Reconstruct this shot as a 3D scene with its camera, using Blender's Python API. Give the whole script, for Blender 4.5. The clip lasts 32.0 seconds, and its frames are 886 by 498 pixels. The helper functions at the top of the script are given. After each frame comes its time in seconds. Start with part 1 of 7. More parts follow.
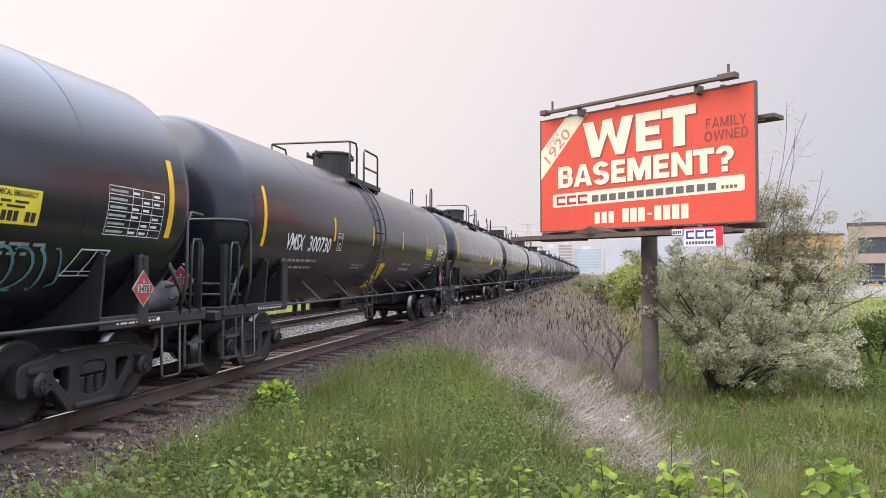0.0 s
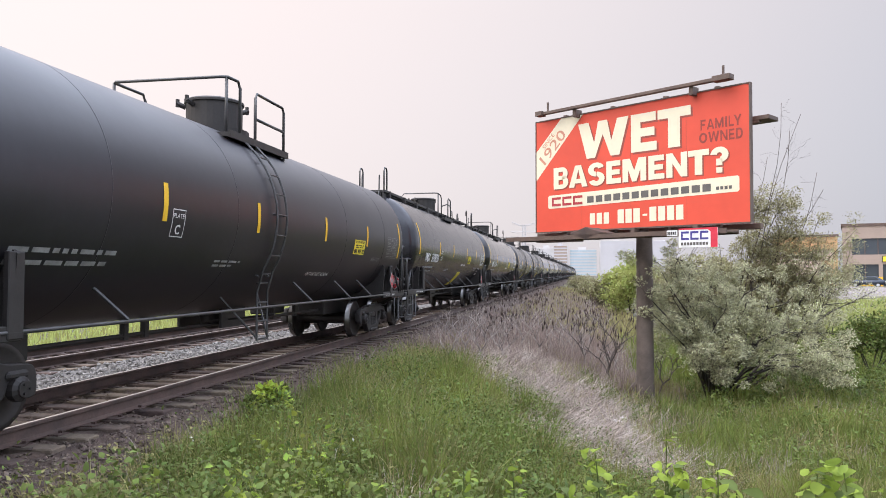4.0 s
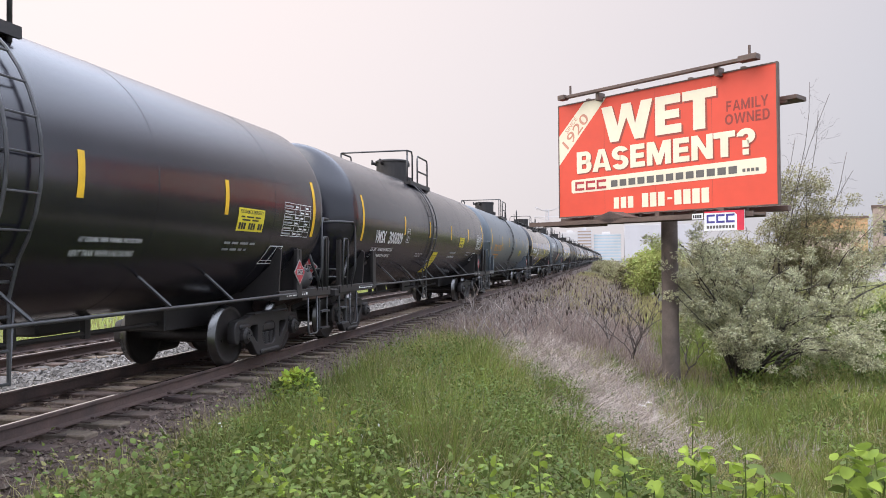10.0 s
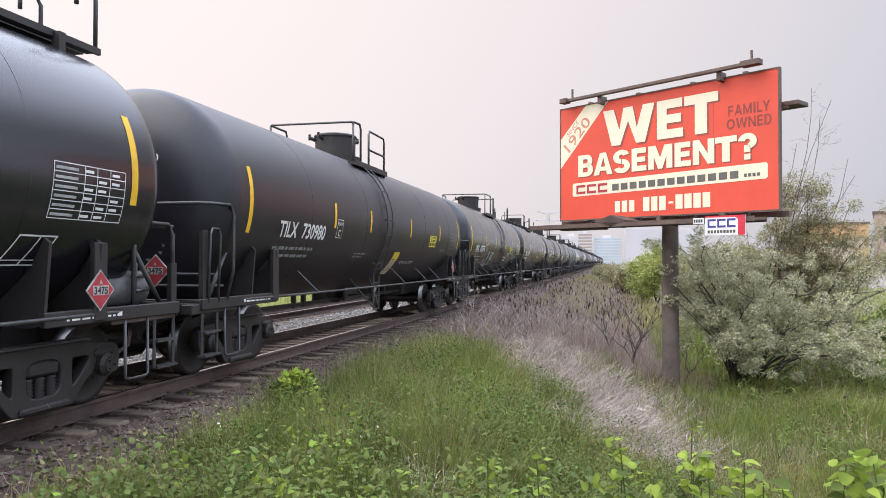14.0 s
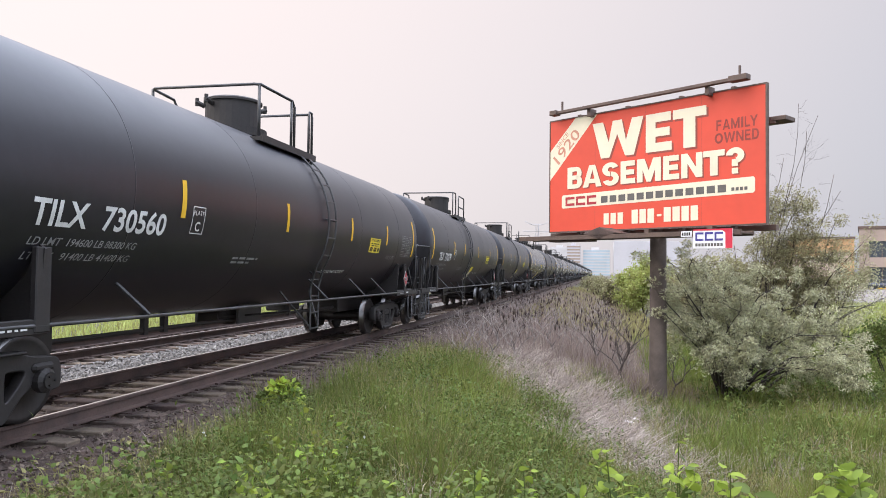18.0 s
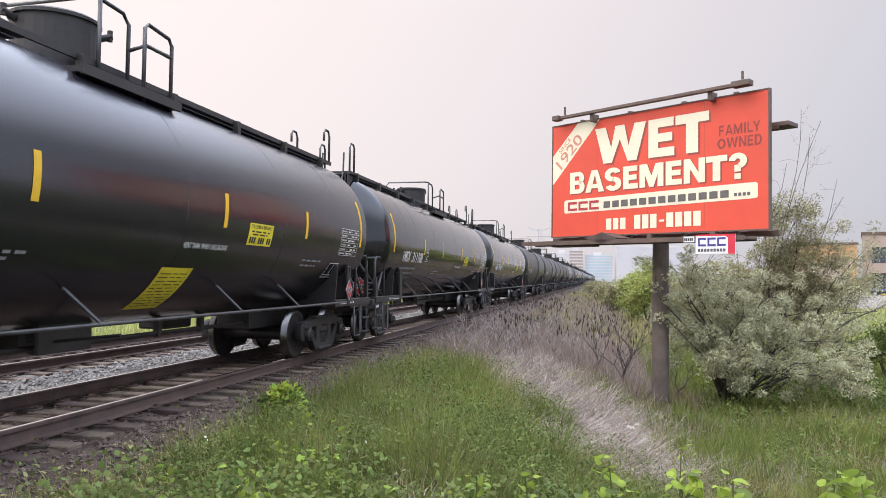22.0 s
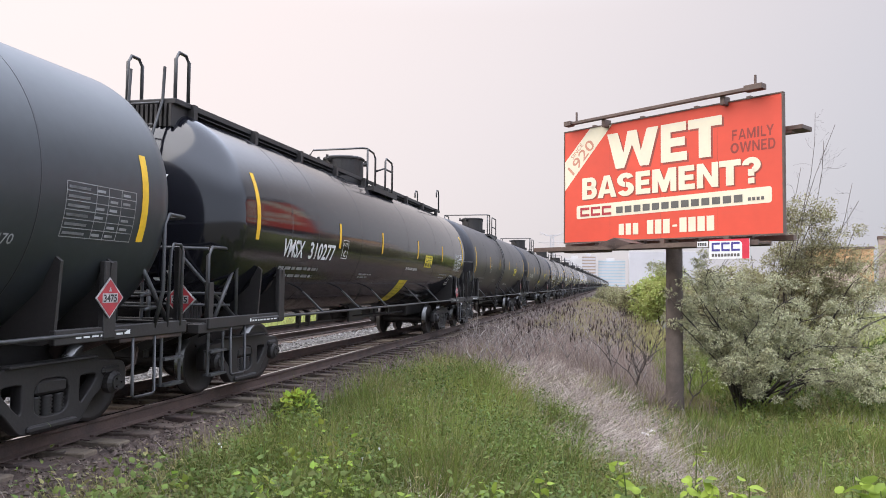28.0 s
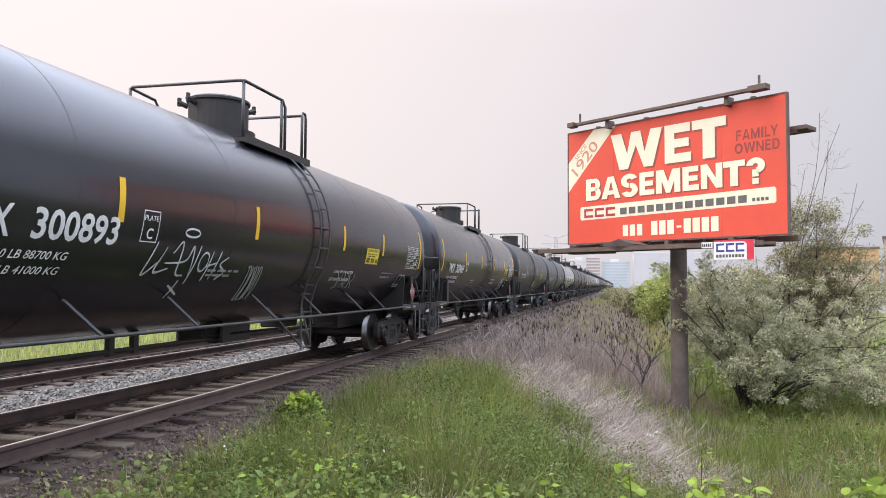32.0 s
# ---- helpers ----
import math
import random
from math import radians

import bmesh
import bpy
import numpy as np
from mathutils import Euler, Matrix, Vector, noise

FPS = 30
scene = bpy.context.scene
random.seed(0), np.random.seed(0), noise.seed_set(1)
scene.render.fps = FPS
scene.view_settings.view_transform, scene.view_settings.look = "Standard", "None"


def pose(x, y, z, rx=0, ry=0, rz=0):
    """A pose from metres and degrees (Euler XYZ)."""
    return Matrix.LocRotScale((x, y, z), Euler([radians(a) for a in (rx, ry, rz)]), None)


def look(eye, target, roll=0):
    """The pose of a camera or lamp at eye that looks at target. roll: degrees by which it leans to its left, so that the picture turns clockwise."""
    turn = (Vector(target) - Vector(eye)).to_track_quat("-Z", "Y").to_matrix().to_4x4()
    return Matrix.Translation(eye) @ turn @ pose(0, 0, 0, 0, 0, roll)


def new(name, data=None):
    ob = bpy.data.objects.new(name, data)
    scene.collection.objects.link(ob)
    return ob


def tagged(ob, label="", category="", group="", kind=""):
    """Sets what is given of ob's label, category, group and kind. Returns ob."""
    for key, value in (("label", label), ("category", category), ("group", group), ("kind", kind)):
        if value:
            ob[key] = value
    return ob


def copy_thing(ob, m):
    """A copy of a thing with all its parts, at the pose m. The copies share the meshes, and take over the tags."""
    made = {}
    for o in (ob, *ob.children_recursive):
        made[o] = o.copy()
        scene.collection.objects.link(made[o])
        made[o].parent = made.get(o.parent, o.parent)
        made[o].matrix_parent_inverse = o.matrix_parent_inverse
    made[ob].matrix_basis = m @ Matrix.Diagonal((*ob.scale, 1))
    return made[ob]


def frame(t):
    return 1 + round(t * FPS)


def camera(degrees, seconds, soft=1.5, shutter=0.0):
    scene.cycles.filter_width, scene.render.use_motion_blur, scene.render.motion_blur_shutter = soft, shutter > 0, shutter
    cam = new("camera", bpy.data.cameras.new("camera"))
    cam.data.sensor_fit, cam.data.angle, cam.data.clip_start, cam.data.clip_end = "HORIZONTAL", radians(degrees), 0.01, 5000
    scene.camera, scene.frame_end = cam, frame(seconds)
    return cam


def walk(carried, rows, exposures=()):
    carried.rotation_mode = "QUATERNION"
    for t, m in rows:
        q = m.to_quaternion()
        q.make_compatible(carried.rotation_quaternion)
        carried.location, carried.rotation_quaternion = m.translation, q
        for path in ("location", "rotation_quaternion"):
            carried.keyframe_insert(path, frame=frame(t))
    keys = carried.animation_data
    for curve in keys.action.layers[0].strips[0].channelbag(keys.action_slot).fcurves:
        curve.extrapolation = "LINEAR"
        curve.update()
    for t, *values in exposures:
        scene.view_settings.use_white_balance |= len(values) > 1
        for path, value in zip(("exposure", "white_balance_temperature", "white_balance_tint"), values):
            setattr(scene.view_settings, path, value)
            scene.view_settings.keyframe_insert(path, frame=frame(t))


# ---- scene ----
EYE = (0.0, 0.0, 1.62)          # the camera is held at one spot beside the line; z = 0 is the railhead


def aim(yaw, pitch, roll):
    return Matrix.Translation(EYE) @ pose(0, 0, 0, 90 + pitch, 0, yaw) @ pose(0, 0, 0, 0, 0, roll)


PATH = [
    (0, aim(11.262, 1.851, 0.080)), (0.5, aim(10.988, 1.703, 0.276)), (1, aim(10.781, 1.740, 0.208)), (1.5, aim(10.669, 1.809, 0.288)),
    (2, aim(10.649, 1.925, 0.378)), (2.5, aim(10.683, 2.061, 0.319)), (3, aim(10.704, 2.087, 0.230)), (3.5, aim(10.787, 2.041, 0.172)),
    (5.5, aim(11.251, 1.548, 0.004)), (6, aim(11.325, 1.542, 0.001)), (6.5, aim(11.470, 1.559, -0.101)), (7, aim(11.677, 1.548, -0.190)),
    (7.5, aim(11.908, 1.469, -0.296)), (8, aim(12.125, 1.300, -0.349)), (8.5, aim(12.264, 1.112, -0.320)), (9, aim(12.433, 0.964, -0.371)),
    (9.5, aim(12.568, 0.895, -0.431)), (10, aim(12.707, 0.843, -0.458)), (10.5, aim(12.885, 0.819, -0.624)), (11, aim(13.061, 0.766, -0.755)),
    (11.5, aim(13.107, 0.668, -0.595)), (12, aim(13.105, 0.667, -0.569)), (12.5, aim(12.975, 0.707, -0.342)), (13, aim(12.883, 0.777, -0.147)),
    (13.5, aim(12.811, 0.884, 0.009)), (14, aim(12.754, 1.006, 0.082)), (14.5, aim(12.656, 1.183, 0.150)), (16.5, aim(11.626, 1.741, 0.511)),
    (17, aim(11.547, 1.722, 0.585)), (17.5, aim(11.662, 1.762, 0.600)), (18, aim(11.904, 1.808, 0.671)), (18.5, aim(12.159, 1.855, 0.782)),
    (19, aim(12.340, 1.950, 0.775)), (19.5, aim(12.428, 2.022, 0.796)), (20, aim(12.417, 2.052, 0.949)), (20.5, aim(12.341, 2.127, 0.956)),
    (21, aim(12.218, 2.167, 0.920)), (21.5, aim(12.099, 2.177, 0.829)), (22, aim(12.090, 2.175, 0.824)), (22.5, aim(12.246, 2.210, 0.821)),
    (23, aim(12.502, 2.392, 0.845)), (23.5, aim(12.657, 2.632, 0.872)), (24, aim(12.685, 2.893, 0.811)), (24.5, aim(12.656, 3.047, 0.736)),
    (25, aim(12.589, 3.021, 0.812)), (25.5, aim(12.590, 2.951, 0.821)), (27.5, aim(12.957, 2.830, 0.663)), (28, aim(13.047, 2.657, 0.566)),
    (28.5, aim(13.150, 2.440, 0.490)), (29, aim(13.248, 2.305, 0.448)), (29.5, aim(13.344, 2.266, 0.355)), (30, aim(13.377, 2.394, 0.336)),
    (30.5, aim(13.416, 2.559, 0.420)), (31, aim(13.416, 2.781, 0.452)), (31.5, aim(13.409, 2.892, 0.458)), (32, aim(13.354, 2.800, 0.353)),
]
cam = camera(62.06, 32.0, soft=0.9)
walk(cam, PATH, exposures=((0, 0.95, 6560, 11.6), (32, 0.93, 6560, 11.6)))

# ---- light: a hazy bright sky, sun veiled ----
SUN_AZ, SUN_EL = radians(-122), radians(52)      # azimuth from +y towards +x
world = bpy.data.worlds.new("hazy_sky")
scene.world = world
world.use_nodes = True
wn, wl = world.node_tree.nodes, world.node_tree.links
wn.clear()
w_out = wn.new("ShaderNodeOutputWorld")
w_bg = wn.new("ShaderNodeBackground")
w_sky = wn.new("ShaderNodeTexSky")
w_sky.sky_type, w_sky.sun_disc = "NISHITA", False
w_sky.sun_elevation, w_sky.sun_rotation = SUN_EL, SUN_AZ
w_sky.air_density, w_sky.dust_density, w_sky.ozone_density = 1.0, 6.0, 1.0
w_mul = wn.new("ShaderNodeVectorMath")
w_mul.operation = "SCALE"
w_mul.inputs["Scale"].default_value = 0.07
w_tc = wn.new("ShaderNodeTexCoord")
w_dot = wn.new("ShaderNodeVectorMath")
w_dot.operation = "DOT_PRODUCT"
w_dot.inputs[1].default_value = (-0.64, 0.50, 0.58)      # where the veiled sun brightens the haze
w_ramp = wn.new("ShaderNodeValToRGB")
w_ramp.color_ramp.elements[0].position, w_ramp.color_ramp.elements[0].color = 0.25, (0.315, 0.325, 0.363, 1)
w_ramp.color_ramp.elements[1].position, w_ramp.color_ramp.elements[1].color = 0.98, (0.612, 0.545, 0.528, 1)
w_low = w_ramp.color_ramp.elements.new(0.10)
w_low.color = (0.58, 0.65, 0.78, 1)          # the side away from the sun: even blue-white haze
w_mix = wn.new("ShaderNodeMix")
w_mix.data_type = "RGBA"
w_mix.inputs["Factor"].default_value = 0.88
wl.new(w_tc.outputs["Generated"], w_dot.inputs[0])
wl.new(w_dot.outputs["Value"], w_ramp.inputs["Fac"])
wl.new(w_sky.outputs["Color"], w_mul.inputs[0])
wl.new(w_mul.outputs["Vector"], w_mix.inputs["A"])
wl.new(w_ramp.outputs["Color"], w_mix.inputs["B"])
w_sep = wn.new("ShaderNodeSeparateXYZ")
w_up = wn.new("ShaderNodeMapRange")
w_up.interpolation_type = "SMOOTHSTEP"
w_up.inputs["From Min"].default_value, w_up.inputs["From Max"].default_value = 0.34, 0.70
w_zen = wn.new("ShaderNodeMix")
w_zen.data_type = "RGBA"
w_zen.inputs["B"].default_value = (1.45, 1.63, 2.02, 1)      # thinner haze overhead
wl.new(w_tc.outputs["Generated"], w_sep.inputs[0])
wl.new(w_sep.outputs["Z"], w_up.inputs["Value"])
wl.new(w_up.outputs["Result"], w_zen.inputs["Factor"])
wl.new(w_mix.outputs["Result"], w_zen.inputs["A"])
wl.new(w_zen.outputs["Result"], w_bg.inputs["Color"])
wl.new(w_bg.outputs["Background"], w_out.inputs["Surface"])
w_bg.inputs["Strength"].default_value = 1.0

sun = new("sun", bpy.data.lights.new("sun", "SUN"))
sun.data.energy, sun.data.angle, sun.data.color = 1.8, radians(75), (1.0, 0.91, 0.79)
sun.matrix_basis = look((0, 0, 60), (-60 * math.sin(SUN_AZ) / math.tan(SUN_EL), -60 * math.cos(SUN_AZ) / math.tan(SUN_EL), 0))

# ---- materials ----


def mat(name, col, rough=0.7, metal=0.0, var=0.2, scale=6.0, fine=60.0, bump=0.15, dist=0.01, tint=None, per="", spec=0.5, trans=0.0):
    """A surface with two scales of variation. tint: a second colour for the blotches. per: 'island' or 'object' for piece-to-piece change."""
    m = bpy.data.materials.new(name)
    m.use_nodes = True
    n, l = m.node_tree.nodes, m.node_tree.links
    b = n["Principled BSDF"]
    b.inputs["Roughness"].default_value, b.inputs["Metallic"].default_value = rough, metal
    b.inputs["Specular IOR Level"].default_value = spec
    tc = n.new("ShaderNodeTexCoord")
    big, small = n.new("ShaderNodeTexNoise"), n.new("ShaderNodeTexNoise")
    for tex, s, d in ((big, scale, 4), (small, fine, 3)):
        tex.inputs["Scale"].default_value, tex.inputs["Detail"].default_value = s, d
        l.new(tc.outputs["Object"], tex.inputs["Vector"])
    t = tint or tuple(max(0.0, c * (1 - 2.2 * var)) for c in col)
    ramp = n.new("ShaderNodeValToRGB")
    ramp.color_ramp.elements[0].position, ramp.color_ramp.elements[1].position = 0.32, 0.68
    ramp.color_ramp.elements[0].color, ramp.color_ramp.elements[1].color = (*t, 1), (*col, 1)
    l.new(big.outputs["Fac"], ramp.inputs["Fac"])
    hsv = n.new("ShaderNodeHueSaturation")
    l.new(ramp.outputs["Color"], hsv.inputs["Color"])
    val = n.new("ShaderNodeMath")
    val.operation = "MULTIPLY_ADD"
    val.inputs[1].default_value, val.inputs[2].default_value = 2 * var, 1 - var
    l.new(small.outputs["Fac"], val.inputs[0])
    last = val.outputs[0]
    if per:
        src = n.new("ShaderNodeNewGeometry").outputs["Random Per Island"] if per == "island" else n.new("ShaderNodeObjectInfo").outputs["Random"]
        pv = n.new("ShaderNodeMath")
        pv.operation = "MULTIPLY_ADD"
        pv.inputs[1].default_value, pv.inputs[2].default_value = 0.7, 0.65
        l.new(src, pv.inputs[0])
        mm = n.new("ShaderNodeMath")
        mm.operation = "MULTIPLY"
        l.new(last, mm.inputs[0])
        l.new(pv.outputs[0], mm.inputs[1])
        last = mm.outputs[0]
        hv = n.new("ShaderNodeMath")
        hv.operation = "MULTIPLY_ADD"
        hv.inputs[1].default_value, hv.inputs[2].default_value = 0.05, 0.475
        l.new(src, hv.inputs[0])
        l.new(hv.outputs[0], hsv.inputs["Hue"])
    l.new(last, hsv.inputs["Value"])
    l.new(hsv.outputs["Color"], b.inputs["Base Color"])
    if bump:
        bp = n.new("ShaderNodeBump")
        bp.inputs["Strength"].default_value, bp.inputs["Distance"].default_value = bump, dist
        l.new(small.outputs["Fac"], bp.inputs["Height"])
        l.new(bp.outputs["Normal"], b.inputs["Normal"])
    rr = n.new("ShaderNodeMath")
    rr.operation = "MULTIPLY_ADD"
    rr.inputs[1].default_value, rr.inputs[2].default_value = 0.25 * rough, 0.87 * rough
    l.new(big.outputs["Fac"], rr.inputs[0])
    l.new(rr.outputs[0], b.inputs["Roughness"])
    if trans:
        tr = n.new("ShaderNodeBsdfTranslucent")
        l.new(hsv.outputs["Color"], tr.inputs["Color"])
        mx = n.new("ShaderNodeMixShader")
        mx.inputs["Fac"].default_value = trans
        l.new(b.outputs["BSDF"], mx.inputs[1])
        l.new(tr.outputs["BSDF"], mx.inputs[2])
        l.new(mx.outputs["Shader"], n["Material Output"].inputs["Surface"])
    return m


M_BALLAST = mat("ballast", (0.18, 0.168, 0.16), 0.95, var=0.35, scale=3, fine=45, bump=0.9, dist=0.03, tint=(0.085, 0.075, 0.07))
M_DIRT = mat("dirty_ballast", (0.102, 0.068, 0.051), 0.95, var=0.4, scale=2.2, fine=40, bump=0.9, dist=0.03, tint=(0.050, 0.032, 0.026))
M_DIRTSTONE = mat("dirty_stone", (0.16, 0.116, 0.094), 0.9, var=0.3, scale=8, fine=40, bump=0.3, per="island")
M_STONE = mat("ballast_stone", (0.29, 0.275, 0.265), 0.9, var=0.3, scale=8, fine=40, bump=0.3, per="island")
M_SOIL = mat("soil", (0.105, 0.088, 0.060), 0.98, var=0.4, scale=0.8, fine=18, bump=0.7, dist=0.04, tint=(0.062, 0.062, 0.036))
M_RUST = mat("rusty_steel", (0.115, 0.075, 0.062), 0.75, metal=0.25, var=0.3, scale=2.5, fine=40, bump=0.2, tint=(0.06, 0.042, 0.038))
M_RAILTOP = mat("polished_rail", (0.62, 0.60, 0.58), 0.16, metal=1.0, var=0.08, scale=3, fine=20, bump=0.0)
M_TIE = mat("weathered_tie", (0.145, 0.104, 0.080), 0.92, var=0.4, scale=4, fine=30, bump=0.6, dist=0.01, tint=(0.050, 0.036, 0.030), per="object")
M_BLACK = mat("black_tank_paint", (0.0140, 0.0130, 0.0185), 0.22, spec=0.60, var=0.2, scale=1.2, fine=9, bump=0.010, dist=0.02, tint=(0.0100, 0.0092, 0.0135))
M_GLOSS = mat("glossy_black_tank_paint", (0.0088, 0.0088, 0.0125), 0.10, spec=0.65, var=0.2, scale=1.2, fine=5, bump=0.012, dist=0.03, tint=(0.0066, 0.0066, 0.0095))
M_MATTE = mat("matte_black_tank_paint", (0.0190, 0.0176, 0.0225), 0.38, spec=0.42, var=0.2, scale=1.0, fine=8, bump=0.02, dist=0.02, tint=(0.0142, 0.0132, 0.017))
M_SLATE = mat("slate_tank_paint", (0.034, 0.038, 0.042), 0.40, spec=0.45, var=0.15, scale=1.0, fine=8, bump=0.02, dist=0.02, tint=(0.028, 0.031, 0.035))
M_GREY = mat("grey_tank_paint", (0.098, 0.116, 0.134), 0.36, var=0.12, scale=1.1, fine=8, bump=0.02, dist=0.02, tint=(0.080, 0.095, 0.108))
M_UNDER = mat("grimy_black_steel", (0.0285, 0.0242, 0.0230), 0.6, metal=0.1, var=0.3, scale=3, fine=30, bump=0.15, tint=(0.0175, 0.0150, 0.0143))
M_PIPE = mat("worn_handrail_steel", (0.062, 0.061, 0.063), 0.42, var=0.25, scale=4, fine=30, bump=0.05)
M_RESERV = mat("grimy_reservoir_paint", (0.17, 0.165, 0.165), 0.5, var=0.3, scale=3, fine=20, bump=0.05, tint=(0.08, 0.072, 0.07))
M_WHEEL = mat("wheel_steel", (0.036, 0.030, 0.027), 0.6, metal=0.3, var=0.3, scale=3, fine=20, bump=0.1, tint=(0.022, 0.018, 0.017))
M_TREAD = mat("worn_wheel_tread", (0.17, 0.165, 0.16), 0.28, metal=1.0, var=0.15, scale=3, fine=20, bump=0.0)
M_BLUECAP = mat("dusty_blue_paint", (0.075, 0.115, 0.20), 0.6, var=0.3, scale=6, fine=30, bump=0.1, tint=(0.05, 0.06, 0.08))
M_YEL = mat("yellow_reflector", (0.80, 0.47, 0.02), 0.5, var=0.1, scale=6, fine=40, bump=0.0)
M_LEMON = mat("yellow_decal", (0.80, 0.66, 0.04), 0.5, var=0.1, scale=4, fine=30, bump=0.0)
M_WHITE = mat("white_stencil", (0.72, 0.72, 0.70), 0.6, var=0.12, scale=7, fine=50, bump=0.0)
M_GREYINK = mat("worn_stencil", (0.30, 0.30, 0.30), 0.6, var=0.2, scale=7, fine=50, bump=0.0)
M_ORANGE = mat("orange_stencil", (0.75, 0.33, 0.04), 0.6, var=0.15, scale=7, fine=50, bump=0.0)
M_INK = mat("black_ink", (0.02, 0.02, 0.02), 0.6, var=0.1, bump=0.0)
M_RED = mat("placard_red", (0.42, 0.035, 0.045), 0.55, var=0.12, bump=0.0)
M_BBRED = mat("billboard_red", (0.66, 0.072, 0.036), 0.6, var=0.06, scale=0.8, fine=4, bump=0.02)
M_BBCREAM = mat("billboard_cream", (0.74, 0.67, 0.50), 0.55, var=0.04, scale=2, fine=12, bump=0.0)
M_BBDARK = mat("billboard_dark_ink", (0.27, 0.045, 0.032), 0.6, var=0.1, bump=0.0)
M_BBFADE = mat("billboard_faded_ink", (0.60, 0.26, 0.17), 0.6, var=0.1, bump=0.0)
M_BBSHADE = mat("billboard_drop_shade", (0.30, 0.06, 0.04), 0.6, var=0.08, bump=0.0)
M_BBGREY = mat("billboard_grey_ink", (0.12, 0.11, 0.10), 0.6, var=0.1, bump=0.0)
M_BLUEINK = mat("blue_ink", (0.06, 0.05, 0.25), 0.6, var=0.1, bump=0.0)
M_SIGNWHITE = mat("sign_white", (0.78, 0.78, 0.78), 0.5, var=0.05, bump=0.0)
M_DULLWHITE = mat("grimy_placard_white", (0.50, 0.47, 0.46), 0.6, var=0.25, scale=8, fine=50, bump=0.0)
M_SIGNRED = mat("sign_red", (0.62, 0.03, 0.06), 0.5, var=0.08, bump=0.0)
M_BROWN = mat("brown_painted_steel", (0.085, 0.055, 0.045), 0.65, var=0.25, scale=3, fine=30, bump=0.12, tint=(0.12, 0.08, 0.06))
M_POLE = mat("weathered_wooden_pole", (0.125, 0.096, 0.080), 0.92, var=0.3, scale=3, fine=35, bump=0.5, tint=(0.068, 0.052, 0.044))
M_GRASS = mat("green_grass", (0.205, 0.238, 0.052), 0.65, var=0.36, scale=0.9, fine=6, bump=0.0, tint=(0.088, 0.112, 0.028), per="island", spec=0.3, trans=0.40)
M_OLDGRASS = mat("olive_grass", (0.33, 0.290, 0.130), 0.75, var=0.28, scale=1.0, fine=6, bump=0.0, tint=(0.19, 0.172, 0.072), per="island", spec=0.3, trans=0.35)
M_FIELD = mat("yellow_green_grass", (0.36, 0.37, 0.12), 0.75, var=0.25, scale=0.6, fine=5, bump=0.0, tint=(0.29, 0.33, 0.10), per="island", trans=0.45)
M_STRAW = mat("dry_straw", (0.47, 0.400, 0.350), 0.9, var=0.36, scale=2.2, fine=11, bump=0.0, tint=(0.24, 0.190, 0.162), per="island", trans=0.15)
M_DRY = mat("dry_stalks", (0.325, 0.252, 0.220), 0.9, var=0.3, scale=2, fine=12, bump=0.0, tint=(0.20, 0.146, 0.128), per="island", trans=0.15)
M_HEAD = mat("dark_seed_heads", (0.085, 0.055, 0.044), 0.95, var=0.3, scale=6, fine=40, bump=0.0, per="island")
M_LEAF = mat("broad_green_leaf", (0.155, 0.192, 0.047), 0.65, var=0.32, scale=1.4, fine=12, bump=0.1, tint=(0.070, 0.098, 0.027), per="island", spec=0.2, trans=0.35)
M_BUSHLEAF = mat("bush_leaf", (0.44, 0.50, 0.085), 0.6, var=0.25, scale=3, fine=12, bump=0.1, tint=(0.27, 0.35, 0.065), per="island", spec=0.2, trans=0.45)
M_PALELEAF = mat("pale_tree_leaf", (0.40, 0.385, 0.20), 0.7, var=0.2, scale=1.5, fine=9, bump=0.0, tint=(0.29, 0.295, 0.15), per="island", trans=0.4)
M_YLEAF = mat("young_lime_leaf", (0.29, 0.365, 0.055), 0.65, var=0.28, scale=3, fine=12, bump=0.1, tint=(0.165, 0.225, 0.040), per="island", spec=0.2, trans=0.42)
M_OLIVE = mat("silvery_leaf", (0.50, 0.485, 0.315), 0.6, var=0.2, scale=2.2, fine=9, bump=0.0, tint=(0.32, 0.315, 0.19), per="island", spec=0.3, trans=0.35)
M_DARKLEAF = mat("tree_leaf", (0.32, 0.295, 0.165), 0.65, var=0.25, scale=1.6, fine=6, bump=0.0, tint=(0.20, 0.185, 0.10), per="island", spec=0.3, trans=0.3)
M_NETTLE = mat("dark_nettle_leaf", (0.125, 0.162, 0.040), 0.65, var=0.3, scale=1.5, fine=9, bump=0.0, tint=(0.066, 0.092, 0.024), per="island", spec=0.2, trans=0.3)
M_BARK = mat("dark_bark", (0.085, 0.068, 0.058), 0.95, var=0.35, scale=5, fine=40, bump=0.4)
M_TWIG = mat("bare_twig", (0.36, 0.305, 0.28), 0.95, var=0.3, scale=3, fine=20, bump=0.0, per="island")
M_DARKTWIG = mat("dark_bare_twig", (0.13, 0.105, 0.095), 0.95, var=0.3, scale=3, fine=20, bump=0.0)
M_ASPHALT = mat("pale_asphalt", (0.22, 0.19, 0.185), 0.95, var=0.12, scale=0.2, fine=3, bump=0.1)
M_BLDG = mat("tan_facade", (0.36, 0.28, 0.23), 0.85, var=0.08, scale=0.2, fine=3, bump=0.05)
M_BRICK = mat("orange_facade", (0.60, 0.36, 0.18), 0.85, var=0.1, scale=0.2, fine=3, bump=0.05)
M_PINKISH = mat("pale_pink_facade", (0.66, 0.50, 0.42), 0.85, var=0.08, scale=0.2, fine=3, bump=0.05)
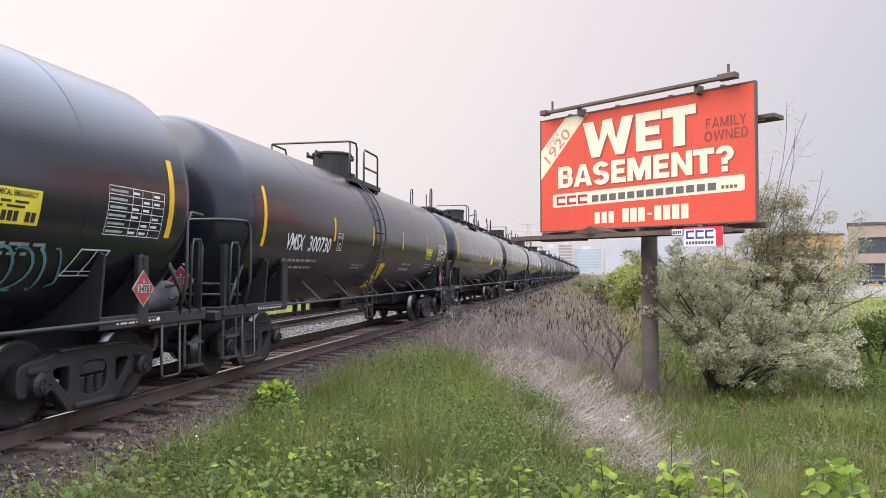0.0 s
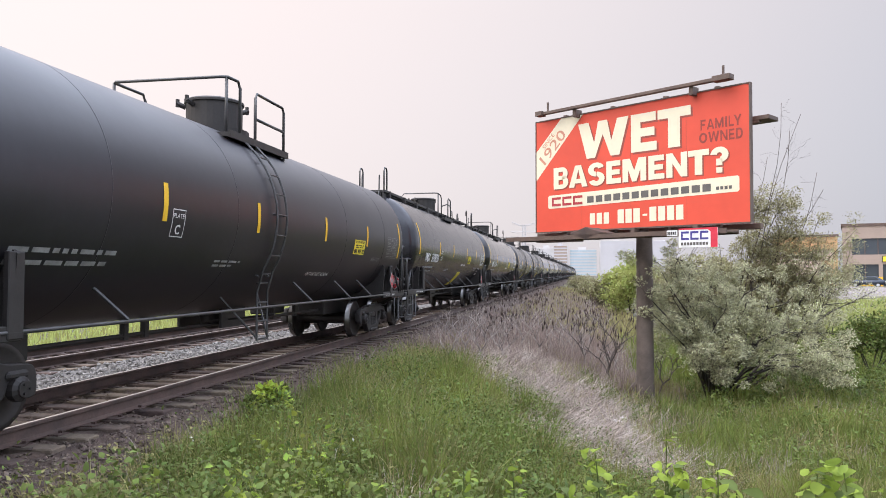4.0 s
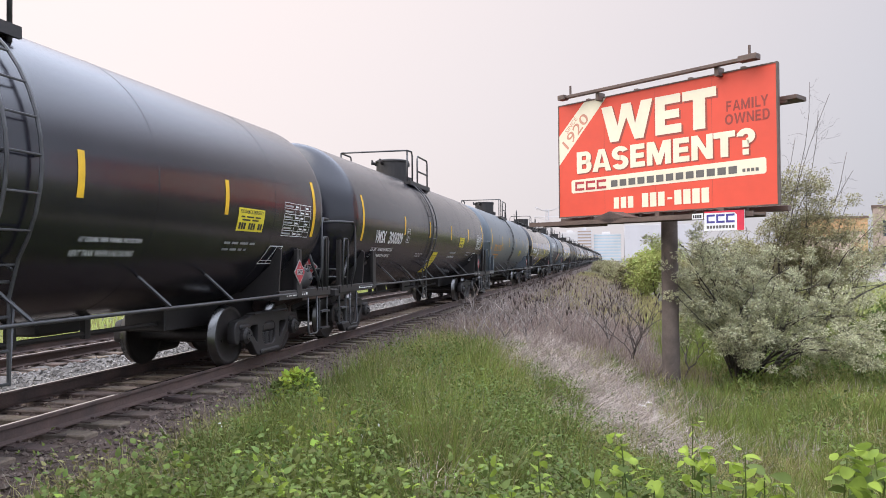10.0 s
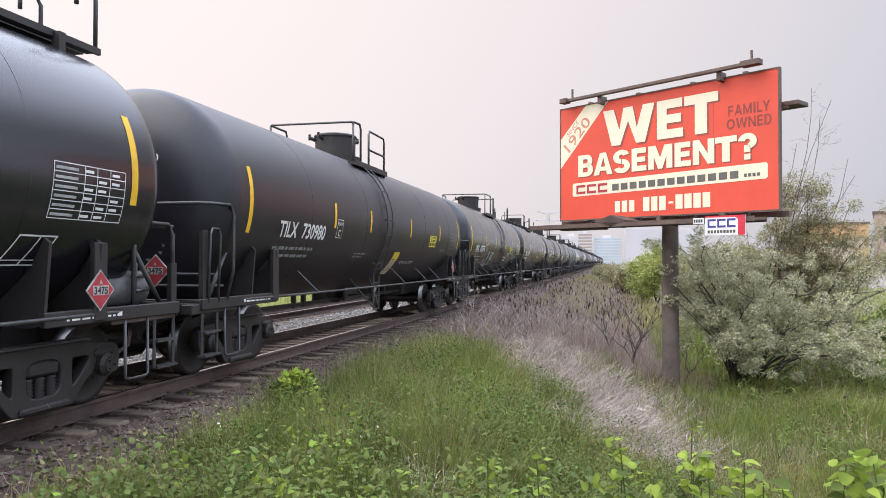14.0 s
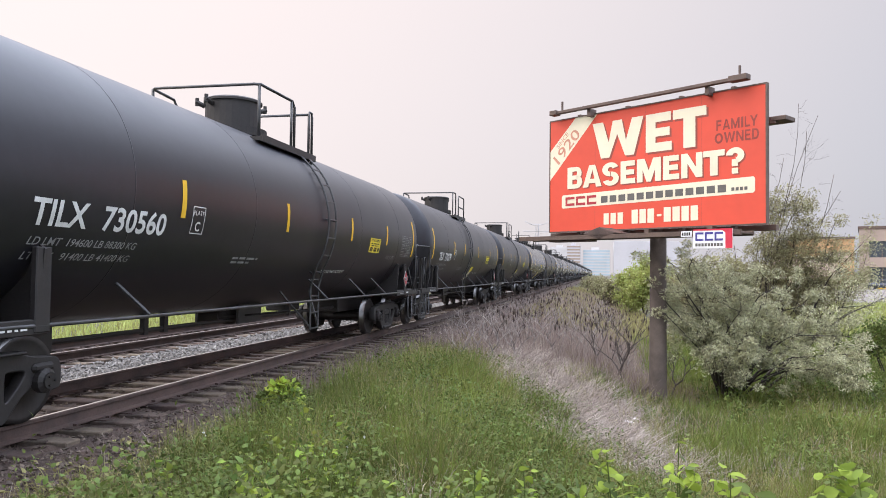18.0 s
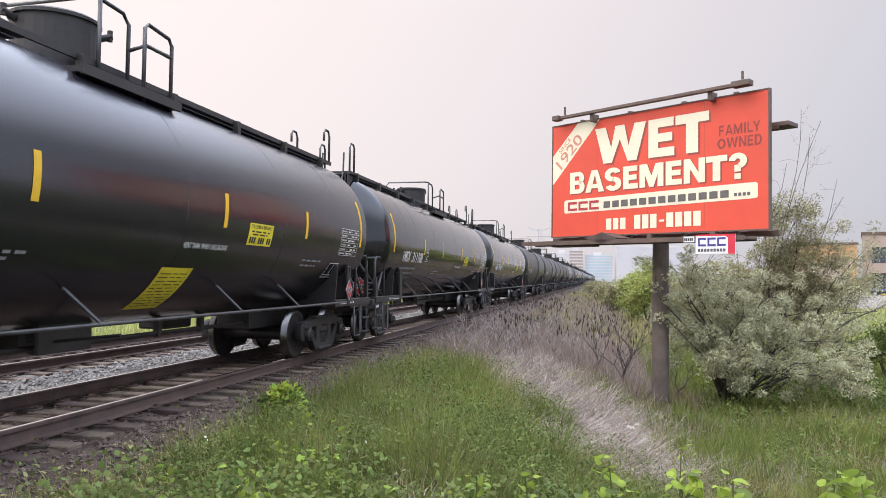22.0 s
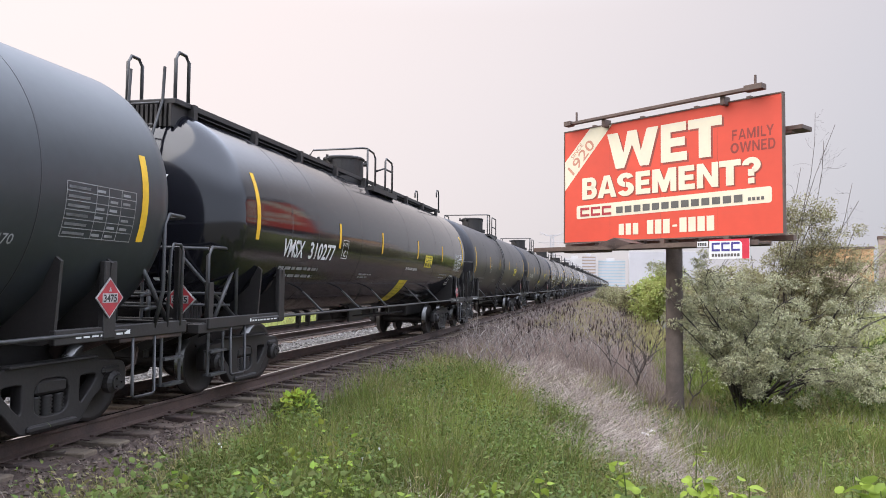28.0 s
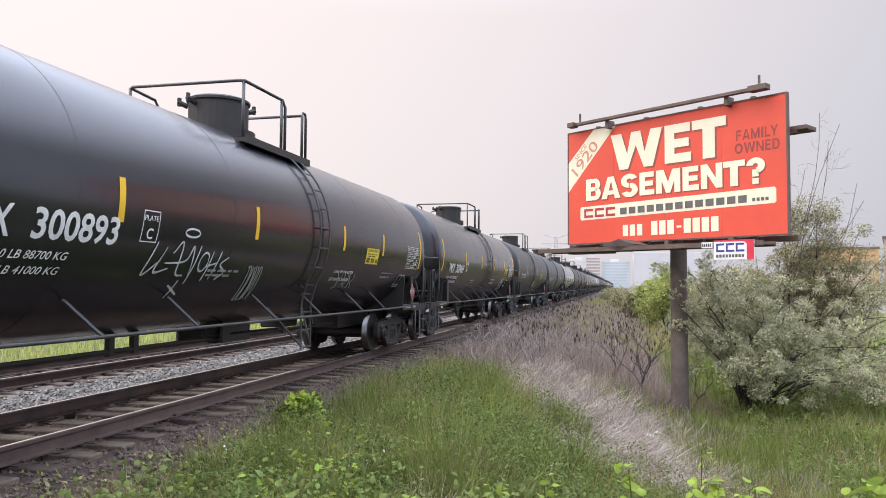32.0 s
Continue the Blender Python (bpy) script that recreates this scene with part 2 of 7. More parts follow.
M_GLASS = mat("dark_window_glass", (0.06, 0.07, 0.08), 0.12, var=0.1, scale=0.3, fine=2, bump=0.0)
# the next four are paled: distance haze is put into their colours
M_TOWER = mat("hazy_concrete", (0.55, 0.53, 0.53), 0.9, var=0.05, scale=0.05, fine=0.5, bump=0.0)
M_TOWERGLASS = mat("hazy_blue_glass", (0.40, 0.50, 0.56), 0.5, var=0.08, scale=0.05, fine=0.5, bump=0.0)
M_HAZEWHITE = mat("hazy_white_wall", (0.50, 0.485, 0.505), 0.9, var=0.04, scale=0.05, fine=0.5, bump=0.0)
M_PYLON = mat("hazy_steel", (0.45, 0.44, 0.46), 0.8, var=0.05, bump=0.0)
M_CARPAINT = mat("silver_car_paint", (0.5, 0.52, 0.55), 0.3, metal=0.4, var=0.05, bump=0.0)
M_DARKCAR = mat("dark_car_paint", (0.05, 0.06, 0.08), 0.25, var=0.05, bump=0.0)
M_TYRE = mat("tyre_rubber", (0.03, 0.03, 0.03), 0.85, var=0.1, bump=0.1)
M_PAPER = mat("white_litter", (0.80, 0.80, 0.78), 0.7, var=0.08, bump=0.0)

# ---- mesh helpers ----


def part(name, bm, material, parent=None, label="", smooth=False):
    """Links a bmesh as one mesh object, under its thing or part."""
    me = bpy.data.meshes.new(name)
    bm.to_mesh(me)
    bm.free()
    me.materials.append(material)
    if smooth:
        me.polygons.foreach_set("use_smooth", [True] * len(me.polygons))
    ob = new(name, me)
    ob.parent = parent
    if label:
        ob["label"] = label
    return ob


def again(ob, parent, m=None):
    """Another object on the same mesh."""
    o = new(ob.name.split(".")[0], ob.data)
    o.parent = parent
    if m is not None:
        o.matrix_basis = m
    if "label" in ob:
        o["label"] = ob["label"]
    return o


def raw(name, verts, faces, material, parent=None, smooth=False):
    me = bpy.data.meshes.new(name)
    me.from_pydata(verts, [], faces)
    me.materials.append(material)
    if smooth:
        me.polygons.foreach_set("use_smooth", [True] * len(me.polygons))
    ob = new(name, me)
    ob.parent = parent
    return ob


def box(bm, x0, x1, y0, y1, z0, z1, bevel=0.0, m=None):
    r = bmesh.ops.create_cube(bm, size=1.0)
    mm = Matrix.Translation(((x0 + x1) / 2, (y0 + y1) / 2, (z0 + z1) / 2)) @ Matrix.Diagonal((x1 - x0, y1 - y0, z1 - z0, 1))
    bmesh.ops.transform(bm, matrix=(m @ mm) if m is not None else mm, verts=r["verts"])
    if bevel:
        edges = list({e for v in r["verts"] for e in v.link_edges})
        bmesh.ops.bevel(bm, geom=edges, offset=bevel, segments=1, affect="EDGES")
    return bm


def rod(bm, a, b, r, seg=8, r2=None):
    a, b = Vector(a), Vector(b)
    d = b - a
    if d.length < 1e-6:
        return bm
    m = Matrix.Translation((a + b) / 2) @ d.to_track_quat("Z", "Y").to_matrix().to_4x4()
    bmesh.ops.create_cone(bm, cap_ends=True, segments=seg, radius1=r, radius2=r if r2 is None else r2, depth=d.length, matrix=m)
    return bm


def tube(bm, pts, r, seg=6):
    """A round bar bent along the points."""
    pts = [Vector(p) for p in pts]
    rings = []
    for i, p in enumerate(pts):
        d = (pts[min(i + 1, len(pts) - 1)] - pts[max(i - 1, 0)]).normalized()
        up = Vector((0, 0, 1)) if abs(d.z) < 0.9 else Vector((1, 0, 0))
        u = d.cross(up).normalized()
        w = d.cross(u)
        rr = r[i] if isinstance(r, (list, tuple)) else r
        rings.append([bm.verts.new(p + rr * (math.cos(2 * math.pi * k / seg) * u + math.sin(2 * math.pi * k / seg) * w)) for k in range(seg)])
    for a, b in zip(rings, rings[1:]):
        for k in range(seg):
            bm.faces.new((a[k], a[(k + 1) % seg], b[(k + 1) % seg], b[k]))
    bm.faces.new(rings[0][::-1])
    bm.faces.new(rings[-1])
    return bm


def lathe(bm, prof, seg=32, axis="y"):
    """Turns a profile of (along, radius) round an axis."""
    rings = []
    for y, r in prof:
        if r < 1e-5:
            rings.append([bm.verts.new((0, y, 0) if axis == "y" else (y, 0, 0) if axis == "x" else (0, 0, y))])
            continue
        ring = []
        for k in range(seg):
            c, s = r * math.cos(2 * math.pi * k / seg), r * math.sin(2 * math.pi * k / seg)
            ring.append(bm.verts.new((c, y, s) if axis == "y" else (y, c, s) if axis == "x" else (c, s, y)))
        rings.append(ring)
    for a, b in zip(rings, rings[1:]):
        for k in range(seg):
            j = (k + 1) % seg
            if len(a) == 1:
                bm.faces.new((a[0], b[j], b[k]))
            elif len(b) == 1:
                bm.faces.new((a[k], a[j], b[0]))
            else:
                bm.faces.new((a[k], a[j], b[j], b[k]))
    bmesh.ops.recalc_face_normals(bm, faces=bm.faces)
    return bm


def move(bm, m):
    bmesh.ops.transform(bm, matrix=m, verts=bm.verts)
    return bm


def empty(name, m=None):
    e = new(name)
    e.empty_display_size = 0.2
    if m is not None:
        e.matrix_basis = m
    return e


def lettering(body, size, width=None, bold=0.0, slant=0.0, align="LEFT"):
    """Verts and faces of flat writing with the built-in font, in x and y; width: squeezed to that many metres."""
    cu = bpy.data.curves.new("lettering", "FONT")
    cu.body, cu.size, cu.offset, cu.shear, cu.align_x = body, size, bold, slant, align
    cu.resolution_u = 3
    ob = bpy.data.objects.new("lettering", cu)
    me = bpy.data.meshes.new_from_object(ob)
    v = np.empty(len(me.vertices) * 3)
    me.vertices.foreach_get("co", v)
    v = v.reshape(-1, 3)
    faces = [tuple(p.vertices) for p in me.polygons]
    if width and len(v):
        x0, x1 = v[:, 0].min(), v[:, 0].max()
        v[:, 0] = (v[:, 0] - x0) * width / (x1 - x0)
    bpy.data.objects.remove(ob)
    bpy.data.meshes.remove(me)
    bpy.data.curves.remove(cu)
    return v, faces

# ---- the ground, the two tracks ----
XC, XC2 = -6.67, -10.82          # centre lines of the near and the far track
PROFILE_X = [-3000, -60, -20, -13.6, -12.9, -8.7, -5.0, -4.35, -3.2, -2.0, -0.6, 0.9, 2.4, 13, 22, 29, 36, 130, 3000]
PROFILE_Z = [-1.2, -1.1, -0.95, -0.75, -0.34, -0.34, -0.34, -0.62, -0.66, -0.75, -1.15, -1.62, -1.75, -1.72, -1.05, -0.5, -0.12, 0.1, 0.1]


def ground_z(x, y):
    """Height of the ground: embankment, slope, low field, and the raised shoulder on which one stands."""
    z = np.interp(x, PROFILE_X, PROFILE_Z)
    near = np.exp(-(np.maximum(y - 0.8, 0) / 4.6) ** 2) * np.interp(x, [-5.0, -4.2, -2.5, 0.0, 4.0, 9.0], [0, 0.05, 0.6, 1.30, 1.5, 0])
    wob = 0.05 * np.sin(1.3 * x + 0.4 * y) + 0.04 * np.sin(0.7 * y - 0.9 * x + 1.0)
    return z + near + wob * np.interp(x, [-4.6, -3.6], [0, 1]) * np.interp(x, [60, 90], [1, 0])


def grid(name, xs, ys, zf, material):
    X, Y = np.meshgrid(xs, ys, indexing="ij")
    Z = zf(X, Y)
    v = np.stack([X, Y, Z], -1).reshape(-1, 3)
    n = len(ys)
    i, j = np.meshgrid(np.arange(len(xs) - 1), np.arange(n - 1), indexing="ij")
    a = (i * n + j).ravel()
    f = np.stack([a, a + n, a + n + 1, a + 1], -1)
    return raw(name, v.tolist(), f.tolist(), material, smooth=True)


g_xs = np.unique(np.concatenate([[-3000, -1200, -500, -200, -100, -60, -40, -30, -24], np.arange(-20, 14.1, 0.5), [18, 22, 29, 36], [-12.9, -13.6, -8.7, -4.35], [16, 20, 26, 34, 45, 60, 80, 110, 130, 200, 400, 1000, 3000]]))
g_ys = np.unique(np.concatenate([[-400, -150, -60, -30], np.arange(-16, 50, 0.75), np.arange(52, 140, 6), [160, 200, 300, 500, 900, 1600, 3500]]))
tagged(grid("ground", g_xs, g_ys, ground_z, M_SOIL), "grassy soil ground sloping down from the railway embankment", "ground", kind="structure")


def bed_z(x, y):
    rough = 0.022 * np.sin(9.1 * x + 3.1 * y) * np.sin(7.7 * y - 2.3 * x) + 0.015 * np.sin(17 * x) * np.sin(13 * y)
    top = np.interp(x, [-14.1, -12.75, -8.7, -4.95, -4.2], [-0.80, -0.245, -0.235, -0.24, -0.60])
    return top + rough


b_xs = np.arange(-14.1, -8.09, 0.15)
b_ys = np.unique(np.concatenate([np.arange(-14, 40, 0.3), np.arange(40, 150, 4), [200, 300, 450, 700, 1200, 2000]]))
tagged(grid("ballast_bed", b_xs, b_ys, bed_z, M_BALLAST), "grey crushed stone ballast under two railway tracks", "ballast", kind="structure")

tagged(grid("ballast_bed", np.linspace(-8.1, -4.2, 27), b_ys, bed_z, M_DIRT), "dirt-brown ballast under the near track", "ballast", kind="structure")
rng = np.random.default_rng(5)


def stones(n, x0, x1, y0, y1, smin, smax, zf, name, material):
    """Loose stones as small skewed octahedra, joined."""
    base = np.array([(1, 0, 0), (-1, 0, 0), (0, 1, 0), (0, -1, 0), (0, 0, 1), (0, 0, -1)], float)
    tri = np.array([(0, 2, 4), (2, 1, 4), (1, 3, 4), (3, 0, 4), (2, 0, 5), (1, 2, 5), (3, 1, 5), (0, 3, 5)])
    x, y = rng.uniform(x0, x1, n), y0 + (y1 - y0) * rng.uniform(0, 1, n) ** 1.6
    s = rng.uniform(smin, smax, (n, 1, 1))
    v = base[None] * s * rng.uniform(0.55, 1.2, (n, 6, 1)) * np.array([1, 1, 0.75]) + rng.normal(0, 0.2, (n, 6, 3)) * s
    a = rng.uniform(0, 6.28, n)
    c, q = np.cos(a)[:, None], np.sin(a)[:, None]
    vx, vy = v[..., 0] * c - v[..., 1] * q, v[..., 0] * q + v[..., 1] * c
    v = np.stack([vx + x[:, None], vy + y[:, None], v[..., 2] + zf(x, y)[:, None] + 0.3 * s[:, :, 0]], -1)
    f = tri[None] + 6 * np.arange(n)[:, None, None]
    return raw(name, v.reshape(-1, 3).tolist(), f.reshape(-1, 3).tolist(), material)


tagged(stones(11000, -9.6, -8.1, 3, 40, 0.02, 0.05, bed_z, "ballast_stones", M_STONE), "loose grey ballast stones between the two tracks", "stones", kind="stuff")
tagged(stones(6500, -5.35, -4.25, 4, 30, 0.015, 0.04, bed_z, "ballast_stones", M_DIRTSTONE), "dark dusty ballast stones on the track shoulder", "stones", kind="stuff")
tagged(stones(6000, -7.9, -5.4, 3, 30, 0.015, 0.035, bed_z, "ballast_stones", M_DIRTSTONE), "ballast stones between the wooden ties", "stones", kind="stuff")

RAIL = [(-0.07, -0.185), (0.07, -0.185), (0.07, -0.172), (0.012, -0.15), (0.010, -0.05), (0.036, -0.038), (0.037, -0.008), (0.028, 0.0), (-0.028, 0.0), (-0.037, -0.008), (-0.036, -0.038), (-0.010, -0.05), (-0.012, -0.15), (-0.07, -0.172)]


def track(xc, label, n_single, y_first):
    t = tagged(empty("railway_track", Matrix.Translation((xc, 0, 0))), label, "railway track", kind="structure")
    for side in (-0.7525, 0.7525):
        ys = [-60, 0, 20, 60, 150, 400, 900, 2500]
        v = [(side + px, y, pz) for y in ys for px, pz in RAIL]
        k = len(RAIL)
        f = [(r * k + i, r * k + (i + 1) % k, (r + 1) * k + (i + 1) % k, (r + 1) * k + i) for r in range(len(ys) - 1) for i in range(k)]
        r = raw("rail", v, f, M_RUST, t)
        r["label"] = "rust-brown steel rail"
        v = [(side + px, y, 0.003) for y in ys for px in (-0.022, 0.022)]
        h = raw("rail_head", v, [(2 * i, 2 * i + 1, 2 * i + 3, 2 * i + 2) for i in range(len(ys) - 1)], M_RAILTOP, r)
        h["label"] = "polished running surface"
    bm = bmesh.new()
    box(bm, -1.3, 1.3, -0.115, 0.115, -0.36, -0.19, 0.012)
    first = part("tie", bm, M_TIE, t)
    first.matrix_basis = pose(0, y_first, 0)
    bm = bmesh.new()
    for side in (-0.7525, 0.7525):
        box(bm, side - 0.18, side + 0.18, -0.09, 0.09, -0.19, -0.176)
        for sx in (-0.12, -0.095, 0.095, 0.12):
            box(bm, side + sx - 0.012, side + sx + 0.012, -0.06 if sx < 0 else 0.03, -0.03 if sx < 0 else 0.06, -0.18, -0.15)
    plate = part("tie_plates", bm, M_RUST, first)
    random.seed(3)
    for i in range(1, n_single):
        o = again(first, t, pose(random.uniform(-0.06, 0.06), y_first + 0.53 * i, random.uniform(-0.018, 0.006), 0, 0, random.uniform(-1.5, 1.5)))
        again(plate, o)
    y = y_first + 0.53 * n_single
    vs, fs = [], []
    while y < 260:
        b = len(vs)
        vs += [(sx * 1.3, y + sy * 0.115, z) for z in (-0.36, -0.19) for sx, sy in ((-1, -1), (1, -1), (1, 1), (-1, 1))]
        fs += [(b + 4, b + 5, b + 6, b + 7), (b, b + 1, b + 5, b + 4), (b + 1, b + 2, b + 6, b + 5), (b + 3, b, b + 4, b + 7)]
        y += 0.53
    far = raw("far_ties", vs, fs, M_TIE, t)
    far["kind"] = "stuff"
    return t


track(XC, "near railway track of rusty rails on weathered wooden ties", 95, 1.5)
track(XC2, "far railway track of rusty rails on dark wooden ties", 40, 4.0)

# ---- the train: tank cars ----
PITCH, RT, ZT = 17.66, 1.60, 2.54        # length over couplers, tank radius, height of the tank's axis
SEAM, HEAD, SE = 7.78, 0.66, 7.48                  # half length of the barrel, depth of a dished end


def on_tank(y, deg, lift=0.004):
    a = radians(deg)
    return ((RT + lift) * math.cos(a), y, ZT + (RT + lift) * math.sin(a))


def wrap(v, y0, z0, lift=0.005):
    """Lays flat drawing (x along the car, y up) on the barrel's side; (y0, z0) is where its origin goes."""
    a0 = math.asin((z0 - ZT) / RT)
    out = []
    for p in v:
        a = a0 + p[1] / RT
        out.append(((RT + lift) * math.cos(a), y0 + p[0], ZT + (RT + lift) * math.sin(a)))
    return out


def cut(v, f, step=0.07):
    """Slices flat drawing across, so that it can follow the barrel's curve."""
    bm = bmesh.new()
    vs = [bm.verts.new((p[0], p[1], 0)) for p in v]
    for q in f:
        bm.faces.new([vs[i] for i in q])
    ys = [p[1] for p in v]
    y = min(ys) + step
    while y < max(ys) - 0.01:
        bmesh.ops.bisect_plane(bm, geom=bm.verts[:] + bm.edges[:] + bm.faces[:], plane_co=(0, y, 0), plane_no=(0, 1, 0))
        y += step
    bm.verts.index_update()
    out = [tuple(q.co) for q in bm.verts], [tuple(w.index for w in q.verts) for q in bm.faces]
    bm.free()
    return out


def patch(name, y0, y1, d0, d1, material, parent, lift=0.005, lean=0.0, n=6):
    """A painted area on the barrel between two angles."""
    v, f = [], []
    for i in range(n + 1):
        d = d0 + (d1 - d0) * i / n
        for y in (y0, y1):
            v.append(on_tank(y + lean * i / n, d, lift))
    for i in range(n):
        f.append((2 * i, 2 * i + 1, 2 * i + 3, 2 * i + 2))
    return raw(name, v, f, material, parent, smooth=True)


def writing(name, body, size, y0, z0, material, parent, width=None, bold=0.0, slant=0.0, lift=0.006):
    v, f = lettering(body, size, width, bold, slant)
    if size > 0.2:
        v, f = cut(v, f, 0.08)
    return raw(name, wrap(v, y0, z0, lift), f, material, parent)


def bars(name, rows, y0, z0, material, parent, h=0.045, lift=0.006):
    """Rows of unreadable small writing: (x, y, length) bars broken into word-long pieces."""
    v, f = [], []
    for x, y, ln in rows:
        k = x
        while k < x + ln:
            w = min(random.uniform(0.08, 0.26), x + ln - k)
            b = len(v)
            v += [(k, y), (k + w, y), (k + w, y + h), (k, y + h)]
            f.append((b, b + 1, b + 2, b + 3))
            k += w + 0.05
    o = raw(name, wrap(v, y0, z0, lift), f, material, parent)
    o["kind"] = "stuff"
    return o


def truck(car, y, parts):
    """A two-axle truck under the car."""
    t = again(parts["bolster"], car, pose(0, y, 0))
    t.name = "truck"
    for s in (1, -1):
        again(parts["side_frame"], t, pose(0, 0, 0, 0, 0, 0 if s > 0 else 180))
        again(parts["spring_pack"], t, pose(s * 0.98, 0, 0))
        for ya in (-0.889, 0.889):
            again(parts["bearing_cap"], t, pose(s * 1.10, ya, 0.457, 0, 0, 0 if s > 0 else 180))
    for ya in (-0.889, 0.889):
        again(parts["wheelset"], t, pose(0, ya, 0.457))
    return t


def truck_parts():
    p = {}
    hold = empty("pattern")
    bm = bmesh.new()
    box(bm, -0.95, 0.95, -0.2, 0.2, 0.42, 0.66, 0.03)
    lathe(bm, [(0.66, 0.0), (0.66, 0.3), (0.74, 0.3), (0.74, 0.0)], 16, "z")
    box(bm, -0.7, 0.7, -0.55, -0.47, 0.3, 0.42)
    box(bm, -0.7, 0.7, 0.47, 0.55, 0.3, 0.42)
    p["bolster"] = part("truck", bm, M_UNDER, hold, "grimy cast steel truck")
    # side frame: one casting with rounded windows, journal jaws at its ends
    half = [(0.36, 0.09), (0.44, 0.13), (0.62, 0.34), (0.74, 0.40), (0.76, 0.52), (1.02, 0.52), (1.02, 0.34), (1.16, 0.36), (1.16, 0.58), (1.10, 0.68), (0.75, 0.70), (0.55, 0.77)]
    outer = half + [(-y, z) for y, z in half[::-1]]
    side = [(0.66, 0.60), (0.40, 0.60), (0.39, 0.54), (0.39, 0.30), (0.44, 0.28), (0.67, 0.51)]
    window = [(-0.25, 0.62), (0.25, 0.62), (0.25, 0.22), (-0.25, 0.22)]
    cu = bpy.data.curves.new("casting", "CURVE")
    cu.dimensions, cu.fill_mode, cu.extrude, cu.bevel_depth, cu.bevel_resolution = "2D", "BOTH", 0.055, 0.014, 1
    for loop in (outer, side, [(-y, z) for y, z in side], window):
        for _ in range(2):
            loop = [q for i, p0 in enumerate(loop) for p1 in (loop[(i + 1) % len(loop)],) for q in ((p0[0] * 0.8 + p1[0] * 0.2, p0[1] * 0.8 + p1[1] * 0.2), (p0[0] * 0.2 + p1[0] * 0.8, p0[1] * 0.2 + p1[1] * 0.8))]
        sp = cu.splines.new("POLY")
        sp.points.add(len(loop) - 1)
        sp.use_cyclic_u = True
        for q, (y, z) in zip(sp.points, loop):
            q.co = (y, z, 0, 1)
    holder = bpy.data.objects.new("casting", cu)
    me = bpy.data.meshes.new_from_object(holder)
    bm = bmesh.new()
    bm.from_mesh(me)
    bpy.data.objects.remove(holder)
    bpy.data.meshes.remove(me)
    bpy.data.curves.remove(cu)
    move(bm, Matrix(((0, 0, 1, 0.99), (1, 0, 0, 0), (0, 1, 0, 0), (0, 0, 0, 1))))
    box(bm, 0.93, 1.12, -0.62, 0.62, 0.755, 0.785, 0.01)
    box(bm, 0.88, 1.10, -0.34, 0.34, 0.10, 0.17, 0.02)
    for s in (-1, 1):
        box(bm, 0.90, 1.10, s * 0.889 - 0.15, s * 0.889 + 0.15, 0.55, 0.64, 0.03)
    box(bm, 0.86, 1.06, -0.22, 0.22, 0.45, 0.60, 0.03)
    p["side_frame"] = part("side_frame", bm, M_UNDER, hold)
    bm = bmesh.new()
    for yy in (-0.16, 0.0, 0.16):
        prof = []
        for i in range(13):
            prof.append((0.22 + 0.22 * i / 12, 0.072 if i % 2 else 0.052))
        lathe(bm, prof, 10, "z")
        k = 13 * 10
        bm.verts.ensure_lookup_table()
        for v in bm.verts[len(bm.verts) - k:]:
            v.co.y += yy
    p["spring_pack"] = part("spring_pack", bm, M_UNDER, hold, "coil springs", smooth=True)
    bm = bmesh.new()
    lathe(bm, [(-0.06, 0.0), (-0.06, 0.13), (0.02, 0.13), (0.05, 0.09), (0.07, 0.085), (0.07, 0.0)], 14, "x")
    for k in range(3):
        rod(bm, (0.07, 0.05 * math.cos(2.1 * k), 0.05 * math.sin(2.1 * k)), (0.09, 0.05 * math.cos(2.1 * k), 0.05 * math.sin(2.1 * k)), 0.014, 6)
    p["bearing_cap"] = part("bearing_cap", bm, M_UNDER, hold)
    bm = bmesh.new()
    lathe(bm, [(-1.08, 0.0), (-1.08, 0.07), (-0.85, 0.08), (-0.815, 0.12), (-0.80, 0.36), (-0.815, 0.40), (-0.825, 0.455), (-0.72, 0.462), (-0.71, 0.487), (-0.685, 0.48), (-0.69, 0.40), (-0.72, 0.36), (-0.70, 0.12), (-0.66, 0.095), (0.66, 0.095), (0.70, 0.12), (0.72, 0.36), (0.69, 0.40), (0.685, 0.48), (0.71, 0.487), (0.72, 0.462), (0.825, 0.455), (0.815, 0.40), (0.80, 0.36), (0.815, 0.12), (0.85, 0.08), (1.08, 0.07), (1.08, 0.0)], 28, "x")
    for s in (-1, 1):
        for k in range(2):
            rod(bm, (s * 0.80, 0.24 * math.cos(3.14 * k), 0.24 * math.sin(3.14 * k)), (s * 0.818, 0.24 * math.cos(3.14 * k), 0.24 * math.sin(3.14 * k)), 0.02, 6)
    p["wheelset"] = part("wheelset", bm, M_WHEEL, hold, "wheels with bright worn treads", smooth=True)
    p["wheelset"].data.materials.append(M_TREAD)
    for q in p["wheelset"].data.polygons:
        r = math.hypot(q.center.y, q.center.z)
        if r > 0.450 and 0.70 < abs(q.center.x) < 0.83:
            q.material_index = 1
    return hold, p


pattern, TRUCK = truck_parts()


STRIPE_Y = (-4.15, -1.5, 1.6, 4.45)          # the small reflectors of most cars


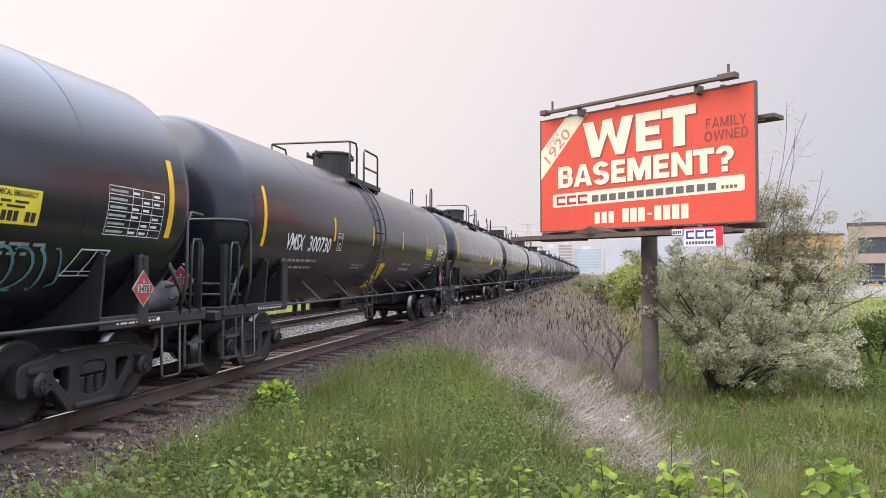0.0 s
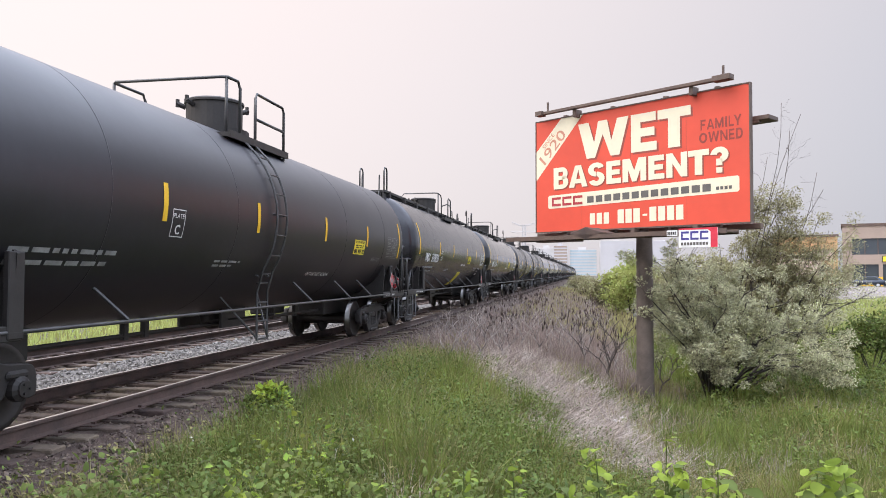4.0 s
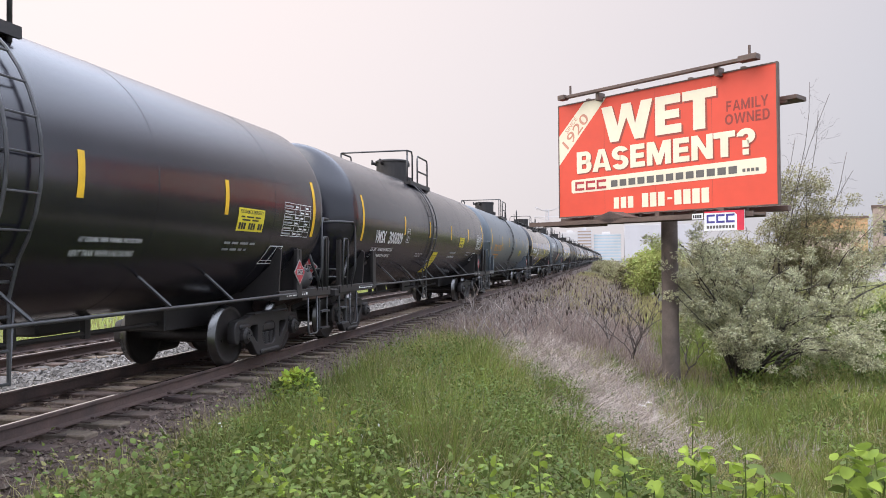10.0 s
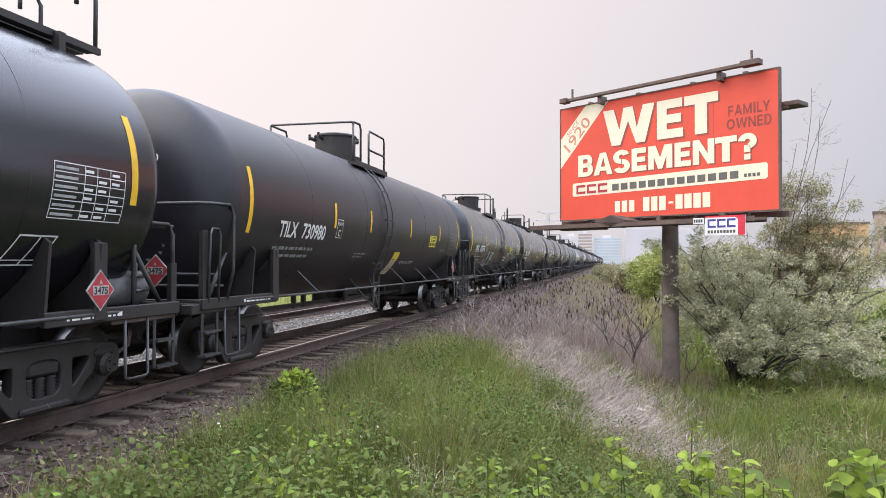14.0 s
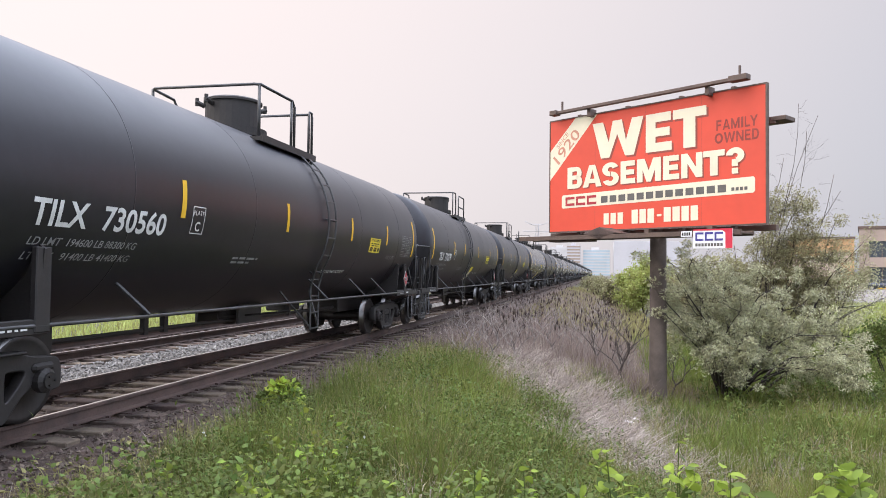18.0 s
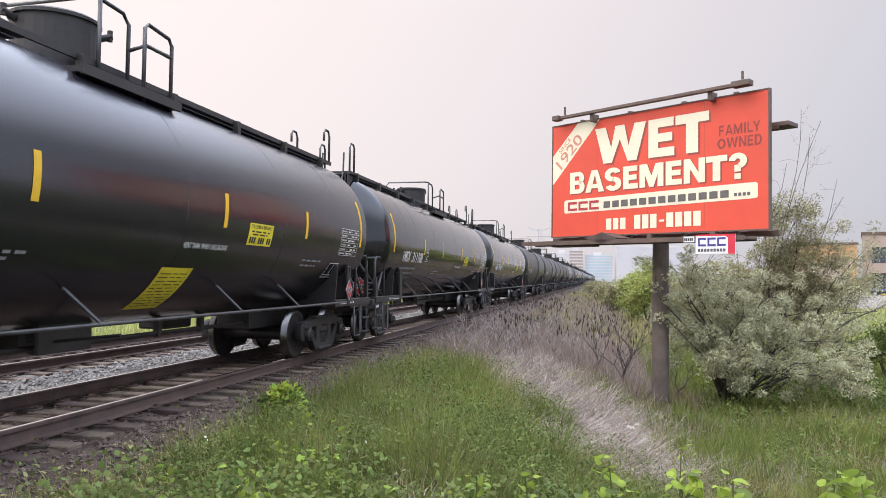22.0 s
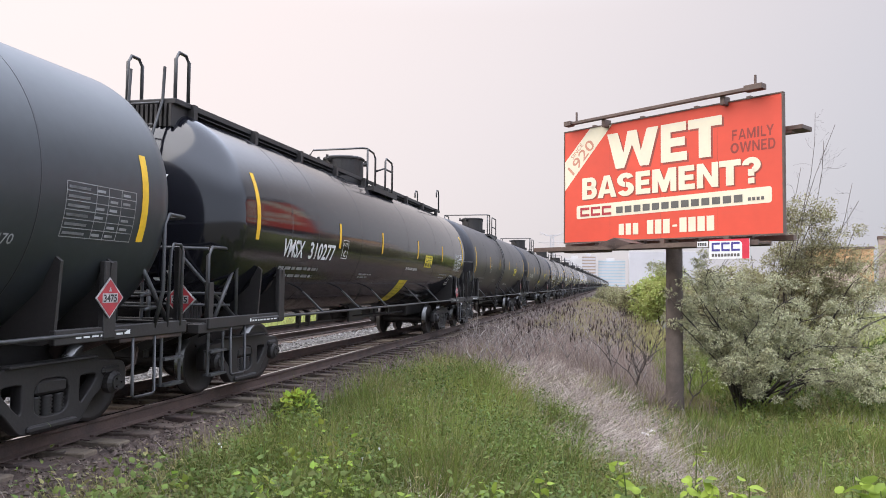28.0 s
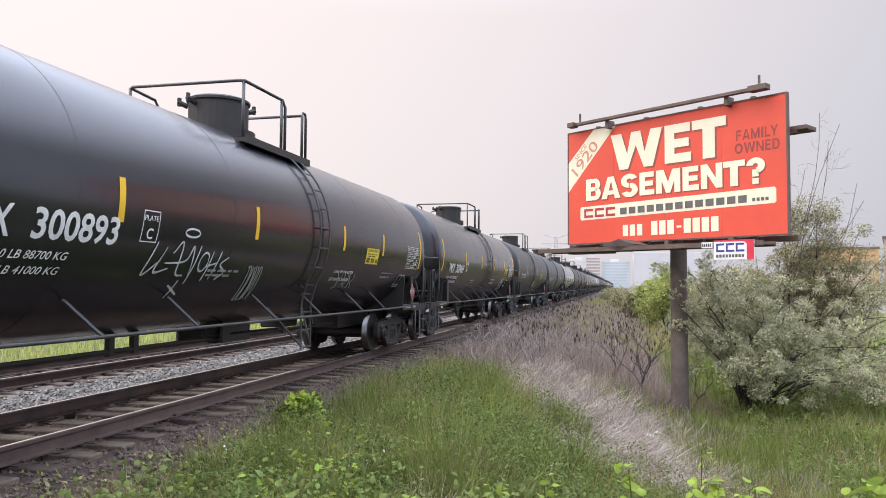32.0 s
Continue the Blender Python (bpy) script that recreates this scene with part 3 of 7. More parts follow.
def tank_car(kind, label, lad, skin):
    """One tank car, its origin on the rails below its middle. kind: short (platform round the valves, side ladder at lad) or long (walkway from end to end)."""
    car = tagged(empty("tank_car"), label, "tank car", "freight train of tank cars")
    bm = bmesh.new()
    dish = [(math.cos(radians(q)) ** 0.88, math.sin(radians(q)) ** 0.88 if q else 0.0) for q in (0, 5, 11, 18, 26, 34, 43, 52, 61, 69, 76, 82, 87)] + [(0.0, 1.0)]
    prof = [(-SEAM - HEAD * u, RT * r) for u, r in dish] + [(y, RT) for y in (-4, 0, 4)] + [(SEAM + HEAD * u, RT * r) for u, r in dish[::-1]]
    lathe(bm, prof, 80)
    move(bm, Matrix.Translation((0, 0, ZT)))
    tank = part("tank", bm, skin, car, smooth=True)
    bm = bmesh.new()
    lathe(bm, [(-0.014, RT - 0.02), (-0.007, RT + 0.0022), (0.007, RT + 0.0022), (0.014, RT - 0.02)], 80)
    seam = part("weld_seam", bm, skin, tank, smooth=True)
    seam.matrix_basis = pose(0, -5.2, ZT)
    for y in ((-2.2, 2.9, 5.95) if kind == "short" else (-6.3, -2.9, 0.65, 3.6, 6.0)):
        again(seam, tank, pose(0, y, ZT))
    # reflective stripes
    for y in (-SE, SE):
        patch("reflector_stripe", y - 0.055, y + 0.055, *((-11, 25) if kind == "long" else (-18, 17)), M_YEL, tank)
    for y in STRIPE_Y:
        patch("reflector_stripe", y - 0.05, y + 0.05, -10, 7, M_YEL, tank, n=4)
    # tables and small print
    random.seed(11)
    v, f = [], []
    for x0, x1, y0, y1 in [(0, 1.05, i * 0.09, i * 0.09 + 0.009) for i in range(7)] + [(x, x + 0.009, 0, 0.54) for x in (0, 0.42, 0.6, 0.8, 1.04)] + [(0.03 + 0.4 * (i % 2) + 0.2 * (i % 2) * (i % 3), 0.03 + 0.4 * (i % 2) + 0.2 * (i % 2) * (i % 3) + (0.3 if i % 2 == 0 else 0.12), 0.03 + 0.09 * (i // 4), 0.058 + 0.09 * (i // 4)) for i in range(24)]:
        q = len(v)
        v += [(x0, y0), (x1, y0), (x1, y1), (x0, y1)]
        f.append((q, q + 1, q + 2, q + 3))
    v, f = cut(v, f, 0.09)
    raw("data_table", wrap(v, 6.27, 2.03), f, M_GREYINK if skin == M_MATTE else M_WHITE, tank)["label"] = "white ruled data table"
    v, f = [], []
    for x0, y0, x1, w in () if skin == M_MATTE else ((0, 0, 0.48, 0.018), (0.13, 0.32, 0.48, 0.018), (0.02, 0.06, 0.48, 0.012)):
        q = len(v)
        v += [(x0, y0), (x0 + x1, y0), (x0 + x1, y0 + w), (x0, y0 + w)]
        f.append((q, q + 1, q + 2, q + 3))
    for x0 in () if skin == M_MATTE else (0, 0.26, 0.46):
        q = len(v)
        v += [(x0, 0), (x0 + 0.018, 0), (x0 + 0.148, 0.33), (x0 + 0.13, 0.33)]
        f.append((q, q + 1, q + 2, q + 3))
    if v:
        v, f = cut(v, f, 0.09)
        raw("stencil_frame", wrap(v, 5.90, 1.58), f, M_WHITE, tank)
        bars("small_print", [(0, 0.1, 0.9), (0, 0, 0.7)], 4.6, 1.78, M_GREYINK, tank, 0.035)
    bars("small_print", [(0, 0.07, 0.8), (0, 0, 0.6)], -2.6, 1.72, M_GREYINK, tank, 0.035)
    # running pipe, struts, sills, saddles
    for s in (1, -1):
        bm = bmesh.new()
        tube(bm, [(s * 1.38, -7.77, 1.09), (s * 1.46, -7.37, 1.07), (s * 1.47, -5, 1.06), (s * 1.47, 5, 1.06), (s * 1.46, 7.37, 1.07), (s * 1.38, 7.77, 1.09)], 0.022, 8)
        part("running_pipe", bm, M_PIPE, car, "grey-black side handrail pipe" if s > 0 else "", smooth=True)
    bm = bmesh.new()
    tube(bm, [(1.14, 0, 1.46), (1.19, 0.02, 1.42), (1.48, 0.20, 1.08)], 0.022, 6)
    st = part("strut", bm, M_PIPE, car)
    st.matrix_basis = pose(0, -4.9, 0)
    near = (-2.9, -1.0, 2.15, 4.25) if kind == "long" else (0.95, 3.3, 4.95) if skin == M_MATTE else (-3.1, -0.9, 0.9, 3.1, 4.6)
    for y in near:
        again(st, car, pose(0, y, 0))
    for y in (-4.4, -1.5, 2.3, 4.6):
        again(st, car, pose(0, y, 0, 0, 0, 180))
    for s in (1, -1):
        bm = bmesh.new()
        box(bm, -0.34, 0.34, 4.9 if s > 0 else -8.47, 8.47 if s > 0 else -4.9, 0.60, 0.98, 0.02)
        box(bm, -0.45, 0.45, s * 8.41 - 0.06, s * 8.41 + 0.06, 0.55, 1.06, 0.02)
        part("stub_sill", bm, M_UNDER, car)
        # saddle: cradle plates over the truck with raked horns
        bm = bmesh.new()
        for dy in (-0.40, 0.34):
            pts = [(-1.30, 0.98), (1.30, 0.98), (1.44, 1.02), (1.50, 1.80), (1.40, 1.87), (1.30, 1.55), (0.8, 1.12), (0, 1.0), (-0.8, 1.12), (-1.30, 1.55), (-1.40, 1.87), (-1.50, 1.80), (-1.44, 1.02)]
            yy = s * 6.76 + dy
            va = [bm.verts.new((x, yy - 0.02, z)) for x, z in pts]
            vb = [bm.verts.new((x, yy + 0.02, z)) for x, z in pts]
            bm.faces.new(va)
            bm.faces.new(vb[::-1])
            for i in range(len(pts)):
                j = (i + 1) % len(pts)
                bm.faces.new((va[j], va[i], vb[i], vb[j]))
        for sx in (-1, 1):
            box(bm, sx * 1.45 - 0.035, sx * 1.45 + 0.035, s * 6.76 + 0.34 - 0.10, s * 6.76 + 0.34 + 0.10, 1.0, 1.82, 0.01)
        part("saddle", bm, skin if skin == M_GREY else M_UNDER, car)
        bm = bmesh.new()
        box(bm, -1.42, 1.42, s * 8.19 - 0.45, s * 8.19 + 0.35, 1.02, 1.07, 0.01)
        box(bm, -1.44, 1.44, s * 8.55 - 0.03, s * 8.55 + 0.03, 0.96, 1.12, 0.01)
        box(bm, 1.40, 1.47, s * 7.45 - 1.12, s * 7.45 + 1.12, 0.98, 1.13, 0.01)
        part("end_platform", bm, M_UNDER, car)
        bars_y = s * 7.03 - 0.42
        v, f = [], []
        k = 0.0
        while k < 0.85:
            w = random.uniform(0.04, 0.12)
            q = len(v)
            v += [(1.474, bars_y + k, 1.03), (1.474, bars_y + k + w, 1.03), (1.474, bars_y + k + w, 1.075), (1.474, bars_y + k, 1.075)]
            f.append((q, q + 1, q + 2, q + 3))
            k += w + 0.03
        raw("small_print", v, f, M_WHITE, car)["kind"] = "stuff"
        bm = bmesh.new()
        box(bm, -0.12, 0.12, min(s * 8.44, s * 8.83), max(s * 8.44, s * 8.83), 0.74, 0.98, 0.04)
        box(bm, -0.2, 0.2, min(s * 8.63, s * 8.81), max(s * 8.63, s * 8.81), 0.72, 1.0, 0.05)
        tube(bm, [(0.35, s * 8.47, 0.8), (0.4, s * 8.62, 0.5), (0.36, s * 8.79, 0.42)], 0.03, 6)
        part("coupler", bm, M_RUST, car)
        bm = bmesh.new()
        for yy in (8.12, 8.50):
            rod(bm, (1.42, s * yy, 1.02), (1.42, s * yy, 0.36), 0.02, 6)
        for zz in (0.37, 0.68):
            box(bm, 1.36, 1.48, s * 8.31 - 0.2, s * 8.31 + 0.2, zz - 0.015, zz + 0.015)
        part("step_ladder", bm, M_PIPE, car)
        y0, y1 = s * 7.75, s * 8.51
        if kind == "long":
            hoops = [([(1.40, y0, 1.07), (1.40, y0, 1.95), (1.40, y0 + s * 0.10, 2.07), (1.40, y1 - s * 0.10, 2.07), (1.40, y1, 1.95), (1.40, y1, 1.07)], 0.028),
                     ([(1.40, y1, 2.05), (0.6, y1, 2.07), (-1.2, y1, 2.07), (-1.38, y1, 1.95), (-1.38, y1, 1.07)], 0.024), ([(1.40, y0, 1.09), (0.9, y1, 2.05)], 0.028)]
        else:
            zh = 2.40
            ya = s * 7.92
            hoops = [([(1.45, ya, 1.07), (1.555, ya, 1.5), (1.555, ya, zh - 0.12), (1.555, ya + s * 0.10, zh), (1.50, y1 - s * 0.12, zh), (1.36, y1, zh), (-1.25, y1, zh), (-1.38, y1, zh - 0.12), (-1.38, y1, 1.07)], 0.024),
                     ([(1.46, s * 8.16, 1.07), (1.49, s * 8.16, 1.98), (1.49, s * 8.22, 2.06), (1.49, s * 8.36, 2.06), (1.49, s * 8.42, 1.98), (1.46, s * 8.42, 1.07)], 0.020)]
        for ya, za in ((8.46, 2.04),) if kind == "short" else ((8.48, 1.6),):
            bm = bmesh.new()
            box(bm, 1.35, 1.43, s * ya - 0.012, s * ya + 0.012, 1.09, za)
            box(bm, 1.425, 1.445, s * ya - 0.055, s * ya + 0.055, 1.09, za, 0.004)
            part("corner_post", bm, M_UNDER, car, "flat steel corner post")
        bm = bmesh.new()
        for zz, xa in ((1.30, 1.36), (1.46, 1.30)):
            tube(bm, [(-1.3, s * 8.36, zz), (0.2, s * 8.36, zz), (xa - 0.15, s * 8.30, zz - 0.01), (xa, s * 7.86, zz - 0.02)], 0.022, 6)
        tube(bm, [(1.36, s * 7.78, 1.78), (1.38, s * 8.30, 1.10)], 0.03, 6)
        tube(bm, [(0.5, s * 8.49, 1.1), (0.5, s * 8.49, 1.5)], 0.03, 6)
        part("brake_pipe", bm, M_PIPE, car, smooth=True)
        bm = bmesh.new()
        box(bm, 1.28, 1.44, s * 8.05 - 0.72, s * 8.05 + 0.45, 0.93, 1.06, 0.01)
        for q in (-0.5, 0.0, 0.34):
            pts = [(1.20, s * 8.05 + q, 0.95), (0.45, s * 8.05 + q, 0.66), (0.35, s * 8.05 + q, 0.80), (0.45, s * 8.05 + q, 0.98)]
            va = [bm.verts.new((p[0], p[1] - 0.012, p[2])) for p in pts]
            vb = [bm.verts.new((p[0], p[1] + 0.012, p[2])) for p in pts]
            bm.faces.new(va)
            bm.faces.new(vb[::-1])
            for u in range(4):
                bm.faces.new((va[(u + 1) % 4], va[u], vb[u], vb[(u + 1) % 4]))
        part("sill_bracket", bm, M_RUST if s > 0 else M_UNDER, car, "rust-brown sill gusset" if s > 0 else "")
        bm = bmesh.new()
        y = s * 7.75
        tube(bm, [(1.44, y - 0.2, 1.0), (1.45, y - 0.2, 0.34), (1.45, y - 0.16, 0.31), (1.45, y + 0.16, 0.31), (1.45, y + 0.2, 0.34), (1.44, y + 0.2, 1.0)], 0.018, 6)
        part("stirrup", bm, M_PIPE, car, smooth=True)
        for pts, r in hoops:
            bm = bmesh.new()
            tube(bm, pts, r, 8)
            part("end_handrail", bm, skin if skin == M_GREY else M_PIPE, car, smooth=True)
        if kind == "long" and s < 0:
            bm = bmesh.new()
            box(bm, 0.7, 1.0, -8.37, -8.07, 1.07, 1.35, 0.02)
            box(bm, 0.75, 0.95, -8.07, -7.87, 1.1, 1.5, 0.02)
            for i in range(5):
                rod(bm, (1.0, -8.32 + 0.07 * i, 1.1), (1.0, -8.32 + 0.07 * i, 1.32), 0.02, 6)
            part("brake_valve", bm, M_UNDER, car)
        # hazard placards on the corner and on the end
        for px, py, pz, turn, size in (((1.50, 7.06, 1.43 if kind == "short" else 1.32, 0, 0.8),) if s > 0 else ((1.06, -8.61, 1.37, -90, 0.85),) if kind == "long" else ((0.80, -8.61, 1.50, -90, 0.8),)):
            bm = bmesh.new()
            box(bm, -0.008, 0.008, -0.19, 0.19, -0.19, 0.19, 0, Matrix.Rotation(radians(45), 4, "X"))
            pl = part("placard", bm, M_DULLWHITE, car, "red and white diamond hazard placard")
            pl.matrix_basis = pose(px, py, pz, 0, 0, turn) @ Matrix.Scale(size, 4)
            bm = bmesh.new()
            box(bm, 0.008, 0.012, -0.172, 0.172, -0.172, 0.172, 0, Matrix.Rotation(radians(45), 4, "X"))
            part("placard_face", bm, M_RED, pl)
            bm = bmesh.new()
            box(bm, 0.012, 0.015, -0.15, 0.15, -0.062, 0.062)
            part("number_panel", bm, M_DULLWHITE, pl)
            v, f = lettering("3475", 0.13, 0.26, 0.004)
            raw("number", [(0.017, p[0] - 0.13, p[1] - 0.047) for p in v], f, M_INK, pl)
            raw("flame_mark", [(0.014, -0.03, 0.085), (0.014, 0.03, 0.085), (0.014, 0.0, 0.15)], [(0, 1, 2)], M_DULLWHITE, pl)
    # valves on top, platform, rails, ladder
    bm = bmesh.new()
    lathe(bm, [(RT - 0.08, 0.0), (RT - 0.08, 0.62), (RT + 0.07, 0.62), (RT + 0.07, 0.5), (RT + 0.56, 0.5), (RT + 0.56, 0.53), (RT + 0.60, 0.53), (RT + 0.63, 0.48), (RT + 0.63, 0.0)], 28, "z")
    yv = 0.15 if kind == "long" else 0.0
    move(bm, Matrix.Translation((0, yv, ZT)))
    housing = part("valve_housing", bm, M_UNDER, car, "round black valve housing")
    for an in (-2.6, -1.9, 0.9):
        bm = bmesh.new()
        rod(bm, (0.5 * math.cos(an), 0.5 * math.sin(an), RT + 0.48), (0.66 * math.cos(an), 0.66 * math.sin(an), RT + 0.55), 0.045, 8)
        rod(bm, (0.64 * math.cos(an), 0.64 * math.sin(an), RT + 0.48), (0.64 * math.cos(an), 0.64 * math.sin(an), RT + 0.62), 0.035, 8)
        move(bm, Matrix.Translation((0, yv, ZT)))
        part("valve", bm, M_UNDER, housing)
    y0, y1, zp = (-1.5, 0.85, 3.86) if lad < 0 else (-1.0, 1.4, 3.86) if kind == "short" else (-0.7, 1.25, 3.86)
    for s in (1, -1):
        bm = bmesh.new()
        box(bm, s * 0.82 - 0.24, s * 0.82 + 0.24, y0, y1, zp - 0.03, zp + 0.04, 0)
        box(bm, s * 1.07 - 0.02, s * 1.07 + 0.02, y0, y1, zp - 0.05, zp + 0.07)
        for yy in (y0 + 0.1, (y0 + y1) / 2, y1 - 0.1):
            box(bm, s * 0.95 - 0.03, s * 0.95 + 0.03, yy - 0.03, yy + 0.03, zp - 0.16, zp)
        part("top_platform", bm, M_UNDER, car)
    zr = 4.80
    if kind == "long":           # a bow over the valves and a hoop beside it
        rails = [[(-0.95, 0.2, zp), (-0.95, 0.2, zr + 0.08), (-0.85, 0.18, zr + 0.20), (0.5, 0.1, zr + 0.20), (0.62, 0.14, zr + 0.19), (0.66, 0.55, zr + 0.14), (0.68, 0.64, zr + 0.02), (0.68, 0.64, zp)],
                 [(0.64, 0.13, zp), (0.64, 0.13, zr + 0.17)],
                 [(0.98, 0.55, zp - 0.1), (0.98, 0.55, zr - 0.06), (0.98, 0.62, zr), (0.98, 1.08, zr - 0.04), (0.98, 1.15, zr - 0.12), (0.98, 1.15, zp - 0.1)],
                 [(0.68, 0.64, zp + 0.62), (0.90, 0.70, zp + 0.70), (0.98, 1.14, zp + 0.66)]]
    elif lad < 0:                # gap over the ladder, then a hoop along the side
        rails = [[(-1.05, -0.55, zp), (-1.05, -0.55, zr - 0.10), (-1.05, -0.62, zr), (-1.05, -1.42, zr), (-1.0, -1.48, zr), (0.9, -1.48, zr), (1.0, -1.44, zr), (1.03, -1.14, zr), (1.03, -1.06, zr - 0.1), (1.03, -1.06, zp)],
                 [(-1.05, -1.44, zp), (-1.05, -1.44, zr)], [(0.98, -1.44, zp), (0.98, -1.44, zr - 0.01)],
                 [(-1.05, 0.75, zp), (-1.05, 0.75, zr - 0.5), (-1.05, 0.65, zr - 0.4), (-1.05, -0.55, zr - 0.38)],
                 [(1.03, -0.48, zp - 0.1), (1.03, -0.48, zr - 0.12), (1.03, -0.42, zr - 0.04), (1.03, 0.68, zr - 0.04), (1.03, 0.75, zr - 0.12), (1.03, 0.75, zp - 0.1)],
                 [(1.03, -0.46, zp + 0.45), (1.03, 0.73, zp + 0.45)]]
    else:                        # long side rail, gap over the ladder, a bar across behind it
        rails = [[(-1.05, -0.2, zp), (-1.05, -0.2, zr - 0.12), (-1.05, -0.28, zr - 0.04), (-1.05, -0.92, zr), (-0.98, -0.98, zr), (0.9, -0.98, zr), (1.0, -0.94, zr), (1.03, 0.34, zr), (1.03, 0.44, zr - 0.1), (1.03, 0.44, zp)],
                 [(-1.05, -0.94, zp), (-1.05, -0.94, zr)], [(0.98, -0.94, zp), (0.98, -0.94, zr - 0.01)], [(1.03, 0.30, zp), (1.03, 0.30, zr)],
                 [(1.03, 1.15, zp - 0.1), (1.03, 1.15, zr - 0.1), (1.03, 1.18, zr - 0.03), (1.03, 1.28, zr - 0.03), (1.03, 1.31, zr - 0.1), (1.03, 1.31, zp - 0.1)],
                 [(1.0, 1.25, zr - 0.06), (-1.0, 1.25, zr - 0.06), (-1.05, 1.25, zr - 0.14), (-1.05, 1.25, zp)]]
    for pts in rails:
        bm = bmesh.new()
        tube(bm, pts, 0.026, 6)
        part("top_rail", bm, M_PIPE, car, smooth=True)
    if kind == "long":
        bm = bmesh.new()
        zt = ZT + RT + 0.02
        box(bm, 0.58, 0.62, -8.17, 8.17, zt - 0.03, zt + 0.05)
        box(bm, -0.30, -0.25, -8.17, 8.17, zt - 0.03, zt + 0.05)
        for x0, x1 in ((-0.23, -0.02), (0.02, 0.18), (0.22, 0.38), (0.42, 0.57)):
            box(bm, x0, x1, -8.17, -0.9, zt, zt + 0.03)
            box(bm, x0, x1, 1.1, 8.17, zt, zt + 0.03)
        y = -7.77
        while y < 8:
            box(bm, 0.60, 0.70, y - 0.05, y + 0.05, ZT + RT - 0.16, zt + 0.03)
            box(bm, -0.35, -0.28, y - 0.05, y + 0.05, ZT + RT - 0.06, zt)
            y += 1.9
        part("top_walkway", bm, M_UNDER, car, "black grated walkway along the top")
        for s in (1, -1):
            for x in (-0.2, 0.58):
                bm = bmesh.new()
                tube(bm, [(x, s * 8.12, zt), (x, s * 8.12, zt + 0.63), (x, s * 8.04, zt + 0.74), (x, s * 7.87, zt + 0.74), (x, s * 7.79, zt + 0.66), (x, s * 7.79, zt + (0.48 if s > 0 else 0.0))], 0.026, 6)
                part("end_hoop", bm, M_PIPE, car, smooth=True)
        bm = bmesh.new()
        for x in (-0.1, 0.45):
            tube(bm, [(x, -8.19, zt + 0.5), (x, -8.22, zt), (x, -8.53, ZT + 0.9), (x, -8.57, 1.07)], 0.022, 6)
        z = 1.4
        while z < zt:
            yy = -8.57 + max(0, z - ZT - 0.9) * 0.40
            rod(bm, (-0.1, yy, z), (0.45, yy, z), 0.014, 6)
            z += 0.34
        part("end_ladder", bm, M_PIPE, car)
        bm = bmesh.new()
        box(bm, -0.6, 0.65, -8.21, -7.81, ZT + RT - 0.02, ZT + RT + 0.06, 0.01)
        bracket = part("ladder_bracket", bm, M_UNDER, car)
        bm = bmesh.new()
        box(bm, -0.57, -0.53, -8.23, -7.79, ZT + RT - 0.34, ZT + RT - 0.02)
        slat = part("bracket_slat", bm, M_UNDER, bracket)
        for i in range(1, 16):
            again(slat, bracket, pose(0.075 * i, 0, 0))
    else:
        bm = bmesh.new()
        la, lb = lad - 0.2, lad + 0.2
        xl = on_tank(0, -38, 0.07)[0]
        for yy in (la, lb):
            pts = [on_tank(yy, d, 0.07) for d in range(56, -39, -8)] + [(xl, yy, 1.3), (xl, yy, 0.5)]
            tube(bm, pts, 0.019, 6)
        d = 50.0
        while d > -36:
            rod(bm, on_tank(la, d, 0.07), on_tank(lb, d, 0.07), 0.012, 6)
            d -= 12.0
        for zz in (1.45, 1.13, 0.82, 0.52):
            rod(bm, (xl, la, zz), (xl, lb, zz), 0.016, 6)
        for dd in (2, -36):
            for yy in (la, lb):
                rod(bm, on_tank(yy, dd, -0.01), on_tank(yy, dd, 0.07), 0.016, 6)
        for sy, yy in ((-1, la), (1, lb)):
            rod(bm, (xl, yy, 0.55), (0.9, yy + sy * 0.5, 1.25), 0.018, 6)
        part("side_ladder", bm, M_PIPE, car, "black side ladder")
    # brake gear, outlet below
    if skin != M_MATTE:
        bm = bmesh.new()
        lathe(bm, [(-0.42, 0.0), (-0.40, 0.14), (-0.34, 0.21), (0.34, 0.21), (0.40, 0.14), (0.42, 0.0)], 18)
        move(bm, Matrix.Translation((0.98, 8.02, 1.30)))
        part("air_reservoir", bm, M_RESERV, car, smooth=True)
    bm = bmesh.new()
    lathe(bm, [(0.62, 0.0), (0.62, 0.1), (0.72, 0.2), (0.92, 0.24), (1.05, 0.24)], 14, "z")
    for sx in (-0.4, 0.4):
        box(bm, sx - 0.03, sx + 0.03, -0.45, 0.45, 0.66, 1.1, 0.01)
    rod(bm, (0, -0.2, 0.75), (1.3, -0.2, 0.9), 0.02)
    part("bottom_outlet", bm, M_UNDER, car)
    bm = bmesh.new()
    rod(bm, (0.2, -5.6, 0.72), (0.2, 5.6, 0.72), 0.035)
    for y in (-4.9, -2.9, -2.4, 2.2, 3.4):
        box(bm, 0.16, 0.24, y - 0.05, y + 0.05, 0.66, 1.1)
    part("brake_rod", bm, M_UNDER, car)
    bm = bmesh.new()
    box(bm, -0.75, -0.25, 3.1, 3.9, 0.7, 1.2, 0.03)
    rod(bm, (-0.5, 3.0, 0.95), (-0.5, 2.4, 0.95), 0.13, 12)
    part("brake_cylinder", bm, M_UNDER, car)
    for s in (1, -1):
        truck(car, s * 6.80, TRUCK)
    return car


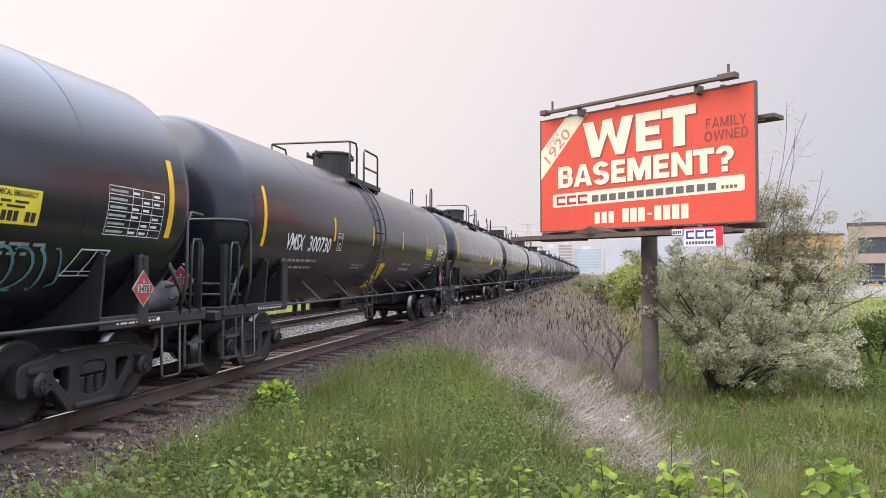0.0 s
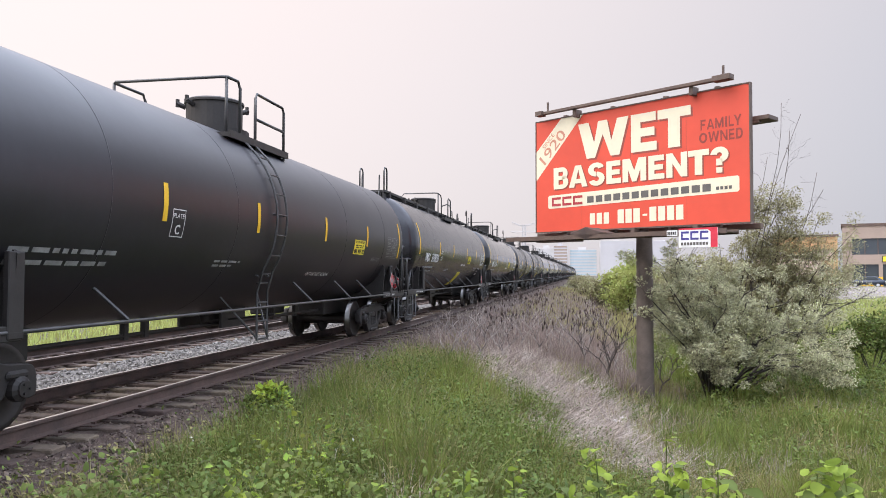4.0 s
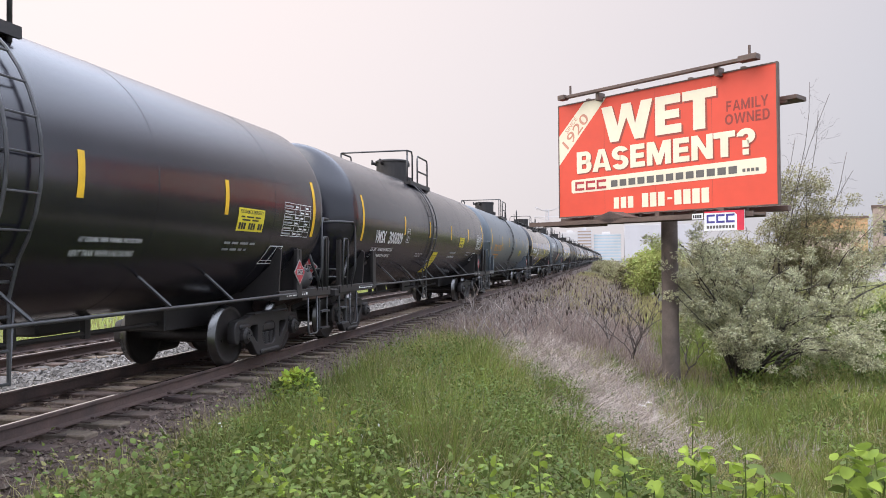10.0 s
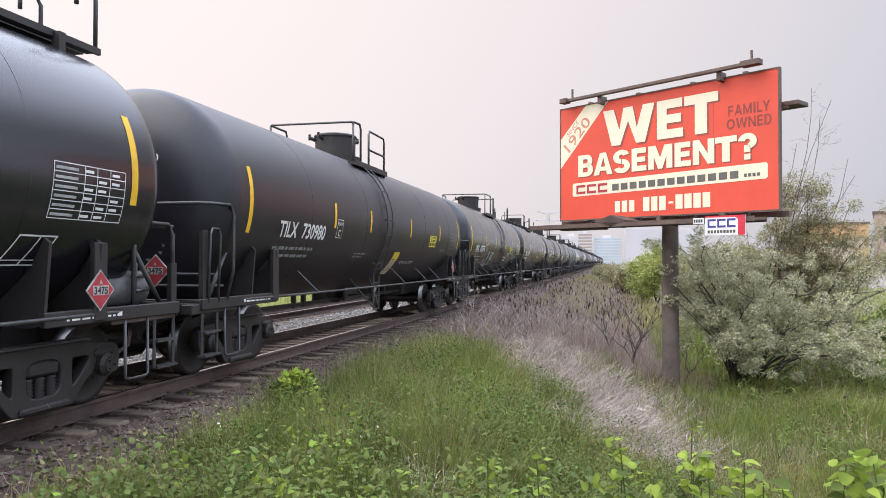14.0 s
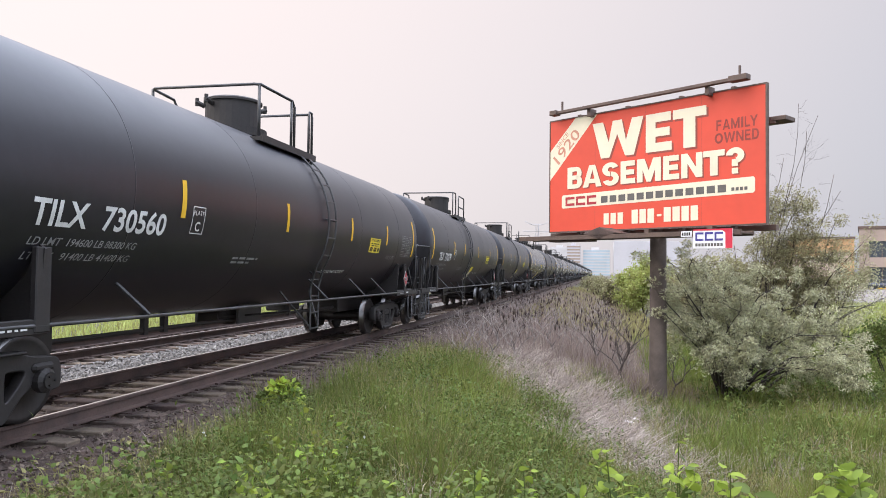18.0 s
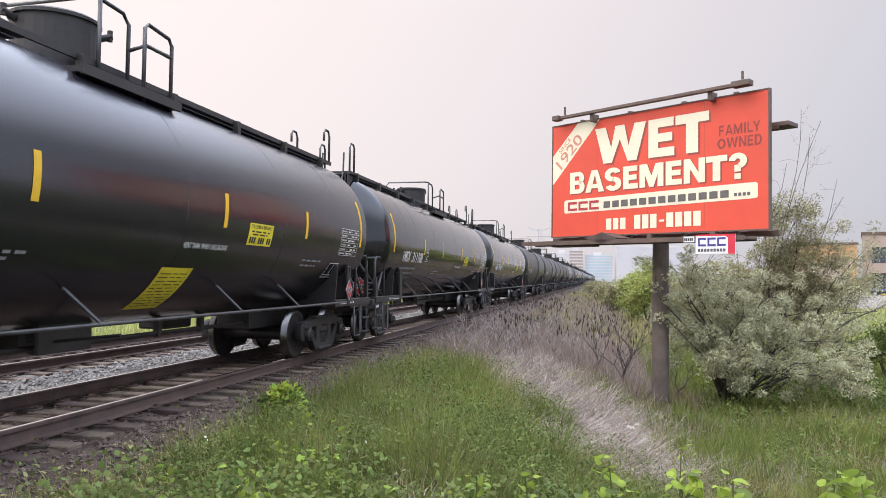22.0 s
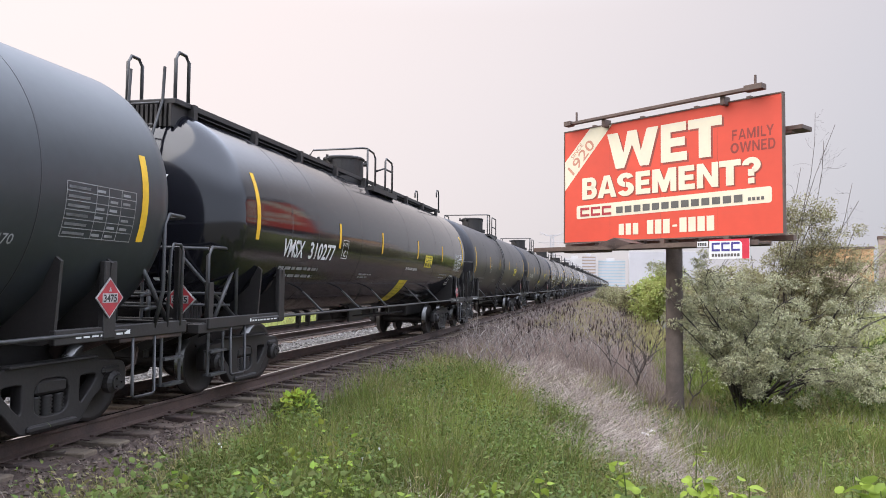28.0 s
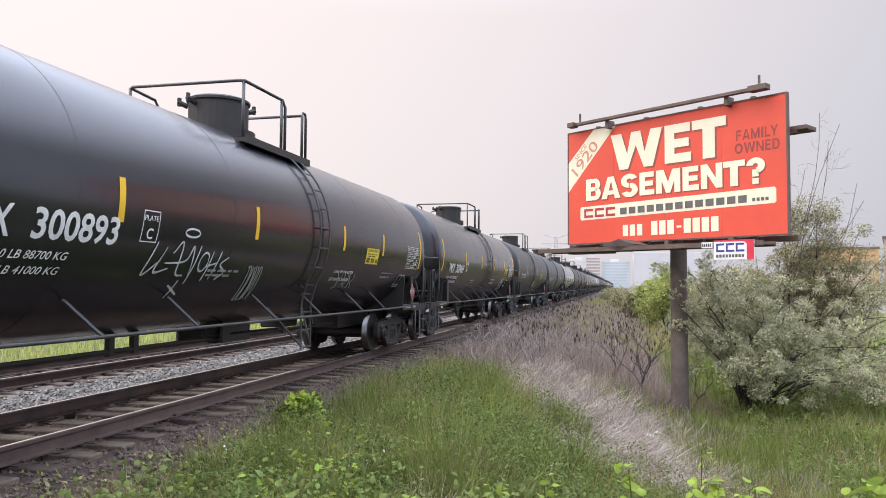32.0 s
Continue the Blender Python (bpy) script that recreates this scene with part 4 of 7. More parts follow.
PROTO = {
    "short": tank_car("short", "glossy black tank car with a railed valve platform", 0.8, M_BLACK),
    "early": tank_car("short", "glossy black tank car with yellow decal beside its ladder", -0.85, M_BLACK),
    "long": tank_car("long", "glossy black tank car with a walkway along the top", 1.05, M_GLOSS),
    "matte": tank_car("short", "dull black tank car with a ladder behind its valves", -0.75, M_MATTE),
    "dull": tank_car("short", "dull black tank car with a railed valve platform", 0.88, M_MATTE),
    "grey": tank_car("short", "plain grey tank car with a side ladder", -0.75, M_GREY),
    "banded": tank_car("short", "grey tank car with black lower band and graffiti", -0.78, M_GREY),
}
for o in list(pattern.children_recursive) + [pattern]:
    bpy.data.objects.remove(o)

# the cars in the order in which they pass: kind, mark and number
TRAIN = [("early", "VMSX 300730"), ("early", "VMSX 300774"), ("long", "VMSX 311059"), ("long", "VMSX 310820"), ("matte", ""), ("long", "VMSX 311357"),
         ("banded", "PROX 44715"), ("long", "VMSX 311390"), ("grey", "UTLX 211585"), ("early", "VMSX 300009"), ("short", "VMSX 300537"), ("long", "VMSX 310554"),
         ("short", "VMSX 300974"), ("matte", "TILX 730980"), ("long", ""), ("matte", ""), ("matte", "TILX 730279"), ("dull", "TILX 730560"), ("dull", "TILX 730384"),
         ("long", "VMSX 310934"), ("long", "VMSX 311108"), ("long", "VMSX 311370"), ("long", "VMSX 311771"), ("early", "VMSX 300513"), ("matte", "TILX 730516"),
         ("matte", ""), ("long", "VMSX 310277"), ("matte", "TILX 191637"), ("matte", "TILX 730411"), ("short", "VMSX 300469"), ("short", "VMSX 300893"), ("short", "")]
AHEAD = 21                                   # cars already far down the line at the start
SPEED, START = 16.3663, 17.992
DRIFT_T = [0, 1, 2, 3, 6, 7, 8, 9, 10, 11, 12, 13, 14, 17, 18, 19, 20, 21, 22, 23, 24, 25, 28, 29, 30, 31, 32]
DRIFT_S = [0.45, -0.26, 0.22, 0.08, -0.63, -0.1, -0.34, -0.4, -0.36, -0.4, -0.3, -0.74, -0.25, 0.03, 0.17, 0.1, -0.16, 0.43, 0.52, 0.6, 0.59, -0.06, 0.29, 0.17, -0.05, -0.1, -0.6]


def run(t):
    """How far the train has gone at t seconds."""
    return START + SPEED * t + float(np.interp(t, DRIFT_T, DRIFT_S))


used = set()
cars = []
random.seed(21)
for k in range(-AHEAD, len(TRAIN)):
    kind, mark = TRAIN[k] if k >= 0 else (random.choice(["short", "long", "matte", "early", "matte"]), "")
    m = pose(XC, run(0) - PITCH * k, 0)
    if kind not in used:
        car = PROTO[kind]
        car.matrix_basis = m
        used.add(kind)
    else:
        car = copy_thing(PROTO[kind], m)
    cars.append((k, kind, mark, car))

# ---- what is painted on each car ----
WEIGHTS = {"VMSX 300009": ("195600 LB 88700 KG", "90400 LB 41000 KG"), "VMSX 300537": ("194900 LB 88400 KG", "91100 LB 41350 KG"), "VMSX 310554": ("196100 LB 88950 KG", "87900 LB 39850 KG"),
           "TILX 730560": ("194600 LB 88300 KG", "91400 LB 41400 KG"), "VMSX 300469": ("195100 LB 88500 KG", "90900 LB 41250 KG"), "TILX 730516": ("195200 LB 88500 KG", "90800 LB 41200 KG"),
           "TILX 730279": ("194000 LB 88000 KG", "90300 LB 41100 KG"), "VMSX 300513": ("194900 LB 88400 KG", "91100 LB 41350 KG"), "VMSX 300893": ("195500 LB 88700 KG", "90400 LB 41000 KG"), "TILX 730384": ("195300 LB 88600 KG", "90700 LB 41100 KG")}
M_TAGWHITE = mat("white_spray", (0.62, 0.63, 0.64), 0.7, var=0.25, scale=5, fine=30, bump=0.0)
M_TAGPURPLE = mat("purple_spray", (0.20, 0.14, 0.22), 0.7, var=0.35, scale=4, fine=30, bump=0.0)
M_TAGORANGE = mat("orange_spray", (0.62, 0.25, 0.13), 0.7, var=0.3, scale=5, fine=30, bump=0.0, tint=(0.5, 0.42, 0.38))
M_TAGTEAL = mat("teal_spray", (0.12, 0.28, 0.32), 0.7, var=0.3, scale=5, fine=30, bump=0.0)
M_BAND = mat("flat_black_band", (0.028, 0.025, 0.027), 0.55, var=0.2, scale=2, fine=12, bump=0.02)
M_TAGPALE = mat("pale_grey_spray", (0.34, 0.36, 0.34), 0.7, var=0.2, scale=3, fine=30, bump=0.0)


def scrawl(tank, y0, z0, w, h, n, material, seed, thick=0.03, lift=0.007):
    """Abstract spray strokes: looping ribbons side by side, shaped like no letters."""
    rs = random.Random(seed)
    for i in range(n):
        cx = w * (i + 0.5) / n
        pts = []
        a, b, c = rs.uniform(0.5, 1.1), rs.uniform(0, 6.3), rs.uniform(1.2, 2.6)
        for k in range(15):
            t = k / 14
            pts.append((cx + w / n * 0.55 * a * math.sin(c * 3.1 * t + b) + 0.25 * h * (t - 0.5), h * (0.5 + 0.5 * math.cos(math.pi * t + 0.5 * math.sin(b + 5 * t)))))
        v, f = [], []
        for k, p in enumerate(pts):
            q0, q1 = pts[max(0, k - 1)], pts[min(14, k + 1)]
            dx, dy = q1[0] - q0[0], q1[1] - q0[1]
            ln = math.hypot(dx, dy) or 1
            tt = thick * (0.5 + 0.5 * math.sin(math.pi * (k + 1) / 16))
            v += [(p[0] - dy / ln * tt, p[1] + dx / ln * tt), (p[0] + dy / ln * tt, p[1] - dx / ln * tt)]
        f = [(2 * k, 2 * k + 1, 2 * k + 3, 2 * k + 2) for k in range(14)]
        raw("graffiti_stroke", wrap(v, y0, z0, lift), f, material, tank)


def strokes(tank, lines, material, thick=0.02, lift=0.0075):
    """Spray lines drawn through a few places (along the car, height), smoothed."""
    for pts in lines:
        p = [np.array(q) for q in pts]
        p = [2 * p[0] - p[1]] + p + [2 * p[-1] - p[-2]]
        path = []
        for a, b, c, d in zip(p, p[1:], p[2:], p[3:]):
            for i in range(6):
                t = i / 6
                path.append(0.5 * (2 * b + (c - a) * t + (2 * a - 5 * b + 4 * c - d) * t * t + (3 * b - a - 3 * c + d) * t ** 3))
        path.append(p[-2])
        n, v = len(path), []
        for k, q in enumerate(path):
            e = path[min(n - 1, k + 1)] - path[max(0, k - 1)]
            e = e / (np.linalg.norm(e) + 1e-9) * thick * (0.6 + 0.4 * math.sin(math.pi * (k + 0.5) / n))
            for sg in (1, -1):
                y, z = q[0] - sg * e[1], q[1] + sg * e[0]
                h = math.asin((z - ZT) / RT)
                v.append(((RT + lift) * math.cos(h), y, ZT + (RT + lift) * math.sin(h)))
        raw("graffiti_stroke", v, [(2 * k, 2 * k + 1, 2 * k + 3, 2 * k + 2) for k in range(n - 1)], material, tank)


def oval(y, z, a, b):
    return [(y + a * math.cos(q * math.pi / 4), z + b * math.sin(q * math.pi / 4)) for q in range(9)]


def block_tag(tank, y0, z0, shapes, material, lift=0.0065):
    for sh in shapes:
        v = [(x, y) for x, y in sh]
        v, f = cut(v, [tuple(range(len(v)))], 0.06)
        raw("graffiti_block", wrap(v, y0, z0, lift), f, material, tank)


PANEL_Y = {0: 4.5, 1: 4.5, 6: 1.67, 7: 2.28, 8: 3.08, 9: 2.94, 10: 4.79, 11: 2.3, 12: 3.29, 13: 3.5, 16: 3.75, 17: 3.56, 18: 3.6, 22: 2.25, 23: 4.27, 24: 3.33, 26: 2.44, 27: 3.05, 28: 3.67, 29: 4.89, 30: 3.25}
LATE = (-4.2, -1.03, 2.25, 4.88)
SHIFTED = {0: (-4.19, -1.46, 1.4, 4.4), 1: (-4.27, -1.57, 1.37, 4.4), 2: (-4.23, -1.33, 1.88, 4.6), 3: (-4.21, -1.43, 1.89, 4.63), 6: (-4.3, -1.94, 1.48, 4.5), 7: (-4.2, -1.86, 1.43, 4.39), 8: (-4.2, -1.64, 1.44, 4.47), 9: (-4.2, -1.5, 1.45, 4.42),
           13: (-4.1, -1.96, 1.35, 4.7), 15: (-4.1, -1.96, 1.35, 4.7), 16: (-4.05, -1.93, 1.41, 4.8), 17: LATE, 18: LATE, 19: (-4.2, -1.70, 1.67, 4.6), 20: (-4.2, -1.62, 1.74, 4.6), 21: (-4.2, -1.9, 1.62, 4.49), 23: (-4.3, -1.7, 1.11, 4.12), 24: (-4.1, -1.96, 1.35, 4.6),
           27: (-4.45, -1.41, 1.65, 4.49), 28: (-4.04, -1.92, 1.29, 4.72), 29: (-4.09, -1.05, 1.88, 4.6), 30: (-4.58, -1.57, 1.93, 4.33)}
random.seed(77)
for k, kind, mark, car in cars:
    tank = next(o for o in car.children if o.name.split(".")[0] == "tank")
    if k in (3, 11, 14, 21, 22):                 # duller paint on some of the long cars
        tank.material_slots[0].link = "OBJECT"
        tank.material_slots[0].material = M_BLACK
    if k == 27:                                  # one car is painted slate grey
        tank.material_slots[0].link = "OBJECT"
        tank.material_slots[0].material = M_SLATE
    if k == 28:                                  # one car has blue-painted bearing caps
        for tr in [o for o in car.children if o.name.split(".")[0] == "truck"]:
            for o in tr.children:
                if o.name.split(".")[0] == "bearing_cap":
                    o.material_slots[0].link = "OBJECT"
                    o.material_slots[0].material = M_BLUECAP
                    o["label"] = "blue-painted bearing cap"
    for o in tank.children:                      # each car wears its small reflectors a little differently
        if k in SHIFTED and o.name.split(".")[0] == "reflector_stripe":
            c = o.data.vertices[0].co.y + 0.05
            for y0, y1 in zip(STRIPE_Y, SHIFTED[k]):
                if abs(c - y0) < 0.03:
                    o.matrix_basis = pose(0, y1 - y0, 0)
    # emergency panel
    yp = PANEL_Y.get(k, 2.34 if kind == "long" else 3.5 if kind in ("matte", "dull") else 4.4)
    low = -22 - 5 if kind == "grey" else -10 if kind == "banded" else -17.5
    ep = patch("emergency_panel", yp, yp + 0.8, low, low + 12, M_LEMON, tank, n=5)
    if k < 0:
        continue
    zb = ZT + RT * math.sin(radians(low))
    writing("panel_heading", "FOR CHEMICAL EMERGENCY", 0.075, yp + 0.05, zb + 0.255, M_INK, ep, 0.7, 0.001, lift=0.009)
    bars("small_print", [(0.08, 0.20, 0.6), (0.12, 0.155, 0.5)], yp, zb, M_INK, ep, 0.022, 0.009)
    for i in range(10):
        if i not in (3, 7):
            v = [(0.05 + 0.072 * i, 0.03), (0.105 + 0.072 * i, 0.03), (0.105 + 0.072 * i, 0.125), (0.05 + 0.072 * i, 0.125)]
            raw("number_bar", wrap(v, yp, zb, 0.009), [(0, 1, 2, 3)], M_INK, ep)
    ink = M_ORANGE if kind == "grey" else M_WHITE
    til = mark.startswith("TILX")
    if mark:
        pre, num = mark.split()
        cap = 0.30 if not til else 0.27
        wid = 2.2 if not til else 2.15 if kind == "dull" else 1.92
        y0 = -6.55 if not til else -6.68 if kind == "dull" else -6.45
        ink = M_GREYINK if kind == "banded" else ink
        writing("reporting_mark", pre, cap * 1.35, y0, 2.03, ink, tank, wid * 0.36, 0.008)
        writing("car_number", num, cap * 1.35, y0 + wid * 0.47, 2.03, ink, tank, wid * 0.53, 0.008)
    if mark in WEIGHTS:
        a, b = WEIGHTS[mark]
        writing("load_limit", "LD LMT  " + a, 0.12, -6.62, 1.84, M_GREYINK if til else M_WHITE, tank, 1.65, 0.001, 0.2)["kind"] = "stuff"
        writing("light_weight", "LT WT   " + b, 0.12, -6.62, 1.70, M_GREYINK if til else M_WHITE, tank, 1.62, 0.001, 0.2)["kind"] = "stuff"
    elif kind != "banded":
        bars("small_print", [(0, 0.14, 1.6), (0, 0, 1.5)], -6.5, 1.70, M_ORANGE if kind == "grey" else M_GREYINK, tank, 0.055)
    # gauge box
    v, f = [], []
    for x0, x1, z0, z1 in ((0, 0.3, 0, 0.012), (0, 0.3, 0.348, 0.36), (0, 0.012, 0, 0.36), (0.288, 0.3, 0, 0.36)):
        q = len(v)
        v += [(x0, z0), (x1, z0), (x1, z1), (x0, z1)]
        f.append((q, q + 1, q + 2, q + 3))
    v, f = cut(v, f, 0.09)
    raw("plate_box", wrap(v, -3.98, 2.08), f, ink, tank)
    writing("plate_letter", "C", 0.17, -3.89, 2.12, ink, tank, None, 0.003)
    writing("plate_word", "PLATE", 0.085, -3.96, 2.32, ink, tank, 0.25)
    ln = kind == "long"
    if ln and k not in (2, 11, 12, 19, 20):
        yn = {3: 0.75, 26: 0.65, 7: 0.36}.get(k, 0.48)
        bn = patch("yellow_notice", yn, yn + 0.72, -60, -32, M_LEMON, tank, n=6)
        bars("small_print", [(0.05, 0.06 * i + 0.05, 0.6) for i in range(11)], yn, 1.17, M_INK, bn, 0.014, 0.008)
    if kind == "early":
        bn = patch("yellow_notice", -0.56, 0.06, -54, -25, M_LEMON, tank, n=6)
        bars("small_print", [(0.05, 0.06 * i + 0.05, 0.5) for i in range(11)], -0.56, 1.27, M_INK, bn, 0.014, 0.008)
    if kind in ("matte", "dull") and k in (13, 15, 16, 24, 27, 28):
        bn = patch("pale_notice", 0.32, 0.80, -50, -25, M_BBCREAM, tank, n=6)
        patch("notice_band", 0.32, 0.80, -33, -25, M_LEMON, bn, 0.008)
        bars("small_print", [(0.05, 0.06 * i + 0.05, 0.36) for i in range(8)], 0.32, 1.33, M_INK, bn, 0.014, 0.009)
    small = M_GREYINK if kind in ("matte", "dull") else M_WHITE
    if k == 30:                                  # its markings sit further back
        for o in tank.children:
            nm = o.name.split(".")[0]
            if nm in ("reporting_mark", "car_number", "load_limit", "light_weight", "plate_box", "plate_letter", "plate_word"):
                o.matrix_basis = pose(0, -0.22, 0)
    if kind in ("long", "early", "short"):
        writing("notice", "VENT TANK WHEN UNLOADING", 0.105, 0.72 if ln else 1.68, 1.95 if ln else 1.69, small, tank, 1.1 if ln else 1.03, 0.001, 0.2)
    if kind in ("early", "short"):
        writing("notice", '1/2" CERAMIC FIBER THERMAL PROTECTION', 0.075, 1.74, 1.84, small, tank, 1.03, 0.001, 0.2)
    if kind in ("matte", "dull"):
        writing("notice", "VENT TANK WHEN UNLOADING", 0.11, 1.2, 1.58, M_WHITE, tank, 1.3, 0.001, 0.2)
        writing("standard", "AAR ST-470", 0.14, 5.05, 1.93, small, tank, 0.7, 0.001, 0.1)
    if k in (8, 9, 23):
        for o in car.children:
            if o.name.split(".")[0] in ("side_ladder", "top_platform", "top_rail"):
                o.matrix_basis = pose(0, 0.25 if k == 8 else -0.32, 0)
    # marks on the dished end that faces back
    if mark:
        v, f = lettering(mark.split()[1], 0.16, 0.45, 0.002)
        raw("end_number", [(0.22 + p[0], -SEAM - HEAD * math.sqrt(max(0.0, 1 - (math.hypot(0.22 + p[0], 0.44 + p[1]) / RT) ** 2.2)) - 0.02, ZT + 0.44 + p[1]) for p in v], f, ink, tank)
        v, f = [], []
        for zz, w in ((0.34, 0.36), (0.25, 0.2), (-0.72, 0.5), (-0.82, 0.45), (-0.92, 0.3)):
            q = len(v)
            x0 = 0.24
            for x, z in ((x0, zz), (x0 + w, zz), (x0 + w, zz + 0.04), (x0, zz + 0.04)):
                v.append((x, -SEAM - HEAD * math.sqrt(max(0.0, 1 - (math.hypot(x, z) / RT) ** 2.2)) - 0.02, ZT + z))
            f.append((q, q + 1, q + 2, q + 3))
        raw("small_print", v, f, small, tank)
    # graffiti
    if k == 1:
        block_tag(tank, -2.5, 1.47, [[(0.62 * a, 0.7 * b) for a, b in sh] for sh in [[(0.0, 0), (0.3, 0.0), (0.33, 0.25), (0.08, 0.28), (0.1, 0.4), (0.36, 0.42), (0.36, 0.5), (0.0, 0.48), (0.0, 0.2), (0.25, 0.18), (0.24, 0.08), (0.0, 0.08)], [(0.42, 0), (0.5, 0), (0.54, 0.35), (0.66, 0), (0.74, 0), (0.78, 0.52), (0.7, 0.52), (0.67, 0.2), (0.55, 0.52), (0.46, 0.52)], [(0.84, 0.0), (1.12, 0.04), (1.12, 0.12), (0.93, 0.1), (0.94, 0.5), (0.84, 0.5)]]], M_TAGWHITE)
        scrawl(tank, 5.0, 1.45, 0.9, 0.5, 4, M_TAGTEAL, 5, 0.02)
    if k == 6:
        for ya, yb, yc, yd in ((-6.7, -6.7, -0.75, -1.9), (-0.45, -0.45, 6.9, 5.6)):
            vs = []
            for i in range(25):
                e = 1 - math.sqrt(max(0.0, 1 - (i / 24) ** 2))
                vs += [on_tank(ya + (yb - ya) * e, -7 - 71 * i / 24, 0.004), on_tank(yc + (yd - yc) * e, -7 - 71 * i / 24, 0.004)]
            raw("black_band", vs, [(2 * i, 2 * i + 1, 2 * i + 3, 2 * i + 2) for i in range(24)], M_BAND, tank, smooth=True)
        for i in range(6):
            v, f = [], []
            for a0, a1, b0, b1 in ((0, 0.12, 0, 0.46), (0.12, 0.40, 0.36, 0.46), (0.12, 0.40, 0.16 if i % 2 == 0 else 0.0, 0.26 if i % 2 == 0 else 0.1), (0.36, 0.48, 0.1, 0.40)):
                q = len(v)
                v += [(a0, b0), (a1, b0), (a1, b1), (a0, b1)]
                f.append((q, q + 1, q + 2, q + 3))
            v, f = cut(v, f, 0.08)
            raw("maker_mark", wrap(v, -6.6 + 0.55 * i, 2.66), f, M_WHITE, tank)
        bars("small_print", [(0, 0.12, 1.2), (0, 0, 1.1)], -6.2, 1.85, M_WHITE, tank, 0.06)
        scrawl(tank, -4.6, 1.4, 3.6, 0.95, 8, M_TAGPURPLE, 9, 0.045, 0.009)
        block_tag(tank, 0.75, 1.5, [[(0.0, 0.0), (0.55, -0.02), (0.72, 0.35), (0.66, 0.8), (0.34, 0.84)], [(0.58, 0.02), (1.05, 0.0), (1.12, 0.72), (0.74, 0.76), (0.78, 0.4)], [(1.08, -0.02), (1.5, 0.05), (1.72, 0.5), (1.66, 0.78), (1.16, 0.76)]], M_TAGORANGE, 0.009)
        scrawl(tank, 0.85, 1.6, 1.5, 0.6, 5, M_RED, 7, 0.016, 0.011)
        scrawl(tank, 0.8, 1.5, 1.6, 0.85, 3, M_TAGWHITE, 17, 0.014, 0.012)
        scrawl(tank, 0.6, 1.6, 0.6, 0.4, 3, M_TAGTEAL, 2, 0.04, 0.009)
        scrawl(tank, 2.6, 1.62, 1.4, 0.4, 5, M_TAGTEAL, 4, 0.04, 0.009)
        scrawl(tank, 5.2, 1.6, 0.8, 0.5, 5, M_TAGWHITE, 6, 0.018, 0.010)
    if k == 7:
        strokes(tank, [oval(-3.0, 2.28, 0.14, 0.07), [(-3.75, 1.80), (-3.6, 2.10), (-3.42, 1.95), (-3.5, 1.80), (-3.32, 1.84)], [(-3.3, 2.12), (-3.22, 1.82)], [(-3.12, 2.15), (-3.08, 1.82), (-2.9, 1.9), (-3.05, 2.0), (-2.88, 2.1), (-3.1, 2.14)],
                       [(-2.85, 1.84), (-2.66, 2.18), (-2.6, 1.86)], [(-2.82, 1.96), (-2.48, 2.0)], [(-2.44, 2.16), (-2.47, 1.98)]], M_TAGWHITE, 0.028)
        strokes(tank, [[(-3.8, 1.66), (-3.4, 1.72), (-2.9, 1.72)]], M_TAGWHITE, 0.03)
    if k == 12:
        block_tag(tank, -3.2, 1.45, [[(0, 0), (0.62, 0), (0.62, 0.16), (0.24, 0.16), (0.30, 0.75), (0.08, 0.75)], [(0.72, 0.05), (0.9, 0.05), (0.94, 0.72), (0.76, 0.72)], [(1.0, 0.05), (1.5, 0.08), (1.5, 0.2), (1.2, 0.18), (1.2, 0.32), (1.42, 0.34), (1.42, 0.46), (1.2, 0.45), (1.22, 0.6), (1.5, 0.6), (1.5, 0.72), (1.04, 0.72)]], M_TAGPALE)
        scrawl(tank, -3.9, 1.5, 0.6, 0.4, 2, M_TAGPALE, 3, 0.025)
        scrawl(tank, -1.6, 1.5, 0.6, 0.4, 2, M_TAGPALE, 8, 0.025)
        strokes(tank, [[(2.5, 1.40), (2.75, 1.95), (3.2, 1.92), (3.4, 1.6), (3.25, 1.28), (2.85, 1.20)], [(3.45, 1.80), (3.75, 1.94), (3.98, 1.68), (3.75, 1.38), (3.5, 1.24)], [(4.28, 2.02), (4.24, 1.6), (4.1, 1.30), (4.35, 1.25)],
                       [(4.5, 1.95), (4.8, 2.02), (4.7, 1.55), (4.45, 1.30), (4.75, 1.30), (5.1, 1.65)], [(2.6, 2.02), (3.1, 2.10), (3.4, 2.02), (3.75, 2.10), (4.1, 2.04), (4.5, 2.08), (4.95, 1.98)], [(2.6, 1.22), (3.1, 1.15), (3.6, 1.22), (4.0, 1.18)]], M_TAGPALE, 0.016)
        strokes(tank, [[(4.0, 1.2), (4.15, 1.36), (4.1, 1.22)], [(4.35, 2.05), (4.55, 2.1), (4.7, 2.02)], [(3.05, 2.08), (3.2, 2.0), (3.3, 2.08)]], M_TAGPALE, 0.045)
        scrawl(tank, 4.9, 1.65, 1.4, 0.35, 5, M_TAGPALE, 23, 0.016)
    if k == 23:
        scrawl(tank, -0.5, 1.75, 1.1, 0.7, 5, M_TAGWHITE, 33, 0.03)
        strokes(tank, [oval(0.05, 2.78, 0.16, 0.08), [(-0.5, 2.45), (0.0, 2.30), (0.38, 2.50)], [(-0.2, 2.1), (0.12, 2.36), (0.58, 2.24), (0.5, 2.14), (0.18, 2.26), (0.40, 1.98)]], M_TAGWHITE, 0.045)
    if k == 29:
        scrawl(tank, 4.45, 1.45, 0.95, 0.5, 6, M_TAGWHITE, 51, 0.018)
